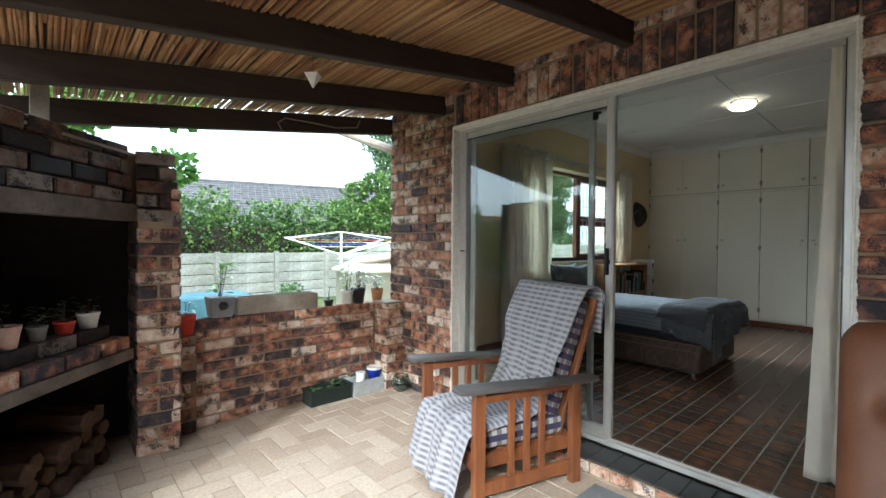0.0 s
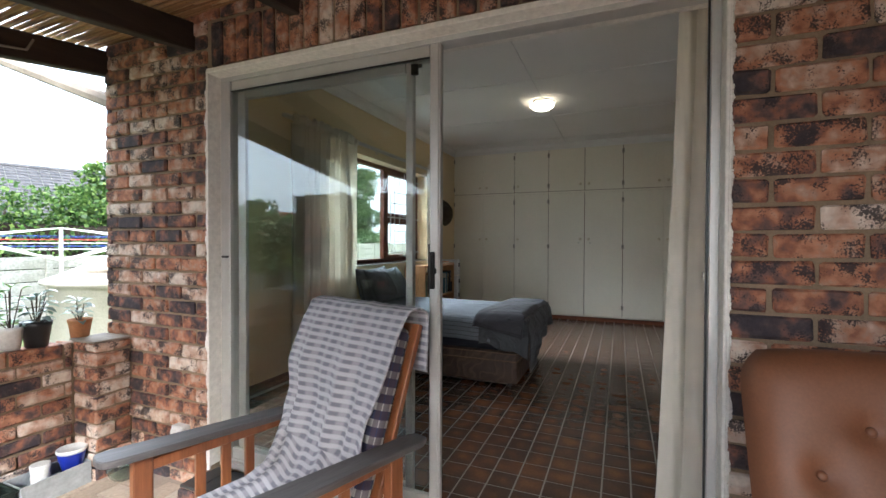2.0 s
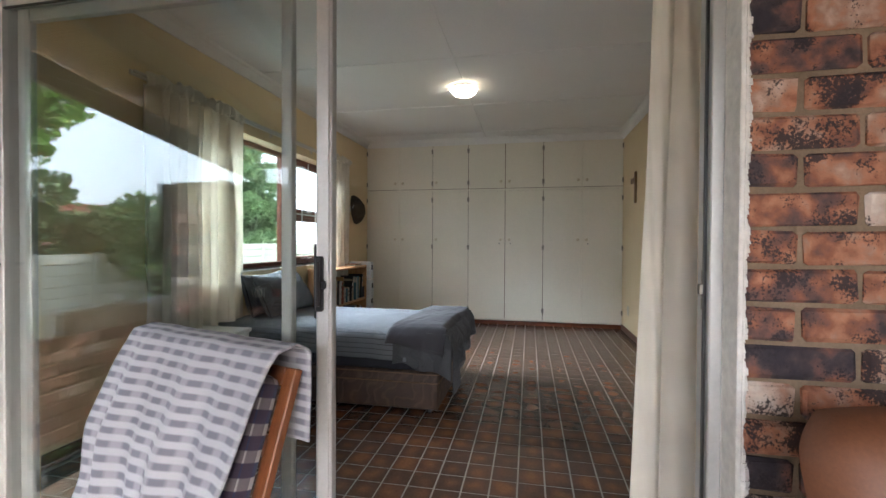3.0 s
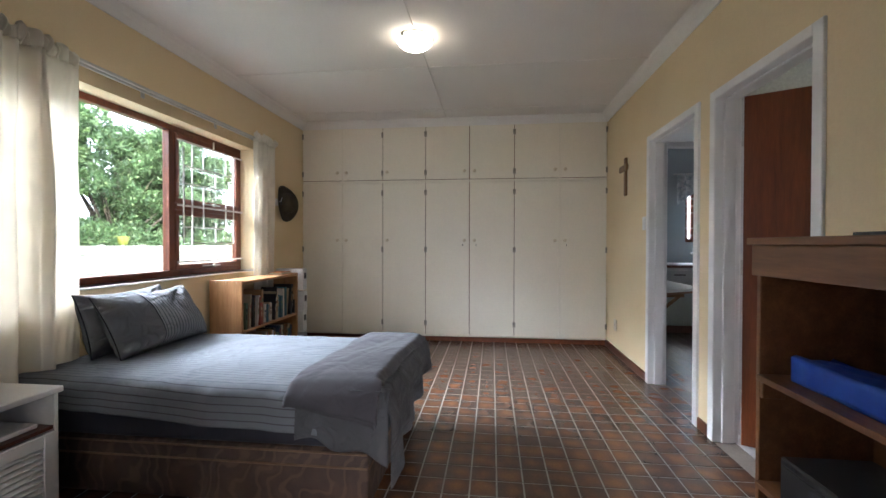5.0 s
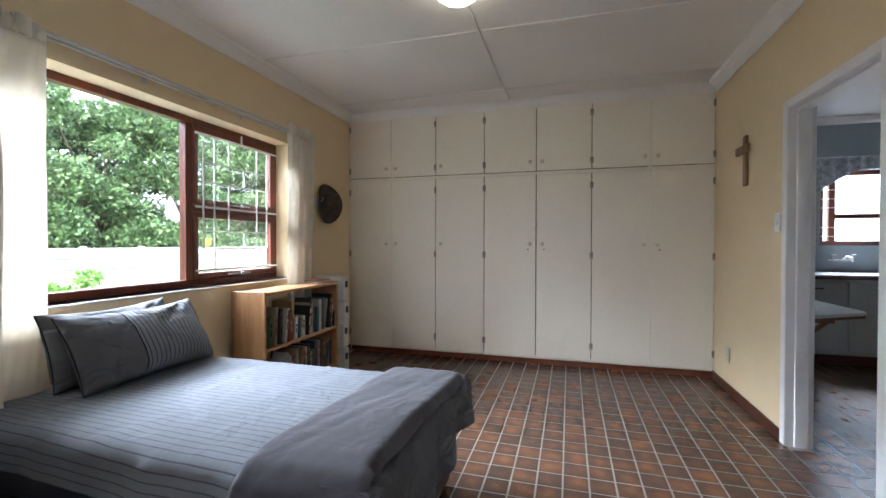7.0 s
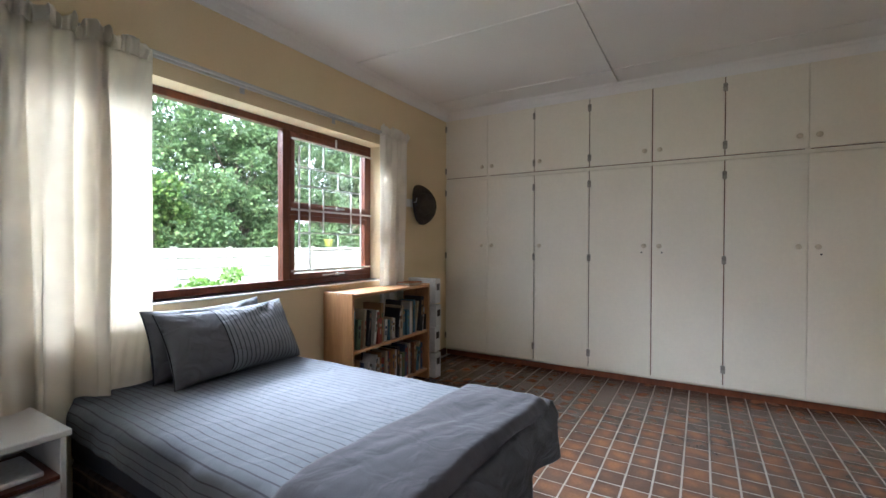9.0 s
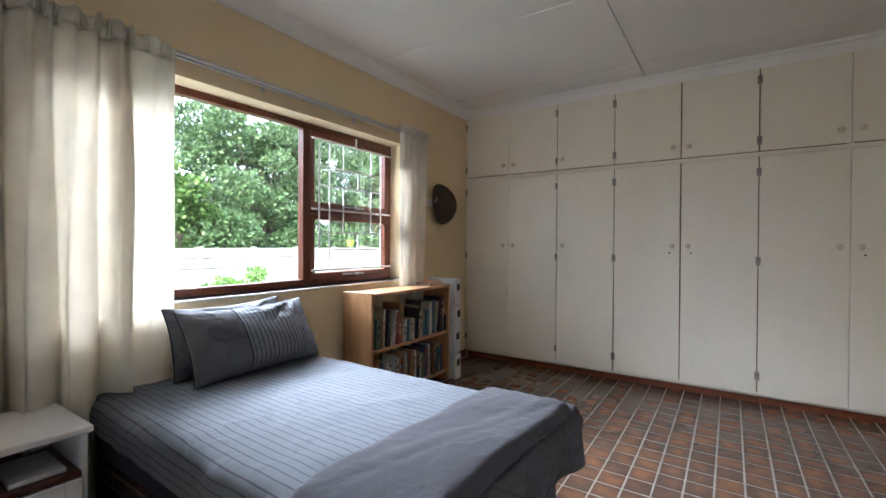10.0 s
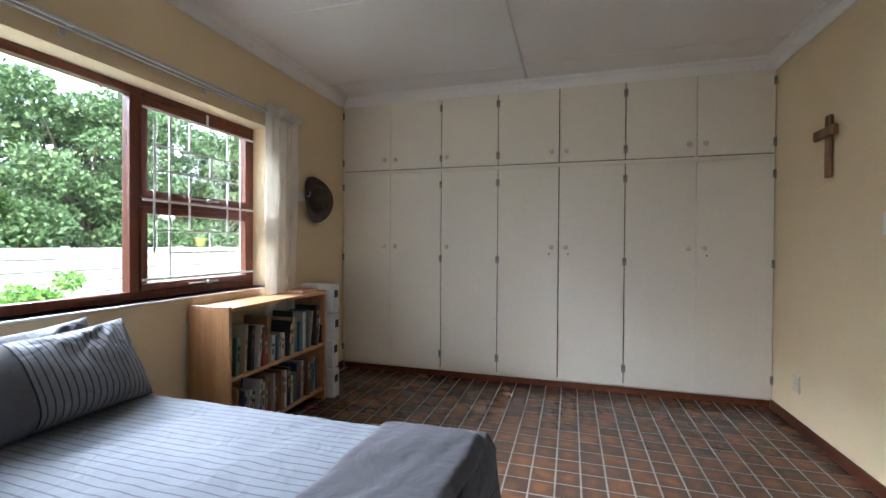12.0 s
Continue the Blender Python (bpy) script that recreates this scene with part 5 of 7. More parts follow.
kv = thing("kitchen_curtain", (0, 0, 0), "blue-grey floral valance tied back over the kitchen window", "curtain")
part("panel", sheet(valance, 70, 12, (1.2, 0.6)), M_FLORAL, kv, smooth=True, thick=0.003)
part("rod", rods([((8.80, KW[0] - 0.12, 2.165), (8.80, KW[1] + 0.18, 2.165)), ((8.80, KW[0] - 0.1, 2.165), (8.852, KW[0] - 0.1, 2.165)), ((8.80, KW[1] + 0.16, 2.165), (8.852, KW[1] + 0.16, 2.165))], 0.008, 8), M_ALU, kv)
# ---- veranda structure ----
M_JOINT = surface("sandy_joint", (0.27, 0.21, 0.16), (0.36, 0.29, 0.23), 9, 0.95, 0.6, 120)
solid("veranda_floor", boxed(-6.0, -5.0, F - 0.2, XO + 0.1, 3.95, F - 0.006), M_JOINT, "veranda floor of pale clay pavers", "floor", "structure")
brick_wall = thing("wall_brick", (0, 0, 0), "mottled clinker brick outer wall round the sliding door", "brick wall", kind="structure")
part("mortar_bed", boxes([(XO + 0.012, -2.4, -0.35, XO + 0.088, DY0 - 0.001, 2.75), (XO + 0.012, DY1 + 0.001, -0.35, XO + 0.088, 3.65, 2.75), (XO + 0.012, DY0 - 0.001, DZ1 + 0.013, XO + 0.088, DY1 + 0.001, 2.75)]), M_MORTAR, brick_wall)
low = thing("low_brick_wall", (0, 0, 0), "low clinker brick wall edging the veranda", "low wall", kind="structure")
LWY, LWT = 3.66, 0.595
part("mortar_bed", boxes([(0.5, LWY + 0.012, F - 0.1, XO, LWY + 0.105, LWT - 0.012), (2.157, 3.476, F - 0.1, XO + 0.01, LWY + 0.02, LWT - 0.01), (0.6, 3.622, F - 0.1, 0.70, LWY + 0.02, 0.50)]), M_MORTAR, low)

SLOPE = 0.145
# added out of view: blocks sun and sky from the tan chair's side
wall("wall_veranda_end", [(-2.0, -1.1, -0.35, XO + 0.012, -0.95, 2.6)], M_SKIRT_BRICK, "unseen plain brown wall added to shade the right end of the veranda")


def roof_z(x):
    return 2.17 + SLOPE * (x - XO)


def beam(y, dz, x0, name="roof_beam"):
    bm = bmesh.new()
    pts = []
    for x in (x0, XO + 0.02):
        z = roof_z(x) + dz
        pts.append([bm.verts.new((x, y + s, z + h)) for s, h in ((-0.03, 0), (0.03, 0), (0.03, 0.145), (-0.03, 0.145))])
    for i in range(4):
        bm.faces.new((pts[0][i], pts[0][(i + 1) % 4], pts[1][(i + 1) % 4], pts[1][i]))
    bm.faces.new(pts[0])
    bm.faces.new(pts[1][::-1])
    bmesh.ops.recalc_face_normals(bm, faces=bm.faces[:])
    bmesh.ops.bevel(bm, geom=bm.edges[:], offset=0.006, segments=1, affect="EDGES")
    return solid(name, bm, M_BEAM, "dark stained timber roof beam", "beam", "structure", "veranda roof beams")


RX0 = -0.42
for y, dz in ((-1.0, 0.05), (-0.2, 0.05), (0.6, 0.055), (1.45, 0.06), (2.27, 0.05), (2.97, 0.0), (3.69, -0.035)):
    beam(y, dz, RX0)

# reeds laid across the beams
reeds = bmesh.new()
x = RX0
while x < XO - 0.005:
    r = random.uniform(0.006, 0.0105)
    z = roof_z(x) + 0.145 + 0.03 + r + random.uniform(-0.002, 0.006)
    for y0, y1 in ((-1.6, 0.9 + random.uniform(-0.3, 0.3)), (0.9, 2.55 + random.uniform(-0.3, 0.3)), (2.5, 3.78 + random.uniform(-0.08, 0.1))):
        t0, t1 = random.uniform(-0.012, 0.012), random.uniform(-0.012, 0.012)
        rod(reeds, (x + t0, y0, z + 0.012 + random.uniform(0, 0.006)), (x + t1, y1, z - (0.045 if y1 > 3 else 0.0)), r, 6)
    x += r * 1.75
solid("reed_ceiling", reeds, M_REED, "reed ceiling of thin golden canes over dark beams", "reed ceiling", "stuff", smooth=True)
rz = bmesh.new()
vs = [rz.verts.new(p) for p in ((RX0, -1.7, roof_z(RX0) + 0.23), (XO, -1.7, roof_z(XO) + 0.23), (XO, 3.70, roof_z(XO) + 0.23), (RX0, 3.70, roof_z(RX0) + 0.23))]
rz.faces.new(vs)
roofsheet = solid("roof_sheet", rz, M_SLATE, "grey roof sheeting above the reeds", "roof", "structure", thick=0.012)

# ---- garden ----
g = bmesh.new()
nx, ny = 40, 30
vs = []
for i in range(nx + 1):
    row = []
    for j in range(ny + 1):
        gx = (i / nx * 2 - 1)
        gy = (j / ny * 2 - 1)
        px, py = 3 + 120 * gx * abs(gx), 4 + 120 * gy * abs(gy)
        drop = -0.28 - 0.03 * max(0.0, min(py - 4, 8)) - 0.02 * max(0.0, min(-px, 20))
        row.append(g.verts.new((px, py, drop + 0.03 * noise.noise((px * 0.3, py * 0.3, 0)))))
    vs.append(row)
for i in range(nx):
    for j in range(ny):
        g.faces.new((vs[i][j], vs[i + 1][j], vs[i + 1][j + 1], vs[i][j + 1]))
solid("ground", g, M_GRASS, "patchy lawn sloping gently to the fence", "lawn", "structure", smooth=True)
# ---- veranda things ----
def turned(bm, m):
    bmesh.ops.transform(bm, matrix=m, verts=bm.verts[:])
    return bm


def slatted_armchair():
    c = thing("armchair", (1.90, 1.97, F), "teak slatted armchair with a striped blanket thrown over it", "armchair", turn=-17)
    # local: x back, y to the chair's left, seat faces -x
    W = 0.31
    for s in (-1, 1):
        y = s * W
        part("front_leg", boxed(-0.36, y - 0.022, 0, -0.30, y + 0.022, 0.575, 0.004), M_CHAIR, c)
        part("back_leg", boxed(0.24, y - 0.022, 0, 0.30, y + 0.022, 0.545, 0.004), M_CHAIR, c)
        part("side_rail", boxed(-0.30, y - 0.016, 0.06, 0.24, y + 0.016, 0.125, 0.003), M_CHAIR, c)
        part("upper_rail", boxed(-0.30, y - 0.016, 0.51, 0.24, y + 0.016, 0.55, 0.003), M_CHAIR, c)
        for x in (-0.14, -0.045, 0.05):
            part("slat", boxed(x - 0.018, y - 0.009, 0.125, x + 0.018, y + 0.009, 0.51, 0.002), M_CHAIR, c)
        arm = bmesh.new()
        ring = [(-0.46, -0.02), (-0.45, -0.045), (-0.42, -0.055), (0.38, -0.045), (0.42, -0.03), (0.42, 0.03), (0.38, 0.045), (-0.42, 0.055), (-0.45, 0.045), (-0.46, 0.02)]
        lo = [arm.verts.new((x, y + d, 0.578 - 0.05 * (x + 0.46))) for x, d in ring]
        hi = [arm.verts.new((x, y + d, 0.603 - 0.05 * (x + 0.46))) for x, d in ring]
        arm.faces.new(lo[::-1])
        arm.faces.new(hi)
        for i in range(len(ring)):
            j = (i + 1) % len(ring)
            arm.faces.new((lo[i], lo[j], hi[j], hi[i]))
        bmesh.ops.bevel(arm, geom=arm.edges[:], offset=0.004, segments=1, affect="EDGES")
        part("armrest", arm, M_ARM, c, "weathered grey flat armrest")
    part("front_rail", boxed(-0.35, -W + 0.022, 0.17, -0.325, W - 0.022, 0.26, 0.003), M_CHAIR, c)
    part("back_rail", boxed(0.255, -W + 0.022, 0.17, 0.28, W - 0.022, 0.25, 0.003), M_CHAIR, c)
    for s in (-1, 1):
        part("seat_rail", boxed(-0.30, s * 0.27 - 0.012, 0.17, 0.25, s * 0.27 + 0.012, 0.24, 0.003), M_CHAIR, c)
    part("seat_slat", boxes([(x, -0.262, 0.232, x + 0.05, 0.262, 0.244) for x in (-0.28, -0.18, -0.08, 0.02, 0.12)], 0.002), M_CHAIR, c)
    back = boxes([(-0.012, s * 0.24 - 0.02, 0, 0.014, s * 0.24 + 0.02, 0.80) for s in (-1, 1)] + [(-0.01, -0.22, z, 0.01, 0.22, z + 0.05) for z in (0.12, 0.36, 0.58, 0.75)], 0.003)
    part("back_frame", turned(back, pose(0.20, 0, 0.22, 0, 20, 0)), M_CHAIR, c)

    seat = boxed(-0.33, -0.265, 0.246, 0.235, 0.265, 0.355, 0.03, 3)
    uvs(seat)
    part("seat_cushion", seat, M_PLAID, c, "navy plaid seat cushion", smooth=True)
    bc = boxed(-0.095, -0.245, 0.08, -0.014, 0.245, 0.755, 0.03, 3)
    uvs(bc)
    part("back_cushion", turned(bc, pose(0.20, 0, 0.24, 0, 20, 0)), M_PLAID, c, "navy plaid back cushion", smooth=True)
    return c


def uvs(bm):
    """Flat box coordinates in metres for cloth on a cushion."""
    layer = bm.loops.layers.uv.verify()
    for f in bm.faces:
        n = f.normal
        for lp in f.loops:
            p = lp.vert.co
            lp[layer].uv = (p.y, p.z) if abs(n.x) > 0.6 else ((p.x, p.z) if abs(n.y) > 0.6 else (p.x, p.y))


slatted_armchair()


def chair_blanket():
    b = thing("blanket", (1.90, 1.97, F), "grey and white striped blanket draped over the armchair", "blanket", turn=-17)
    # the line that the blanket follows, seen from the chair's side: back drop, top, back face, seat, front drop
    path = [(0.455, 0.78), (0.45, 0.92), (0.44, 1.02), (0.395, 1.045), (0.33, 1.035), (0.285, 0.95), (0.20, 0.72), (0.13, 0.50), (0.09, 0.42), (0.0, 0.385), (-0.15, 0.38), (-0.30, 0.375), (-0.375, 0.35), (-0.41, 0.27), (-0.44, 0.14), (-0.47, 0.03)]
    path = [(x + 0.085 * max(0.0, z - 0.42), z) for x, z in path]
    cum = [0.0]
    for p, q in zip(path, path[1:]):
        cum.append(cum[-1] + math.dist(p, q))
    T = cum[-1]

    def at(d):
        for i in range(len(path) - 1):
            if d <= cum[i + 1] or i == len(path) - 2:
                k = (d - cum[i]) / (cum[i + 1] - cum[i])
                return path[i][0] + k * (path[i + 1][0] - path[i][0]), path[i][1] + k * (path[i + 1][1] - path[i][1])

    def f(u, v):
        x, z = at(v * T)
        half = 0.268 + 0.034 * smoothstep(0.55, 1.0, v) + 0.05 * smoothstep(0.66, 0.80, z)
        skew = 0.035 * smoothstep(0.66, 0.80, z) - 0.01 * smoothstep(0.4, 0.6, v)
        y = (u * 2 - 1) * half + skew
        ripple = 0.012 * math.sin(u * 17 + 1.5 * v) + 0.010 * math.sin(u * 31 + 3 * v + 1)
        k = 0.5 + 0.7 * smoothstep(0.15, 0.45, v) - 0.55 * smoothstep(0.5, 0.7, v) + 0.9 * smoothstep(0.82, 1.0, v)
        dn = ripple * k
        wob = 0.02 * fold(u * 3 + v * 5, 3.0)
        edge = max(0.0, abs(u * 2 - 1) - 0.9) * 10
        return (x - dn * (0.9 if 0.2 < v < 0.5 or v > 0.8 else 0.15), y + wob * (v > 0.4) * 0.8, z + dn * (0.9 if 0.5 < v < 0.8 else 0.2) - edge * 0.02 * (0.45 < v < 0.8) + 0.006 * math.sin(u * 9) * (v > 0.95))

    part("cloth", sheet(f, 56, 120, (0.56, T)), M_BLANKET, b, smooth=True, thick=0.006)
    return b


chair_blanket()


def button_chair():
    c = thing("button_chair", (1.765, 0.165, F), "tan vinyl easy chair with a buttoned back", "armchair", turn=4)
    # seat faces -x
    W, Hs = 0.70, 0.40

    def puff(m, lx, ly, t, buttons, depth=0.022):
        def f(u, v):
            a, b = u * 2 - 1, v * 2 - 1
            e = max(0.0, (1 - abs(a) ** 8) * (1 - abs(b) ** 8)) ** 0.5
            h = t * e
            for bx, by in buttons:
                d2 = ((a - bx) * lx / 2) ** 2 + ((b - by) * ly / 2) ** 2
                h -= depth * math.exp(-d2 / 0.0012) + depth * 0.5 * math.exp(-d2 / 0.008)
            k = 1 - 0.13 * max(0.0, (abs(a) - 0.72) / 0.28) ** 2.2
            return m @ Vector((a * lx / 2 * (1 - 0.035 * b ** 4), b * k * ly / 2, h))
        return sheet(f, 60, 60, (lx, ly))

    mb = pose(0.25, 0, 0.69, 0, -69, 0)
    btn = [(0.15, 0.64), (0.45, 0.33), (0.15, 0.02), (0.45, -0.29), (0.15, -0.60), (-0.35, 0.33), (-0.35, -0.29)]
    back = part("back_cushion", puff(mb, 0.72, W, 0.10, btn), M_TAN, c, smooth=True)
    part("back_shell", turned(boxed(-0.33, -W / 2 + 0.05, -0.03, 0.33, W / 2 - 0.05, 0.004, 0.03, 3), mb), M_TAN, c, smooth=True)
    for bx, by in btn:
        bt = lathe([(0.0, 0.006), (0.008, 0.005), (0.012, 0.0), (0.010, -0.004)], 14)
        e = 0.10 * max(0.0, (1 - abs(bx) ** 8) * (1 - abs(by) ** 8)) ** 0.5 - 0.033
        part("button", turned(bt, mb @ pose(bx * 0.36, by * W / 2, e + 0.004)), M_TAN, back, "covered button", smooth=True)
    ms = pose(-0.13, 0, Hs - 0.03, 0, -6, 0)
    part("seat_cushion", puff(ms, 0.58, W - 0.02, 0.09, []), M_TAN, c, smooth=True)
    part("seat_base", turned(boxed(-0.27, -W / 2 + 0.05, -0.12, 0.27, W / 2 - 0.05, 0.004, 0.03, 2), ms), M_TAN, c, smooth=True)
    for x in (-0.36, 0.1):
        for y in (-0.29, 0.29):
            part("leg", rods([((x, y, 0), (x * 0.95, y * 0.95, 0.34))], 0.016, 10), M_CHAIR, c)
    return c


button_chair()


# ---- brick barbecue ----
BA, BB, BC = Vector((0.57, 3.41)), Vector((0.345, 3.44)), Vector((-0.37, 2.555))
bdir = (BC - BB).normalized()
bnor = Vector((bdir.y, -bdir.x))  # towards the veranda
if bnor.x < 0:
    bnor = -bnor
br = thing("barbecue", (0, 0, F), "built-in corner brick barbecue with a sooty firebox and log store", "barbecue")


def prism(pts, z0, z1):
    bm = bmesh.new()
    lo = [bm.verts.new((p[0], p[1], z0)) for p in pts]
    hi = [bm.verts.new((p[0], p[1], z1)) for p in pts]
    bm.faces.new(lo[::-1])
    bm.faces.new(hi)
    for i in range(len(pts)):
        j = (i + 1) % len(pts)
        bm.faces.new((lo[i], lo[j], hi[j], hi[i]))
    bmesh.ops.recalc_face_normals(bm, faces=bm.faces[:])
    return bm


def diag(s, d):
    """A point s metres along the slanting front from the pillar, d metres behind it."""
    p = BB + bdir * s - bnor * d
    return (p.x, p.y)


LEN = (BC - BB).length
part("pillar_core", prism([(0.355, 3.45), (0.56, 3.42), (0.56, 3.86), (0.355, 3.86)], 0, 1.40), M_MORTAR, br)
part("back_wall", prism([(0.355, 3.86), (0.62, 3.95), (-1.1, 3.95), (-1.1, 2.4), diag(LEN, 0.0), diag(LEN + 0.15, 0.3), (-0.95, 2.9), (-0.95, 3.86)], 0, 1.78), M_SOOT, br, "soot-blackened brick lining")
part("lintel", prism([diag(-0.08, 0.0), diag(LEN, 0.0), diag(LEN, 0.12), diag(-0.08, 0.12)], 1.40, 1.495), M_SMOKED, br, "smoke-stained concrete lintel")
part("hood_core", prism([(0.52, 3.50), (0.355, 3.53), diag(LEN, 0.06), (-1.0, 2.45), (-1.0, 3.9), (0.52, 3.9)], 1.496, 1.78), M_MORTAR, br)
part("grid_slab", prism([diag(-0.0, 0.015), diag(LEN, 0.015), diag(LEN + 0.1, 0.7), diag(0.25, 0.62)], 0.595, 0.655), M_SMOKED, br, "smoke-stained concrete hearth slab")
for nm, a0, d0, z0, n, mat in (("hearth_brick", 0.01, 0.03, 0.657, 4, M_BRICK), ("hearth_brick", 0.09, 0.09, 0.735, 4, M_DARKBRICK)):
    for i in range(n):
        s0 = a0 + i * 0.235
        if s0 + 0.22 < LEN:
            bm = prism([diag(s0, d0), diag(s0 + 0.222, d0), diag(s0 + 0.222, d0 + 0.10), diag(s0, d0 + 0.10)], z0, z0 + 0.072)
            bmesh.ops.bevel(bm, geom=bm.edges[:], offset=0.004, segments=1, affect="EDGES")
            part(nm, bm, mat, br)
solid("post_bracket", boxes([(-0.10, 3.10, 1.63, -0.03, 3.17, 1.92)], 0.004), M_CONCRETE, "grey post standing on the barbecue under the beam", "post", "structure")

# firewood under the hearth
M_LOG = wood("split_log", (0.03, 0.016, 0.010), (0.11, 0.06, 0.03), 0, 5, 0.9, bump=0.3)
rl = random.Random(11)
for i in range(26):
    row = i // 8
    s0 = 0.06 + (i % 8) * 0.105 + 0.05 * (row % 2)
    if s0 > LEN - 0.06:
        continue
    r = rl.uniform(0.042, 0.058)
    lg = bmesh.new()
    a = Vector((*diag(s0, 0.10 + rl.uniform(0, 0.06)), 0))
    b2 = Vector((*diag(s0 + rl.uniform(-0.03, 0.03), 0.46), 0))
    z = F + r + row * 0.085
    rod(lg, a + Vector((0, 0, z)), b2 + Vector((0, 0, z)), r, rl.choice((5, 6, 7)), r * 0.92)
    bmesh.ops.bevel(lg, geom=lg.edges[:], offset=0.004, segments=1, affect="EDGES")
    solid("firewood_log", lg, M_LOG, "split firewood log stacked under the barbecue", "log", group="firewood logs")


# ---- pots and planters ----
def lv(bm, root, direction, length, width, curl=0.3):
    """One pointed leaf with a folded midrib."""
    d = Vector(direction).normalized()
    side = d.cross(Vector((0, 0, 1)))
    side = side.normalized() if side.length > 0.01 else Vector((1, 0, 0))
    up = side.cross(d).normalized()
    r = Vector(root)
    prof = [(0.0, 0.12), (0.25, 0.8), (0.5, 1.0), (0.75, 0.7), (1.0, 0.0)]
    rows = []
    for t, w in prof:
        c = r + d * length * t - Vector((0, 0, 1)) * curl * length * t * t
        rows.append((bm.verts.new(c - side * width * w + up * width * w * 0.35), bm.verts.new(c), bm.verts.new(c + side * width * w + up * width * w * 0.35)))
    for p, q in zip(rows, rows[1:]):
        bm.faces.new((p[0], p[1], q[1], q[0]))
        bm.faces.new((p[1], p[2], q[2], q[1]))


# soil in the pots; also the painted shade inside the hedge
M_SOIL_SHADE = surface("potting_soil_and_hedge_shade", (0.025, 0.017, 0.012), (0.05, 0.035, 0.025), 20, 0.95, 0.8, 80)
M_LEAFBRIGHT = leaf_material("bright_leaf", [(0.0, (0.06, 0.16, 0.02)), (1.0, (0.20, 0.36, 0.06))])
M_LEAFGREY = leaf_material("grey_leaf", [(0.0, (0.10, 0.15, 0.12)), (1.0, (0.26, 0.32, 0.28))])


def pot_plant(at, rad, h, material, label, leaves, leaf_m, plant_h, leaf_size, seed, square=False, rim=True, curl=0.4):
    rr = random.Random(seed)
    p = thing("pot_plant", at, label, "pot plant", "veranda pot plants")
    if square:
        body = boxes([(-rad, -rad, 0, rad, rad, h * 0.9)], 0.006)
        for v in body.verts:
            k = 0.78 + 0.22 * v.co.z / h
            v.co.x *= k
            v.co.y *= k
    else:
        body = lathe([(0.0, 0.0), (rad * 0.72, 0.0), (rad * 0.95, h * 0.8), (rad, h * 0.82), (rad * 1.03, h), (rad * 0.95, h), (rad * 0.9, h * 0.86), (0.0, h * 0.86)], 24)
    part("pot", body, material, p, smooth=not square)
    part("soil", lathe([(0.0, h * 0.9), (rad * 0.85, h * 0.895), (rad * 0.9, h * 0.87)], 18), M_SOIL_SHADE, p)
    lf = bmesh.new()
    stems = bmesh.new()
    for i in range(leaves):
        a = rr.uniform(0, 2 * math.pi)
        z = h * 0.9 + plant_h * rr.uniform(0.05, 1.0)
        r0 = rr.uniform(0.0, rad * 0.8) * (0.4 + z / (h + plant_h))
        root = Vector((r0 * math.cos(a), r0 * math.sin(a), z))
        lv(lf, root, (math.cos(a), math.sin(a), rr.uniform(0.0, 0.9)), leaf_size * rr.uniform(0.6, 1.2), leaf_size * 0.28, curl)
        if i % 3 == 0:
            rod(stems, (r0 * 0.2 * math.cos(a), r0 * 0.2 * math.sin(a), h * 0.88), root, 0.0025, 5)
    part("leaves", lf, leaf_m, p, smooth=True)
    part("stems", stems, M_BARK, p)
    return p


M_REDPOT = surface("red_plastic", (0.45, 0.035, 0.02), (0.52, 0.05, 0.03), 8, 0.4, 0.05)
M_TERRA = surface("terracotta", (0.40, 0.17, 0.07), (0.50, 0.24, 0.11), 9, 0.85, 0.2)
M_WHITEPOT = surface("white_glazed_pot", (0.60, 0.58, 0.55), (0.72, 0.71, 0.69), 9, 0.3, 0.05)
M_GREYPOT = surface("grey_cement", (0.13, 0.13, 0.135), (0.20, 0.20, 0.205), 9, 0.8, 0.3)
M_BLUEPOT = surface("cobalt_glaze", (0.01, 0.02, 0.22), (0.015, 0.03, 0.32), 6, 0.15, 0.03)
M_PINKPOT = surface("pale_pink_pot", (0.50, 0.34, 0.28), (0.58, 0.42, 0.36), 6, 0.6, 0.05)
LT = LWT + 0.002
pot_plant((0.645, 3.66, 0.505), 0.062, 0.135, M_REDPOT, "red plastic flower pot with a small seedling", 10, M_LEAFGREY, 0.10, 0.05, 1)
gp = pot_plant((0.87, 3.71, LT), 0.085, 0.16, M_GREYPOT, "square grey pot with a ring ornament and bright leafy plant", 17, M_LEAFBRIGHT, 0.24, 0.10, 2, square=True)
part("ring", lathe([(0.022, -0.004), (0.030, -0.004), (0.030, 0.004), (0.022, 0.004), (0.022, -0.004)], 18), M_BLACK, gp, "dark round ornament").matrix_basis = pose(0, -0.086, 0.085, 90, 0, 0)
tr = thing("cement_trough", (0.98, 3.67, LT), "long grey cement trough with a worn relief pattern", "trough")
part("trough", boxes([(0, 0, 0, 0.62, 0.014, 0.125), (0, 0.12, 0, 0.62, 0.134, 0.125), (0, 0.014, 0, 0.014, 0.12, 0.125), (0.606, 0.014, 0, 0.62, 0.12, 0.125), (0.014, 0.014, 0, 0.606, 0.12, 0.012)], 0.003), M_CONCRETE, tr)
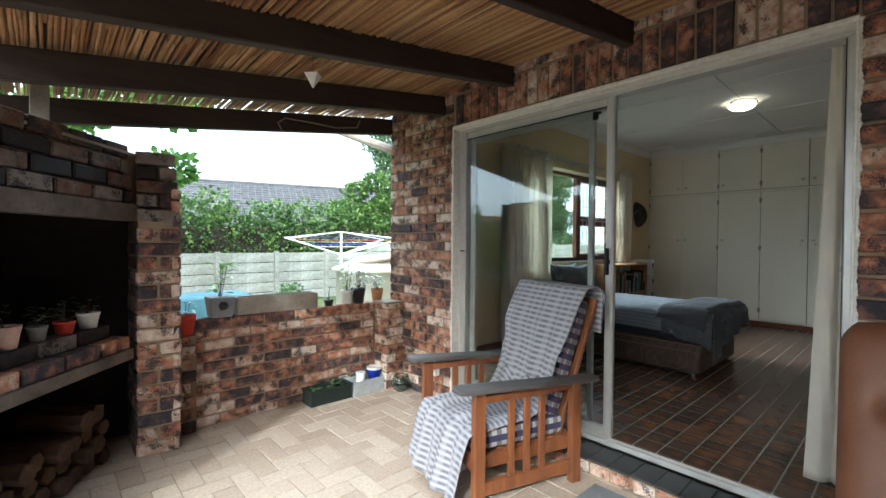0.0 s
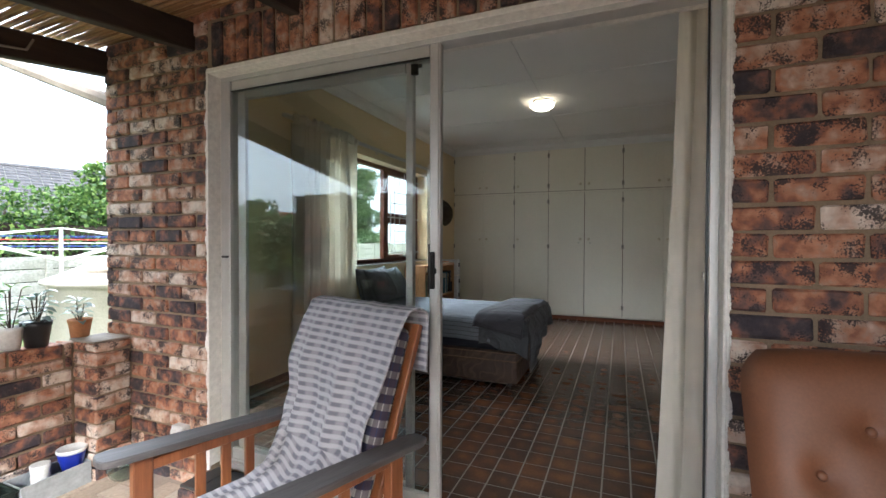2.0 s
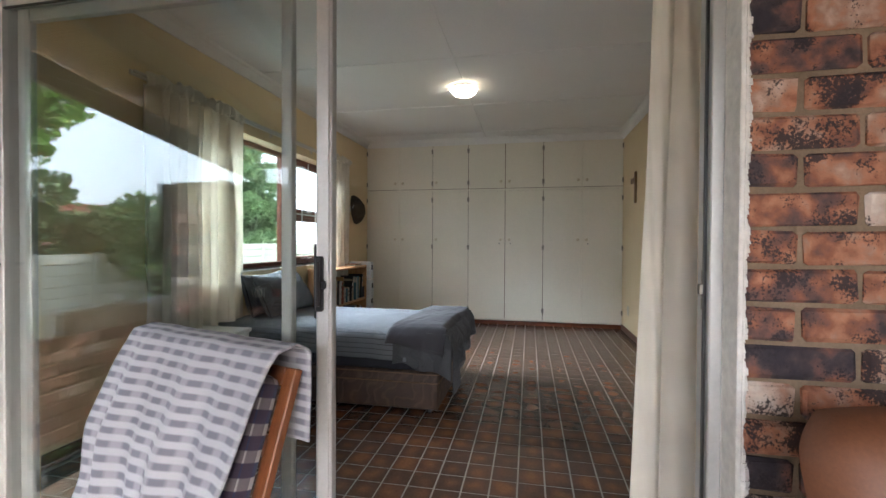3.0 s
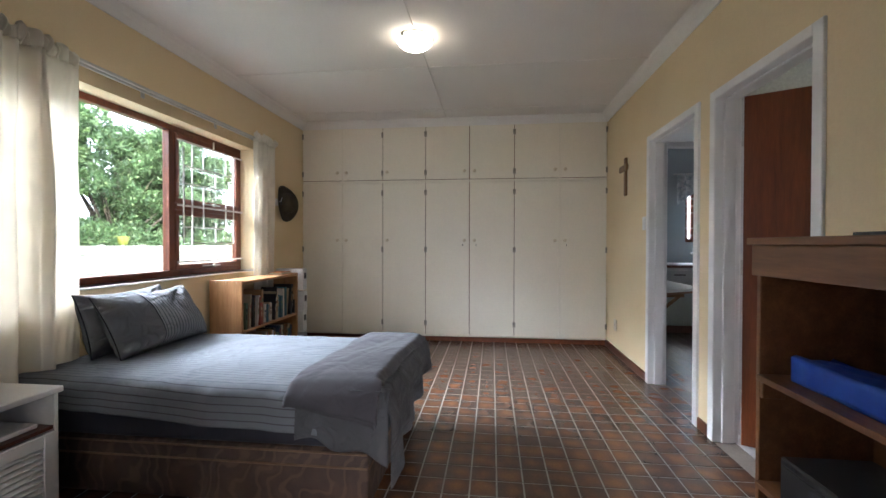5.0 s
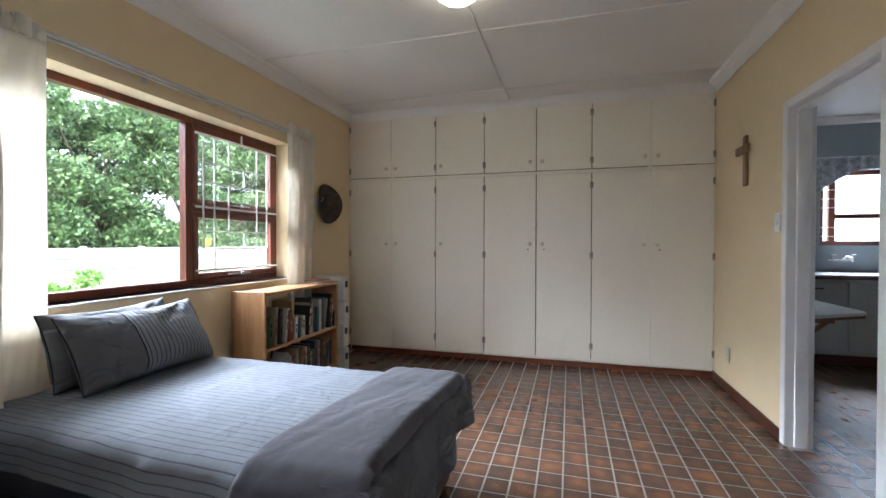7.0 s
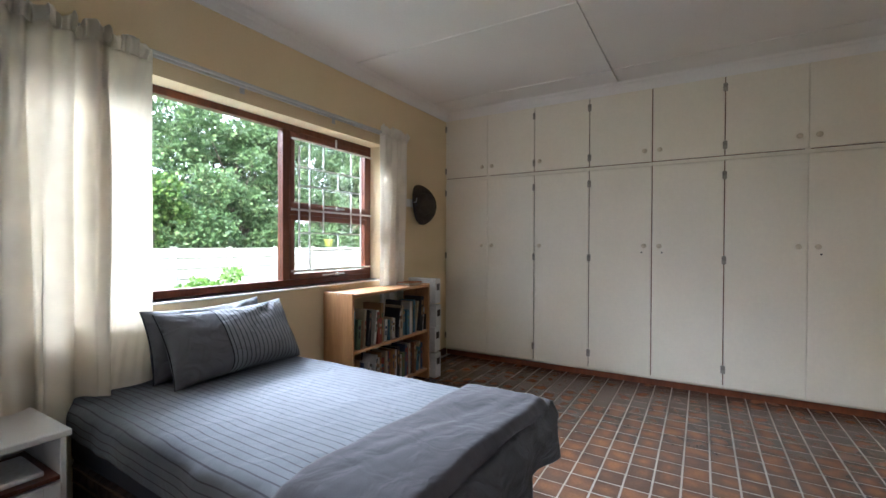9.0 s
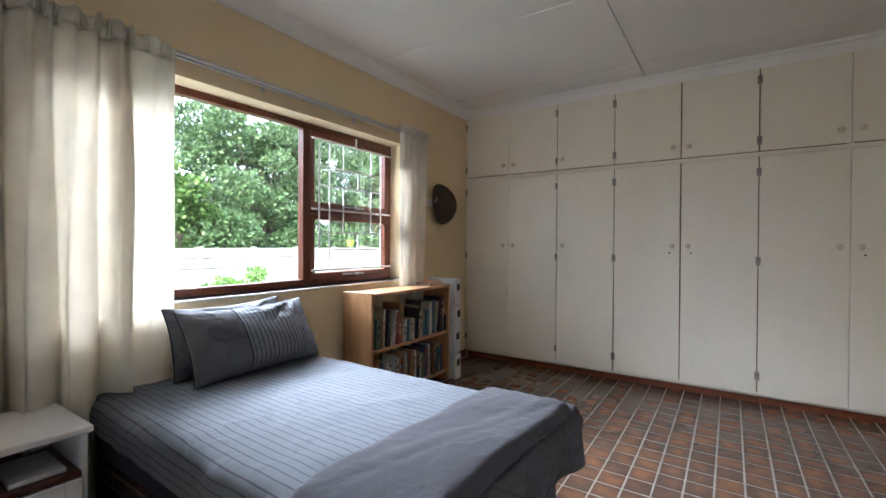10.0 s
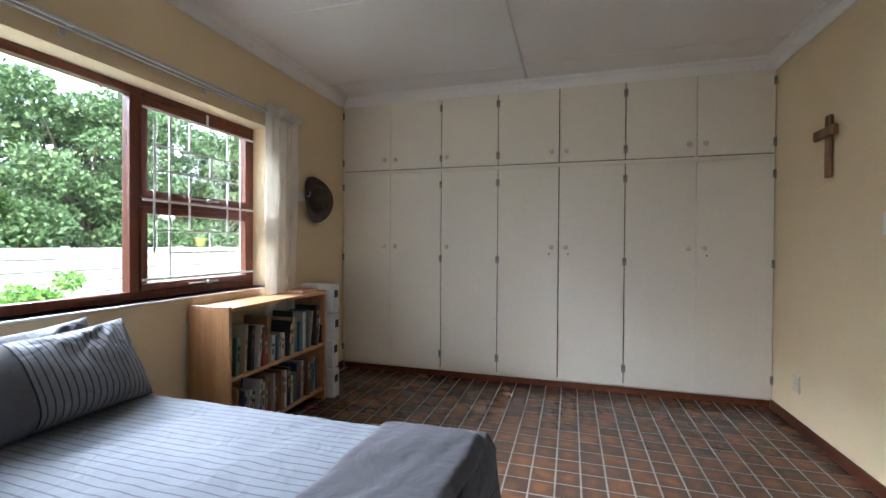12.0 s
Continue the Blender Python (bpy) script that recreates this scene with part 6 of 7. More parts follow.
for i in range(5):
    part("relief", boxed(0.10 + i * 0.09, -0.004, 0.03 + 0.01 * (i % 2), 0.15 + i * 0.09, 0.001, 0.09, 0.0015), M_CONCRETE, tr, "worn raised relief pattern")
part("soil", boxed(0.016, 0.016, 0.012, 0.604, 0.118, 0.10), M_SOIL_SHADE, tr)
pot_plant((1.72, 3.71, LT), 0.042, 0.05, M_BLACK, "tiny black pot with a sprig", 14, M_TREE, 0.12, 0.04, 3)
pot_plant((1.90, 3.72, LT), 0.055, 0.12, M_WHITEPOT, "white pot with a printed panel and climbing leaves", 22, M_LEAFBRIGHT, 0.24, 0.075, 4)
pot_plant((2.00, 3.70, LT), 0.066, 0.135, M_BLACK, "black plastic pot with grey-green foliage", 34, M_LEAFGREY, 0.17, 0.07, 5)
pot_plant((2.20, 3.70, LT), 0.056, 0.115, M_TERRA, "terracotta pot with a white rim and grey succulent", 26, M_LEAFGREY, 0.12, 0.07, 6)
for (s0, rr2, hh, mm, lb, sd) in ((0.18, 0.052, 0.085, M_WHITEPOT, "white glazed pot with trailing stems in the barbecue", 7), (0.34, 0.045, 0.065, M_REDPOT, "red pot on the sooty hearth", 8), (0.50, 0.04, 0.07, M_GREYPOT, "grey pot with a small cactus on the hearth", 9), (0.66, 0.055, 0.10, M_PINKPOT, "pale pink pot on the hearth", 10)):
    x, y = diag(s0, 0.14 if s0 > 0.1 else 0.2)
    pot_plant((x, y, F + 0.809), rr2, hh, mm, lb, 16 if s0 < 0.6 else 5, M_TREE, 0.10, 0.045, sd)

M_DKGREEN = surface("dark_green_plastic", (0.009, 0.016, 0.014), (0.014, 0.024, 0.020), 6, 0.5, 0.05)
M_ZINC = surface("galvanised_zinc", (0.42, 0.45, 0.46), (0.58, 0.61, 0.62), 14, 0.45, 0.1, 60, metal=0.4, dist=0.001)
pb = thing("planter_box", (1.46, 3.492, F), "dark green plastic planter with weeds on the pavers", "planter", turn=0)
part("trough", boxes([(0, 0, 0, 0.36, 0.012, 0.11), (0, 0.138, 0, 0.36, 0.15, 0.11), (0, 0.012, 0, 0.012, 0.138, 0.11), (0.348, 0.012, 0, 0.36, 0.138, 0.11), (0.012, 0.012, 0, 0.348, 0.138, 0.01), (-0.008, -0.008, 0.11, 0.368, 0.006, 0.122), (-0.008, 0.144, 0.11, 0.368, 0.158, 0.122), (-0.008, 0.006, 0.11, 0.006, 0.144, 0.122), (0.354, 0.006, 0.11, 0.368, 0.144, 0.122)], 0.003), M_DKGREEN, pb)
part("soil", boxed(0.014, 0.014, 0.01, 0.346, 0.136, 0.08), M_SOIL_SHADE, pb)
lf = bmesh.new()
rr = random.Random(21)
for i in range(46):
    cx, cy = (0.25, 0.08) if i % 4 else (0.06, 0.06)
    a = rr.uniform(0, 6.28)
    lv(lf, (cx + rr.uniform(-0.05, 0.05), cy + rr.uniform(-0.03, 0.03), 0.08 + rr.uniform(0, 0.05)), (math.cos(a), math.sin(a), rr.uniform(0.2, 1.2)), rr.uniform(0.03, 0.06), 0.012)
part("leaves", lf, M_TREE, pb, smooth=True)
zb = thing("zinc_trough", (1.835, 3.485, F), "galvanised zinc trough holding pots", "trough", turn=0)
part("trough", boxes([(0, 0, 0, 0.30, 0.006, 0.12), (0, 0.154, 0, 0.30, 0.16, 0.12), (0, 0.006, 0, 0.006, 0.154, 0.12), (0.294, 0.006, 0, 0.30, 0.154, 0.12), (0.006, 0.006, 0, 0.294, 0.154, 0.06)], 0.002), M_ZINC, zb)
bp = thing("blue_pot", (2.085, 3.565, F + 0.062), "cobalt blue glazed pot with a white rim in the zinc trough", "pot")
part("pot", lathe([(0.0, 0.0), (0.045, 0.0), (0.062, 0.10), (0.060, 0.125), (0.052, 0.125), (0.05, 0.10), (0.0, 0.09)], 28), M_BLUEPOT, bp, smooth=True)
part("rim", lathe([(0.0605, 0.112), (0.066, 0.118), (0.066, 0.132), (0.058, 0.134), (0.052, 0.126)], 28), M_WHITEPOT, bp, "white glazed rim", smooth=True)
cp = thing("cement_pot", (1.945, 3.56, F + 0.062), "small grey cement pot with a shell", "pot")
part("pot", lathe([(0.0, 0.0), (0.034, 0.0), (0.04, 0.05), (0.036, 0.055), (0.042, 0.11), (0.036, 0.112), (0.0, 0.09)], 22), M_WHITEPOT, cp, smooth=True)
M_BOWL = glass("greenish_glass", (0.72, 0.85, 0.80), 0.02)
gb = thing("glass_bowl", (2.225, 3.36, F), "round greenish glass bowl with pebbles", "glass bowl")
part("bowl", lathe([(0.0, 0.0), (0.04, 0.0), (0.068, 0.025), (0.082, 0.065), (0.074, 0.105), (0.058, 0.128), (0.062, 0.134), (0.056, 0.134), (0.054, 0.126), (0.069, 0.103), (0.077, 0.065), (0.063, 0.027), (0.038, 0.006), (0.0, 0.006)], 36), M_BOWL, gb, smooth=True)
part("pebbles", lathe([(0.0, 0.008), (0.05, 0.018), (0.04, 0.03), (0.0, 0.034)], 16), M_CONCRETE, gb)
sk = thing("outdoor_socket", (XO - 0.028, 3.02, F + 0.20), "white weatherproof socket box on the brick", "socket box")
part("box", boxed(-0.02, -0.045, 0, 0.03, 0.045, 0.12, 0.006), M_WHITEPOT, sk)
part("cover", boxed(-0.028, -0.04, 0.03, -0.02, 0.04, 0.10, 0.003), M_WHITEPOT, sk)
solid("rubber_mat", boxed(1.55, 1.05, F - 0.004, 2.12, 1.5, F + 0.008, 0.004), M_GREYPOT, "dark grey rubber doormat on the pavers", "doormat")
ls = thing("hanging_shell", (1.05, 2.63, roof_z(1.05) + 0.06), "pale paper cone hung under the reeds", "ornament")
part("cone", lathe([(0.0, -0.05), (0.05, 0.02), (0.052, 0.02), (0.004, -0.054)], 4), M_WHITEPOT, ls)
part("string", rods([((0, 0, 0.0), (0, 0, 0.13))], 0.0015, 5), M_BEAM, ls)


def cable(pts, name, label, r=0.006):
    cu = bpy.data.curves.new(name, "CURVE")
    cu.dimensions, cu.bevel_depth, cu.bevel_resolution = "3D", r, 2
    sp = cu.splines.new("POLY")
    fine = []
    n = len(pts)
    for i in range(n - 1):
        for k in range(6):
            fine.append(Vector(pts[i]).lerp(Vector(pts[i + 1]), k / 6))
    fine.append(Vector(pts[-1]))
    sp.points.add(len(fine) - 1)
    for p, q in zip(sp.points, fine):
        p.co = (*q, 1)
    me_ob = new(name, cu)
    dg = bpy.context.evaluated_depsgraph_get()
    me = bpy.data.meshes.new_from_object(me_ob.evaluated_get(dg))
    bpy.data.objects.remove(me_ob)
    me.materials.append(M_CONCRETE)
    return tagged(new(name, me), label, "cable")


def bz(x, d):
    return roof_z(x) - 0.035 + d


cable([(1.30, 3.655, bz(1.30, -0.01)), (1.26, 3.652, bz(1.26, 0.06)), (1.32, 3.652, bz(1.32, 0.10)), (1.55, 3.652, bz(1.55, 0.07)), (1.75, 3.652, bz(1.75, 0.04)), (1.95, 3.652, bz(1.95, 0.05)), (1.98, 3.655, bz(1.98, 0.11))], "cable", "pale cable looped along the outer beam")
# ---- garden things ----
def fence_run(name, x0, n, y, z0, top, label):
    f = thing(name, (x0, y, z0), label, "garden wall", kind="structure")
    slabs = int(round((top - z0) / 0.29))
    sh = (top - z0) / slabs
    post = mesh_of("post", boxed(-0.06, -0.06, -0.4, 0.06, 0.06, top - z0 + 0.03, 0.01), M_FENCE)
    slab = mesh_of("slab", boxed(0.055, -0.02, 0.006, 1.445, 0.02, sh - 0.010, 0.010), M_FENCE)
    for i in range(n + 1):
        o = new("post", post)
        o.parent, o.location = f, (i * 1.5, 0, 0)
        if i < n:
            for k in range(-1, slabs):
                o = new("slab", slab)
                o.parent, o.location = f, (i * 1.5, 0, k * sh)
    return f


fence_run("garden_wall", -7.35, 10, 12.3, -0.52, 0.83, "whitewashed precast concrete panel wall")
fence_run("garden_wall", 7.65, 12, 12.3, -0.52, 1.10, "taller whitewashed precast concrete panel wall")


def foliage(blobs, count, size, seed, aspect=0.42):
    """Many small bent leaves scattered through overlapping clumps."""
    rng = np.random.default_rng(seed)
    vol = np.array([b[3] * b[4] * b[5] for b in blobs]) ** 0.75
    pick = rng.choice(len(blobs), count, p=vol / vol.sum())
    bl = np.array(blobs)[pick]
    d = rng.normal(size=(count, 3))
    d /= np.linalg.norm(d, axis=1, keepdims=True)
    r = rng.uniform(0.3, 1.0, count) ** 0.5 * (1 + 0.25 * np.sin(5 * d[:, 0] + pick) * np.cos(6 * d[:, 2] - pick))
    c = bl[:, :3] + d * bl[:, 3:] * r[:, None]
    out = d * 0.6 + rng.normal(size=(count, 3)) * 0.6 + np.array((0, 0, 0.1))
    out /= np.linalg.norm(out, axis=1, keepdims=True)
    side = np.cross(out, rng.normal(size=(count, 3)))
    side /= np.linalg.norm(side, axis=1, keepdims=True) + 1e-6
    s = (size * rng.uniform(0.6, 1.5, count))[:, None]
    pm = c + out * s * 0.5 + np.cross(out, side) * s * 0.12
    verts = np.stack([c, pm + side * s * aspect, c + out * s, pm - side * s * aspect], 1).reshape(-1, 3)
    base = np.arange(count)[:, None] * 4
    faces = np.concatenate([base + np.array((0, 1, 2)), base + np.array((0, 2, 3))])
    me = bpy.data.meshes.new("leaves")
    me.from_pydata(verts.tolist(), [], faces.tolist())
    return me


def leafy(name, me, material, parent):
    me.materials.append(material)
    ob = new(name, me)
    ob.parent = parent
    return ob


def tree(at, height, limbs, blobs, count, size, seed, label, trunk_r=0.14, material=None):
    rr = random.Random(seed)
    t = thing("tree", at, label, "tree")
    bm = bmesh.new()
    z = 0.0
    p = Vector((0, 0, -0.3))
    r = trunk_r
    for i in range(5):
        q = p + Vector((rr.uniform(-0.12, 0.12), rr.uniform(-0.12, 0.12), height * 0.1 + 0.06))
        rod(bm, p, q + (q - p) * 0.05, r, 9, r * 0.85)
        p, r = q, r * 0.85
    for i in range(limbs):
        b = rr.choice(blobs)
        a = Vector((0, 0, 0)).lerp(p, rr.uniform(0.6, 1.0))
        e = Vector(b[:3])
        m = a.lerp(e, 0.5) + Vector((rr.uniform(-0.2, 0.2), rr.uniform(-0.2, 0.2), rr.uniform(-0.1, 0.3)))
        rod(bm, a, m, r * 0.55, 7, r * 0.38)
        rod(bm, m, e, r * 0.38, 6, r * 0.12)
        for k in range(3):
            e2 = e + Vector((rr.uniform(-1, 1) * b[3] * 0.8, rr.uniform(-1, 1) * b[4] * 0.8, rr.uniform(-0.4, 0.8) * b[5]))
            rod(bm, m.lerp(e, 0.6), e2, r * 0.2, 5, r * 0.05)
    part("trunk", bm, M_BARK, t, smooth=True)
    leafy("crown", foliage(blobs, count, size, seed), material or M_TREE, t)
    return t


def clumps(n, box, rad, seed):
    rr = random.Random(seed)
    out = []
    for i in range(n):
        r = rr.uniform(*rad)
        out.append((rr.uniform(box[0], box[3]), rr.uniform(box[1], box[4]), rr.uniform(box[2], box[5]), r, r * 0.9, r * 0.75))
    return out


# hedge behind the wall, seen from the veranda
hb = []
rr = random.Random(3)
x = -3.5
while x < 9:
    hb.append((x, 13.35 + rr.uniform(-0.15, 0.2), 0.9, 0.75, 0.62, 0.95))
    hb.append((x + rr.uniform(-0.2, 0.2), 13.4, 1.75 + rr.uniform(-0.15, 0.32), 0.55, 0.5, 0.55))
    x += 0.62
hedge = thing("hedge", (0, 0, 0), "dense clipped green hedge rising behind the white wall", "hedge", kind="stuff")
leafy("leaves", foliage(hb, 30000, 0.085, 7, 0.5), M_HEDGE, hedge)
hs = bmesh.new()
for b in hb[::2]:
    rod(hs, (b[0], 13.4, -0.8), (b[0] + 0.1, 13.4, 1.9), 0.05, 6, 0.02)
part("stems", hs, M_BARK, hedge)
# dark box in soil colour, painted shade between the hedge leaves
part("dark_heart", boxed(-4, 13.15, -0.6, 9.2, 13.6, 1.55, 0.12, 2), M_SOIL_SHADE, hedge, "plain dark box that stands in for the shade inside the hedge")

# the large trees beyond the bedroom window
for px, w, sd in ((12.4, 2.1, 4), (16.2, 2.6, 5), (19.8, 2.6, 6)):
    tree((px, 14.2, -0.5), 3.4, 40, clumps(46, (-w, -0.9, 1.0, w, 1.5, 5.9), (0.42, 0.95), sd), 52000, 0.10, sd + 8, "spreading dense evergreen tree behind the wall", 0.18)
ub = []
rr = random.Random(8)
for i in range(26):
    ub.append((9.6 + i * 0.5, 13.5 + rr.uniform(-0.2, 0.2), 0.7 + rr.uniform(0, 0.4), 0.5, 0.45, 0.7))
under = thing("undergrowth", (0, 0, 0), "dark leafy undergrowth beneath the trees behind the wall", "undergrowth", kind="stuff")
leafy("leaves", foliage(ub, 14000, 0.10, 44, 0.4), M_TREE, under)
sb = thing("garden_shrub", (9.35, 11.3, -0.5), "low pale green shrub in front of the white wall", "shrub")
leafy("leaves", foliage(clumps(9, (-0.7, -0.3, 0.3, 0.7, 0.3, 0.95), (0.2, 0.34), 61), 2600, 0.075, 61), M_LEAFBRIGHT, sb)
part("stem", rods([((0, 0, -0.1), (0.15, 0, 0.6)), ((0, 0, -0.1), (-0.3, 0.05, 0.6)), ((0, 0, -0.1), (0.5, -0.05, 0.5))], 0.015, 6), M_BARK, sb)
wp = thing("wall_pot", (14.4, 12.3, 1.13), "yellow-green plastic pot standing on the garden wall", "pot")
part("pot", lathe([(0.0, 0.0), (0.11, 0.0), (0.17, 0.24), (0.18, 0.25), (0.165, 0.25), (0.10, 0.02), (0.0, 0.02)], 20), surface("yellow_green_plastic", (0.38, 0.40, 0.08), (0.46, 0.47, 0.12), 6, 0.5, 0.05), wp, smooth=True)
# a tree above the barbecue and one at the house corner
tree((-1.2, 9.8, -0.4), 3.0, 9, clumps(24, (-1.2, -1.0, 2.75, 3.1, 1.0, 4.8), (0.35, 0.65), 9), 9000, 0.15, 14, "loose leafy tree beyond the barbecue", 0.11, M_LEAFBRIGHT)
tree((8.9, 13.8, -0.5), 2.4, 8, clumps(20, (-0.9, -0.5, 1.0, 1.2, 0.5, 3.9), (0.35, 0.6), 10), 15000, 0.10, 15, "rounded green shrub above the wall", 0.1, M_HEDGE)
# trees and a house across the garden, which the glass door mirrors
for i, (px, py, hh, sd) in enumerate(((-12.5, 8.6, 2.6, 31), (-8.6, 12.4, 2.0, 35), (-5.2, 14.2, 2.4, 36), (-15, -6.0, 4.0, 33))):
    tree((px, py, -0.7), hh, 10, clumps(20, (-2.3, -1.5, 0.8, 2.3, 1.5, hh + 0.9), (0.3, 0.75), sd), 9000, 0.15, sd, "leafy garden tree across the lawn", 0.17)


def tiled_house(at, turn, w, d, wall_h, rise, wall_m, roof_m, label, courses=16):
    h = thing("house", at, label, "house", turn=turn)
    part("wall", boxes([(-w / 2 + 0.4, -d / 2 + 0.4, 0, w / 2 - 0.4, d / 2 - 0.4, wall_h)]), wall_m, h)
    bm = bmesh.new()
    for s in (-1, 1):
        for k in range(courses):
            t0, t1 = k / courses, (k + 1.15) / courses
            y0, y1 = s * d / 2 * (1 - t0), s * d / 2 * (1 - min(t1, 1.0))
            z0, z1 = wall_h + rise * t0 + 0.05, wall_h + rise * min(t1, 1.0)
            n = int(w / 0.33)
            for i in range(n):
                xa, xb = -w / 2 + i * w / n + 0.008, -w / 2 + (i + 1) * w / n - 0.008
                q = [bm.verts.new(p) for p in ((xa, y0, z0), (xb, y0, z0), (xb, y1, z1), (xa, y1, z1), (xa, y0, z0 - 0.04), (xb, y0, z0 - 0.04))]
                bm.faces.new(q[:4])
                bm.faces.new((q[4], q[5], q[1], q[0]))
    part("roof", bm, roof_m, h, "tiled pitched roof")
    rf = bmesh.new()
    a = [rf.verts.new(p) for p in ((-w / 2, -d / 2, wall_h), (w / 2, -d / 2, wall_h), (w / 2, d / 2, wall_h), (-w / 2, d / 2, wall_h), (-w / 2, 0, wall_h + rise - 0.03), (w / 2, 0, wall_h + rise - 0.03))]
    for f in ((0, 1, 5, 4), (2, 3, 4, 5), (0, 4, 3), (1, 2, 5), (3, 2, 1, 0)):
        rf.faces.new([a[i] for i in f])
    part("gable", rf, wall_m, h)
    part("ridge", rods([((-w / 2, 0, wall_h + rise + 0.02), (w / 2, 0, wall_h + rise + 0.02))], 0.09, 8), roof_m, h)
    for xx in (-w / 4, w / 4):
        wi = part("window", boxes([(xx - 0.7, -d / 2 + 0.36, 0.9, xx + 0.7, -d / 2 + 0.41, 2.0)]), M_FRAME, h)
        part("pane", boxes([(xx - 0.62, -d / 2 + 0.35, 0.98, xx + 0.62, -d / 2 + 0.365, 1.92)]), M_BLACK, wi)
    return h


tiled_house((6.5, 24.5, -0.9), -17, 24, 9, 2.3, 2.75, M_FENCE, M_SLATE, "neighbouring house with a long grey tiled roof", 20)
tiled_house((-9.8, 17.4, -1.2), 38, 9, 6, 2.2, 1.45, M_CONCRETE, M_REDROOF, "neighbouring house with a red tiled roof", 12)
fence_run("garden_wall", -9.0, 4, -7.0, -0.8, 0.9, "whitewashed precast concrete panel wall")
w2 = fence_run("garden_wall", 0, 17, 0, -0.8, 0.75, "whitewashed precast concrete panel wall across the lawn")
w2.matrix_basis = pose(-9.5, -12.0, -0.9, 0, 0, 90)

bb_ = bmesh.new()
rod(bb_, (2.45, 3.60, 1.955), (2.45, 5.1, 2.50), 0.045, 8)
solid("verge_pole", bb_, M_CONCRETE, "weathered grey timber pole along the roof verge at the house corner", "roof pole", "structure")

# water tank, rotary washing line and shrubs near the house corner
M_TANK = surface("pale_fibreglass", (0.27, 0.255, 0.215), (0.36, 0.345, 0.30), 3, 0.6, 0.1)
tk = thing("water_tank", (4.50, 7.0, -0.42), "pale round water tank with a loose lid", "water tank")
part("tank", lathe([(0.0, 0.0), (0.78, 0.0), (0.80, 0.05), (0.80, 1.02), (0.88, 1.05), (0.88, 1.09), (0.70, 1.16), (0.40, 1.30), (0.0, 1.34)], 48), M_TANK, tk, smooth=True)
part("lid", turned(lathe([(0.0, 0.0), (0.52, 0.0), (0.55, 0.02), (0.55, 0.07), (0.50, 0.08), (0.0, 0.08)], 36), pose(-0.05, -0.1, 1.24, -4, -9, 0)), M_CONCRETE, tk, "grey loose lid", smooth=True)
wl = thing("washing_line", (4.35, 8.2, -0.4), "white rotary washing line with coloured cords", "washing line")
part("pole", rods([((0, 0, 0), (0, 0, 1.75))], 0.022, 10), M_FRAME, wl)
ends = [(1.45 * math.cos(a), 1.45 * math.sin(a), 1.60) for a in (0.35, 1.92, 3.49, 5.06)]
for e in ends:
    part("arm", rods([((0, 0, 1.28), e)], 0.012, 8), M_FRAME, wl)
    part("stay", rods([((0, 0, 1.74), e)], 0.008, 6), M_FRAME, wl)
for k, m in ((1.0, M_BLUE), (0.86, M_REDPOT), (0.72, M_FRAME), (0.58, M_BLUE), (0.44, M_FRAME)):
    q = [Vector((e[0] * k, e[1] * k, 1.28 + (e[2] - 1.28) * k + 0.02)) for e in ends]
    part("cord", rods([(q[i], q[(i + 1) % 4]) for i in range(4)], 0.0025, 5), m, wl, "thin coloured washing cord")
tree((3.05, 7.6, -0.4), 0.6, 5, clumps(6, (-0.12, -0.12, 0.25, 0.12, 0.12, 0.8), (0.10, 0.16), 41), 420, 0.06, 41, "small young shrub by the water tank", 0.02)
tb = thing("blue_tarpaulin", (1.40, 8.2, -0.42), "blue tarpaulin over a low stack", "tarpaulin")
M_TARP = surface("faded_blue_tarpaulin", (0.035, 0.095, 0.125), (0.055, 0.13, 0.165), 4, 0.7, 0.3, 20, dist=0.01)
part("cover", boxed(-0.3, -0.4, 0, 1.10, 0.4, 0.69, 0.06, 3), M_TARP, tb, smooth=True)
gp2 = bmesh.new()
rr = random.Random(77)
for i in range(2600):
    px, py = rr.uniform(1.5, 6.5), rr.uniform(4.6, 12.0)
    z = -0.28 - 0.03 * max(0, min(py - 4, 8))
    a = rr.uniform(0, 6.28)
    v = [gp2.verts.new((px, py, z - 0.01)), gp2.verts.new((px + 0.012 * math.cos(a), py + 0.012 * math.sin(a), z - 0.01)), gp2.verts.new((px + rr.uniform(-0.03, 0.03), py + rr.uniform(-0.03, 0.03), z + rr.uniform(0.04, 0.09)))]
    gp2.faces.new(v)
solid("grass", gp2, M_HEDGE, "short tufts of lawn grass", "grass", "stuff")
# ---- pieces: bricks, tiles and pavers ----
PIECE = {}
BL, BH, JT, CH = 0.222, 0.073, 0.012, 0.0855


def piece_mesh(name, lx, ly, lz, material, bevel=0.004, variant=0):
    key = (name, round(lx, 3), round(ly, 3), round(lz, 3), material.name, variant)
    if key not in PIECE:
        bm = boxed(-lx / 2, -ly / 2, -lz / 2, lx / 2, ly / 2, lz / 2, bevel)
        rv = random.Random(hash((round(lx * 1000), round(lz * 1000), variant)) & 255)
        for v in bm.verts:
            v.co += Vector((rv.uniform(-1, 1), rv.uniform(-1, 1), rv.uniform(-1, 1))) * min(0.0026, lz * 0.05)
        PIECE[key] = mesh_of(name, bm, material)
    return PIECE[key]


rp = random.Random(17)


def lay(name, parent, mesh, at, angle=0.0, tilt=(0.0, 0.0)):
    o = new(name, mesh)
    o.parent = parent
    o.matrix_basis = pose(*at, tilt[0], tilt[1], angle)
    return o


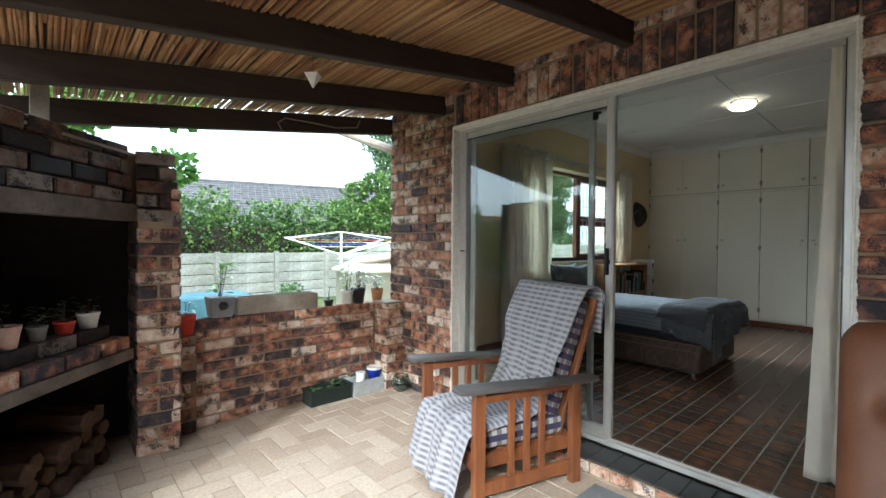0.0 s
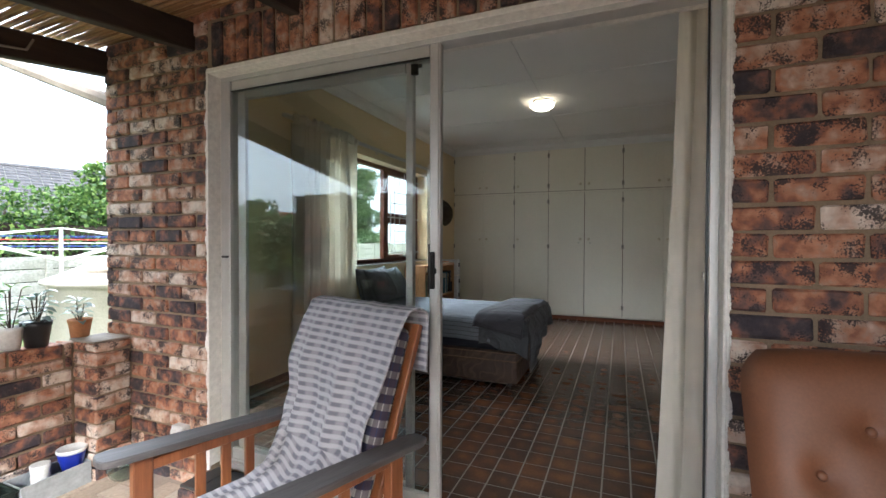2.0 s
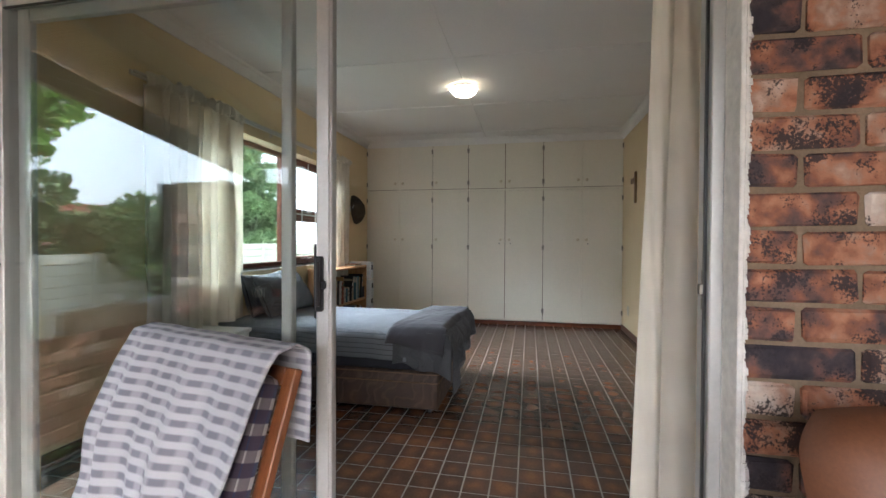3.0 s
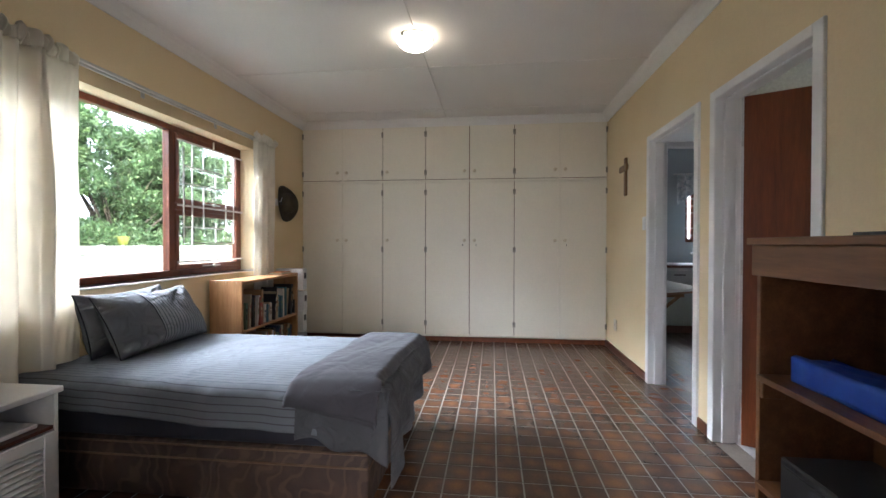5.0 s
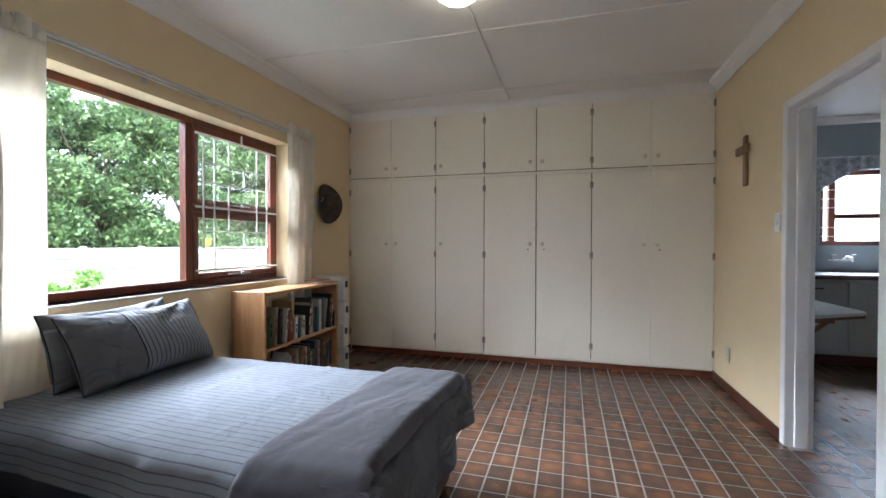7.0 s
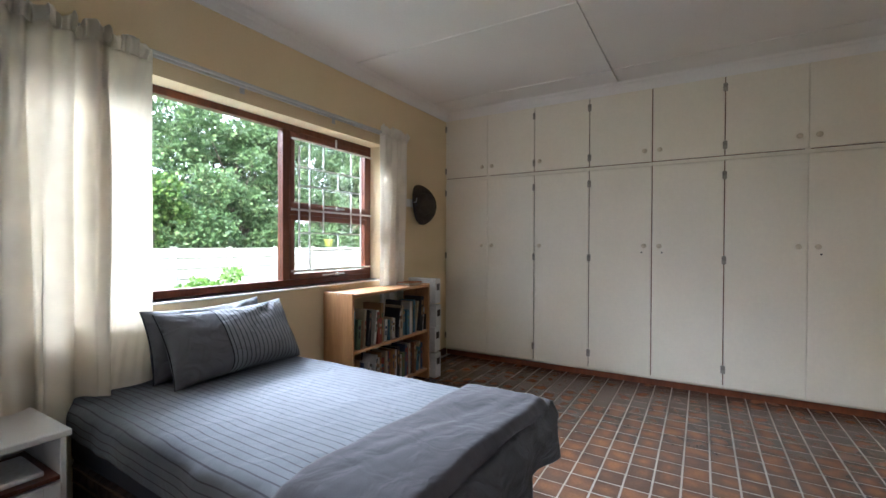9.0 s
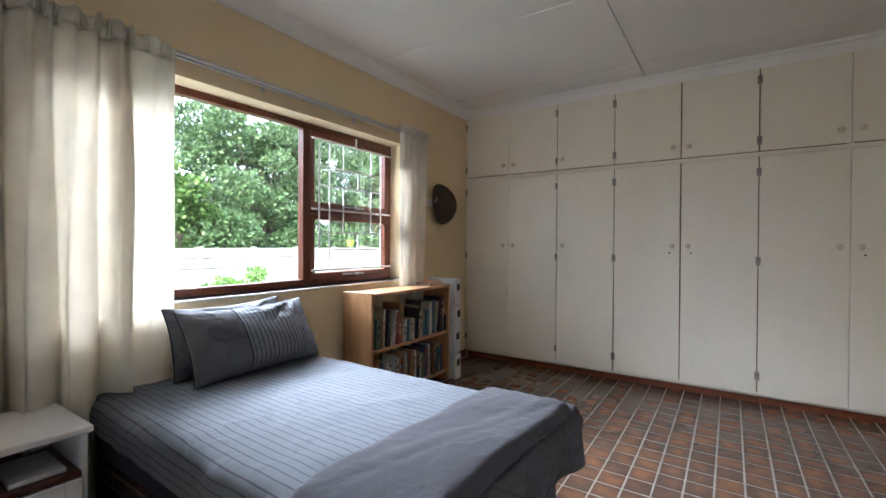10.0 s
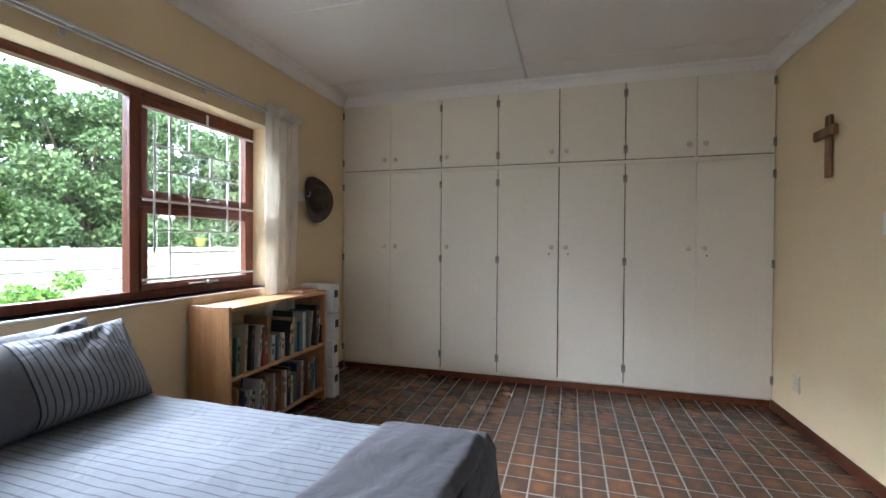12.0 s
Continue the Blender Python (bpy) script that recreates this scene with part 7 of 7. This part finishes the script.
def brick_face(parent, a, b, z0, z1, proud=0.0, first=0, depth=0.05, start=0.0, mat=None, gauge=1.0):
    """Stretcher bond on the face from a to b (plan points), seen from its right-hand side."""
    a, b = Vector(a), Vector(b)
    d = (b - a).normalized()
    L = (b - a).length
    ang = math.degrees(math.atan2(d.y, d.x))
    nrm = Vector((d.y, -d.x))
    z, row = z0, first
    bl, bh = BL * gauge, CH * gauge - JT
    while z + 0.03 < z1:
        h = min(bh, z1 - z)
        s = start - (bl + JT) / 2 * (row % 2)
        while s < L - 0.01:
            s0, s1 = max(s, 0.0), min(s + bl, L)
            if s1 - s0 > 0.025:
                c = a + d * ((s0 + s1) / 2) + nrm * (proud + rp.uniform(-0.003, 0.004) - depth / 2)
                m = piece_mesh("brick", round(s1 - s0, 2), depth, round(h, 3), mat or M_BRICK, 0.007, rp.randrange(3))
                lay("brick", parent, m, (c.x, c.y, z + h / 2 + rp.uniform(-0.0015, 0.0015)), ang + rp.uniform(-0.5, 0.5))
            s += bl + JT
        z += CH * gauge
        row += 1


# outer wall: beside the door, and the soldier course above it
brick_face(brick_wall, (XO, DY0 - 0.004), (XO, -0.42), F - 0.02, 2.42)
brick_face(brick_wall, (XO, 3.68), (XO, DY1 + 0.004), F - 0.02, 2.42, first=1, gauge=0.91)
rest = bmesh.new()
z, row = F - 0.02, 0
while z < 2.6:
    s = -0.43 - (0.117 if row % 2 else 0.0)
    while s > -2.3:
        block(rest, XO - 0.001, s - BL, z, XO + 0.05, s, z + BH)
        s -= BL + JT
    z += CH
    row += 1
z, row = 2.43, 0
while z < 2.7:
    s = -0.4
    while s < 3.5:
        block(rest, XO - 0.001, s, z, XO + 0.05, s + BL, z + BH)
        s += BL + JT
    z += CH
r_ob = part("far_bricks", rest, M_BRICK_R, brick_wall)
tagged(r_ob, kind="stuff")
y = DY0 + 0.006
while y < DY1 - 0.05:
    m = piece_mesh("brick", BH, 0.05, BL, M_BRICK, 0.005, rp.randrange(3))
    lay("brick", brick_wall, m, (XO + 0.025 + rp.uniform(-0.003, 0.002), y + BH / 2, DZ1 + 0.022 + BL / 2), 90, (0, rp.uniform(-0.8, 0.8)))
    y += BH + JT
# short bricks above the soldier course
y = DY0 - 0.1
while y < DY1:
    mm = piece_mesh("brick", BL, 0.05, BH, M_BRICK, 0.005, rp.randrange(3))
    lay("brick", brick_wall, mm, (XO + 0.025, y + BL / 2, DZ1 + 0.30), 90)
    y += BL + JT
# wall end return at the house corner
brick_face(brick_wall, (XO + 0.3, 3.68), (XO + 0.005, 3.68), F - 0.02, 2.42, first=0, depth=0.04)

# low wall, its two piers and its top course
brick_face(low, (0.705, LWY), (2.14, LWY), F, LWT - 0.085, start=-0.05, gauge=0.885)
x = 0.705
while x < 2.13:
    w = min(0.222, 2.14 - x)
    m = piece_mesh("brick", round(w, 2), 0.108, BH, M_BRICK, 0.006, rp.randrange(3))
    lay("brick", low, m, (x + w / 2, LWY + 0.053, LWT - BH / 2), rp.uniform(-0.5, 0.5), (rp.uniform(-1, 1), 0))
    x += w + JT
brick_face(low, (2.145, 3.462), (XO - 0.002, 3.462), F, LWT, depth=0.09, gauge=0.91)
brick_face(low, (2.145, LWY), (2.145, 3.466), F, LWT, depth=0.05, gauge=0.91)
brick_face(low, (0.565, 3.61), (0.70, 3.61), F, 0.50, depth=0.09)
brick_face(low, (2.3, LWY + 0.118), (0.6, LWY + 0.118), F, LWT - 0.085, depth=0.012)
solid("capping_slab", boxed(2.14, 3.46, LWT + 0.002, XO - 0.004, LWY + 0.03, LWT + 0.016, 0.003), M_CONCRETE, "thin cement capping on the wall pier", "capping", "structure")

# barbecue bricks: pillar front and side, hood courses stepping back
brick_face(br, (BB.x, BB.y), (BA.x, BA.y), 0.0, 1.385)
brick_face(br, (BA.x, BA.y), (0.575, 3.86), 0.0, 1.60, first=1)
brick_face(br, (BB.x - 0.0, 3.80), (BB.x, BB.y + 0.01), 0.0, 1.385, depth=0.03, first=1, mat=M_DARKBRICK)
z = 1.40
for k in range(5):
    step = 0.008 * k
    brick_face(br, (BB.x, BB.y + step), (BA.x - step, BA.y + step), z, z + BH, first=k, mat=M_DARKBRICK)
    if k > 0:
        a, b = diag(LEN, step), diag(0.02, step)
        brick_face(br, a, b, z + 0.015, z + 0.015 + BH, first=k, mat=M_DARKBRICK)
    z += CH
part("hood_top", prism([(0.54, 3.45), (0.355, 3.48), diag(LEN, 0.05), (-1.0, 2.45), (-1.0, 3.9), (0.54, 3.9)], 1.781, 1.795), M_CONCRETE, br, "rough cement top")

# brick step with dark tiles under the sliding door
y = DY0 - 0.02
while y < DY1 - 0.04:
    m = piece_mesh("step_brick", 0.108, 0.15, 0.062, M_BRICK, 0.006, rp.randrange(3))
    lay("step_brick", bpy.data.objects["door_sill"], m, (2.262, y + 0.054, F + 0.033), 90, (0, 0)).matrix_basis = pose(2.262, y + 0.054, F + 0.034, 0, 0, 90)
    y += 0.12
M_SILLTILE = pieces("dark_sill_tile", [(0.0, (0.02, 0.02, 0.022)), (1.0, (0.05, 0.047, 0.045))], 0.45, False, None, 40, 0.3, 8, 0.1)
y = DY0
while y < DY1 - 0.02:
    m = piece_mesh("sill_tile", 0.112, 0.20, 0.014, M_SILLTILE, 0.002)
    lay("sill_tile", bpy.data.objects["door_sill"], m, (2.295, y + 0.058, DZ0 - 0.019), 90).matrix_basis = pose(2.292, y + 0.058, DZ0 - 0.019, 0, 0, 90)
    y += 0.118

# veranda pavers in a herringbone of 220 x 110
veranda = bpy.data.objects["veranda_floor"]
pav_rest = bmesh.new()
PW = 0.115


def paver(x, y, along_x):
    lx, ly = (2 * PW, PW) if along_x else (PW, 2 * PW)
    cx, cy = x + lx / 2, y + ly / 2
    if cy > 3.72 or cx > 2.26 or cx < -3.0 or cy < -2.5:
        return
    if 0.75 < cx < 2.26 and 0.55 < cy < 3.72:
        m = piece_mesh("paver", 2 * PW - 0.007, PW - 0.007, 0.03, M_PAVER, 0.003, rp.randrange(3))
        lay("paver", veranda, m, (cx, cy, F - 0.015 + rp.uniform(-0.0015, 0.0015)), 0 if along_x else 90, (rp.uniform(-0.3, 0.3), rp.uniform(-0.3, 0.3)))
    else:
        block(pav_rest, x + 0.0035, y + 0.0035, F - 0.03, x + lx - 0.0035, y + ly - 0.0035, F + rp.uniform(-0.001, 0.001))


for r in range(-60, 90):
    for k in range(-60, 60):
        # herringbone cell: each row is shifted by one unit
        x = (r + 4 * k) * PW
        y = r * PW
        paver(x, y, True)
        paver(x + 3 * PW, y, False)
pr_ob = part("far_pavers", pav_rest, M_PAVER_R, veranda)
tagged(pr_ob, kind="stuff")

# bedroom and kitchen floor tiles
floor_ob, kfloor = bpy.data.objects["floor"], bpy.data.objects["kitchen_floor"]
HX, HY = TPX / 2 - 0.0042, TPY / 2 - 0.0042
tile_mesh = piece_mesh("tile", 2 * HX, 2 * HY, 0.012, M_TILE, 0.002)
rest = bmesh.new()
krest = bmesh.new()
for i in range(-19, 31):
    for j in range(-42, 20):
        cx, cy = TX0 + (i + 0.5) * TPX, TY0 + (j + 0.5) * TPY
        if cx < XI - 0.12 or cy > YL or (cx > XW + 0.03 and cy > YR):
            continue
        zt = -0.007 + rp.uniform(-0.0006, 0.0006)
        if cy < YR - 0.10:
            if cx > 5.27 and cy > -3.0:
                block(krest, cx - HX, cy - HY, -0.015, cx + HX, cy + HY, -0.001)
            continue
        if cy < YR and not (KD0 < cx < KD1):
            continue
        if 4.9 < cx < 7.3 and -0.1 < cy < 1.62:
            lay("tile", floor_ob, tile_mesh, (cx, cy, zt), rp.choice((0, 180)))
        elif not (4.1 < cx < 5.05 and 1.70 < cy < 3.3):
            block(rest, cx - HX, cy - HY, -0.015, cx + HX, cy + HY, -0.001)
for ob_name, bmx, par in (("far_tiles", rest, floor_ob), ("far_tiles", krest, kfloor)):
    o = part(ob_name, bmx, M_TILE_R, par)
    tagged(o, kind="stuff")
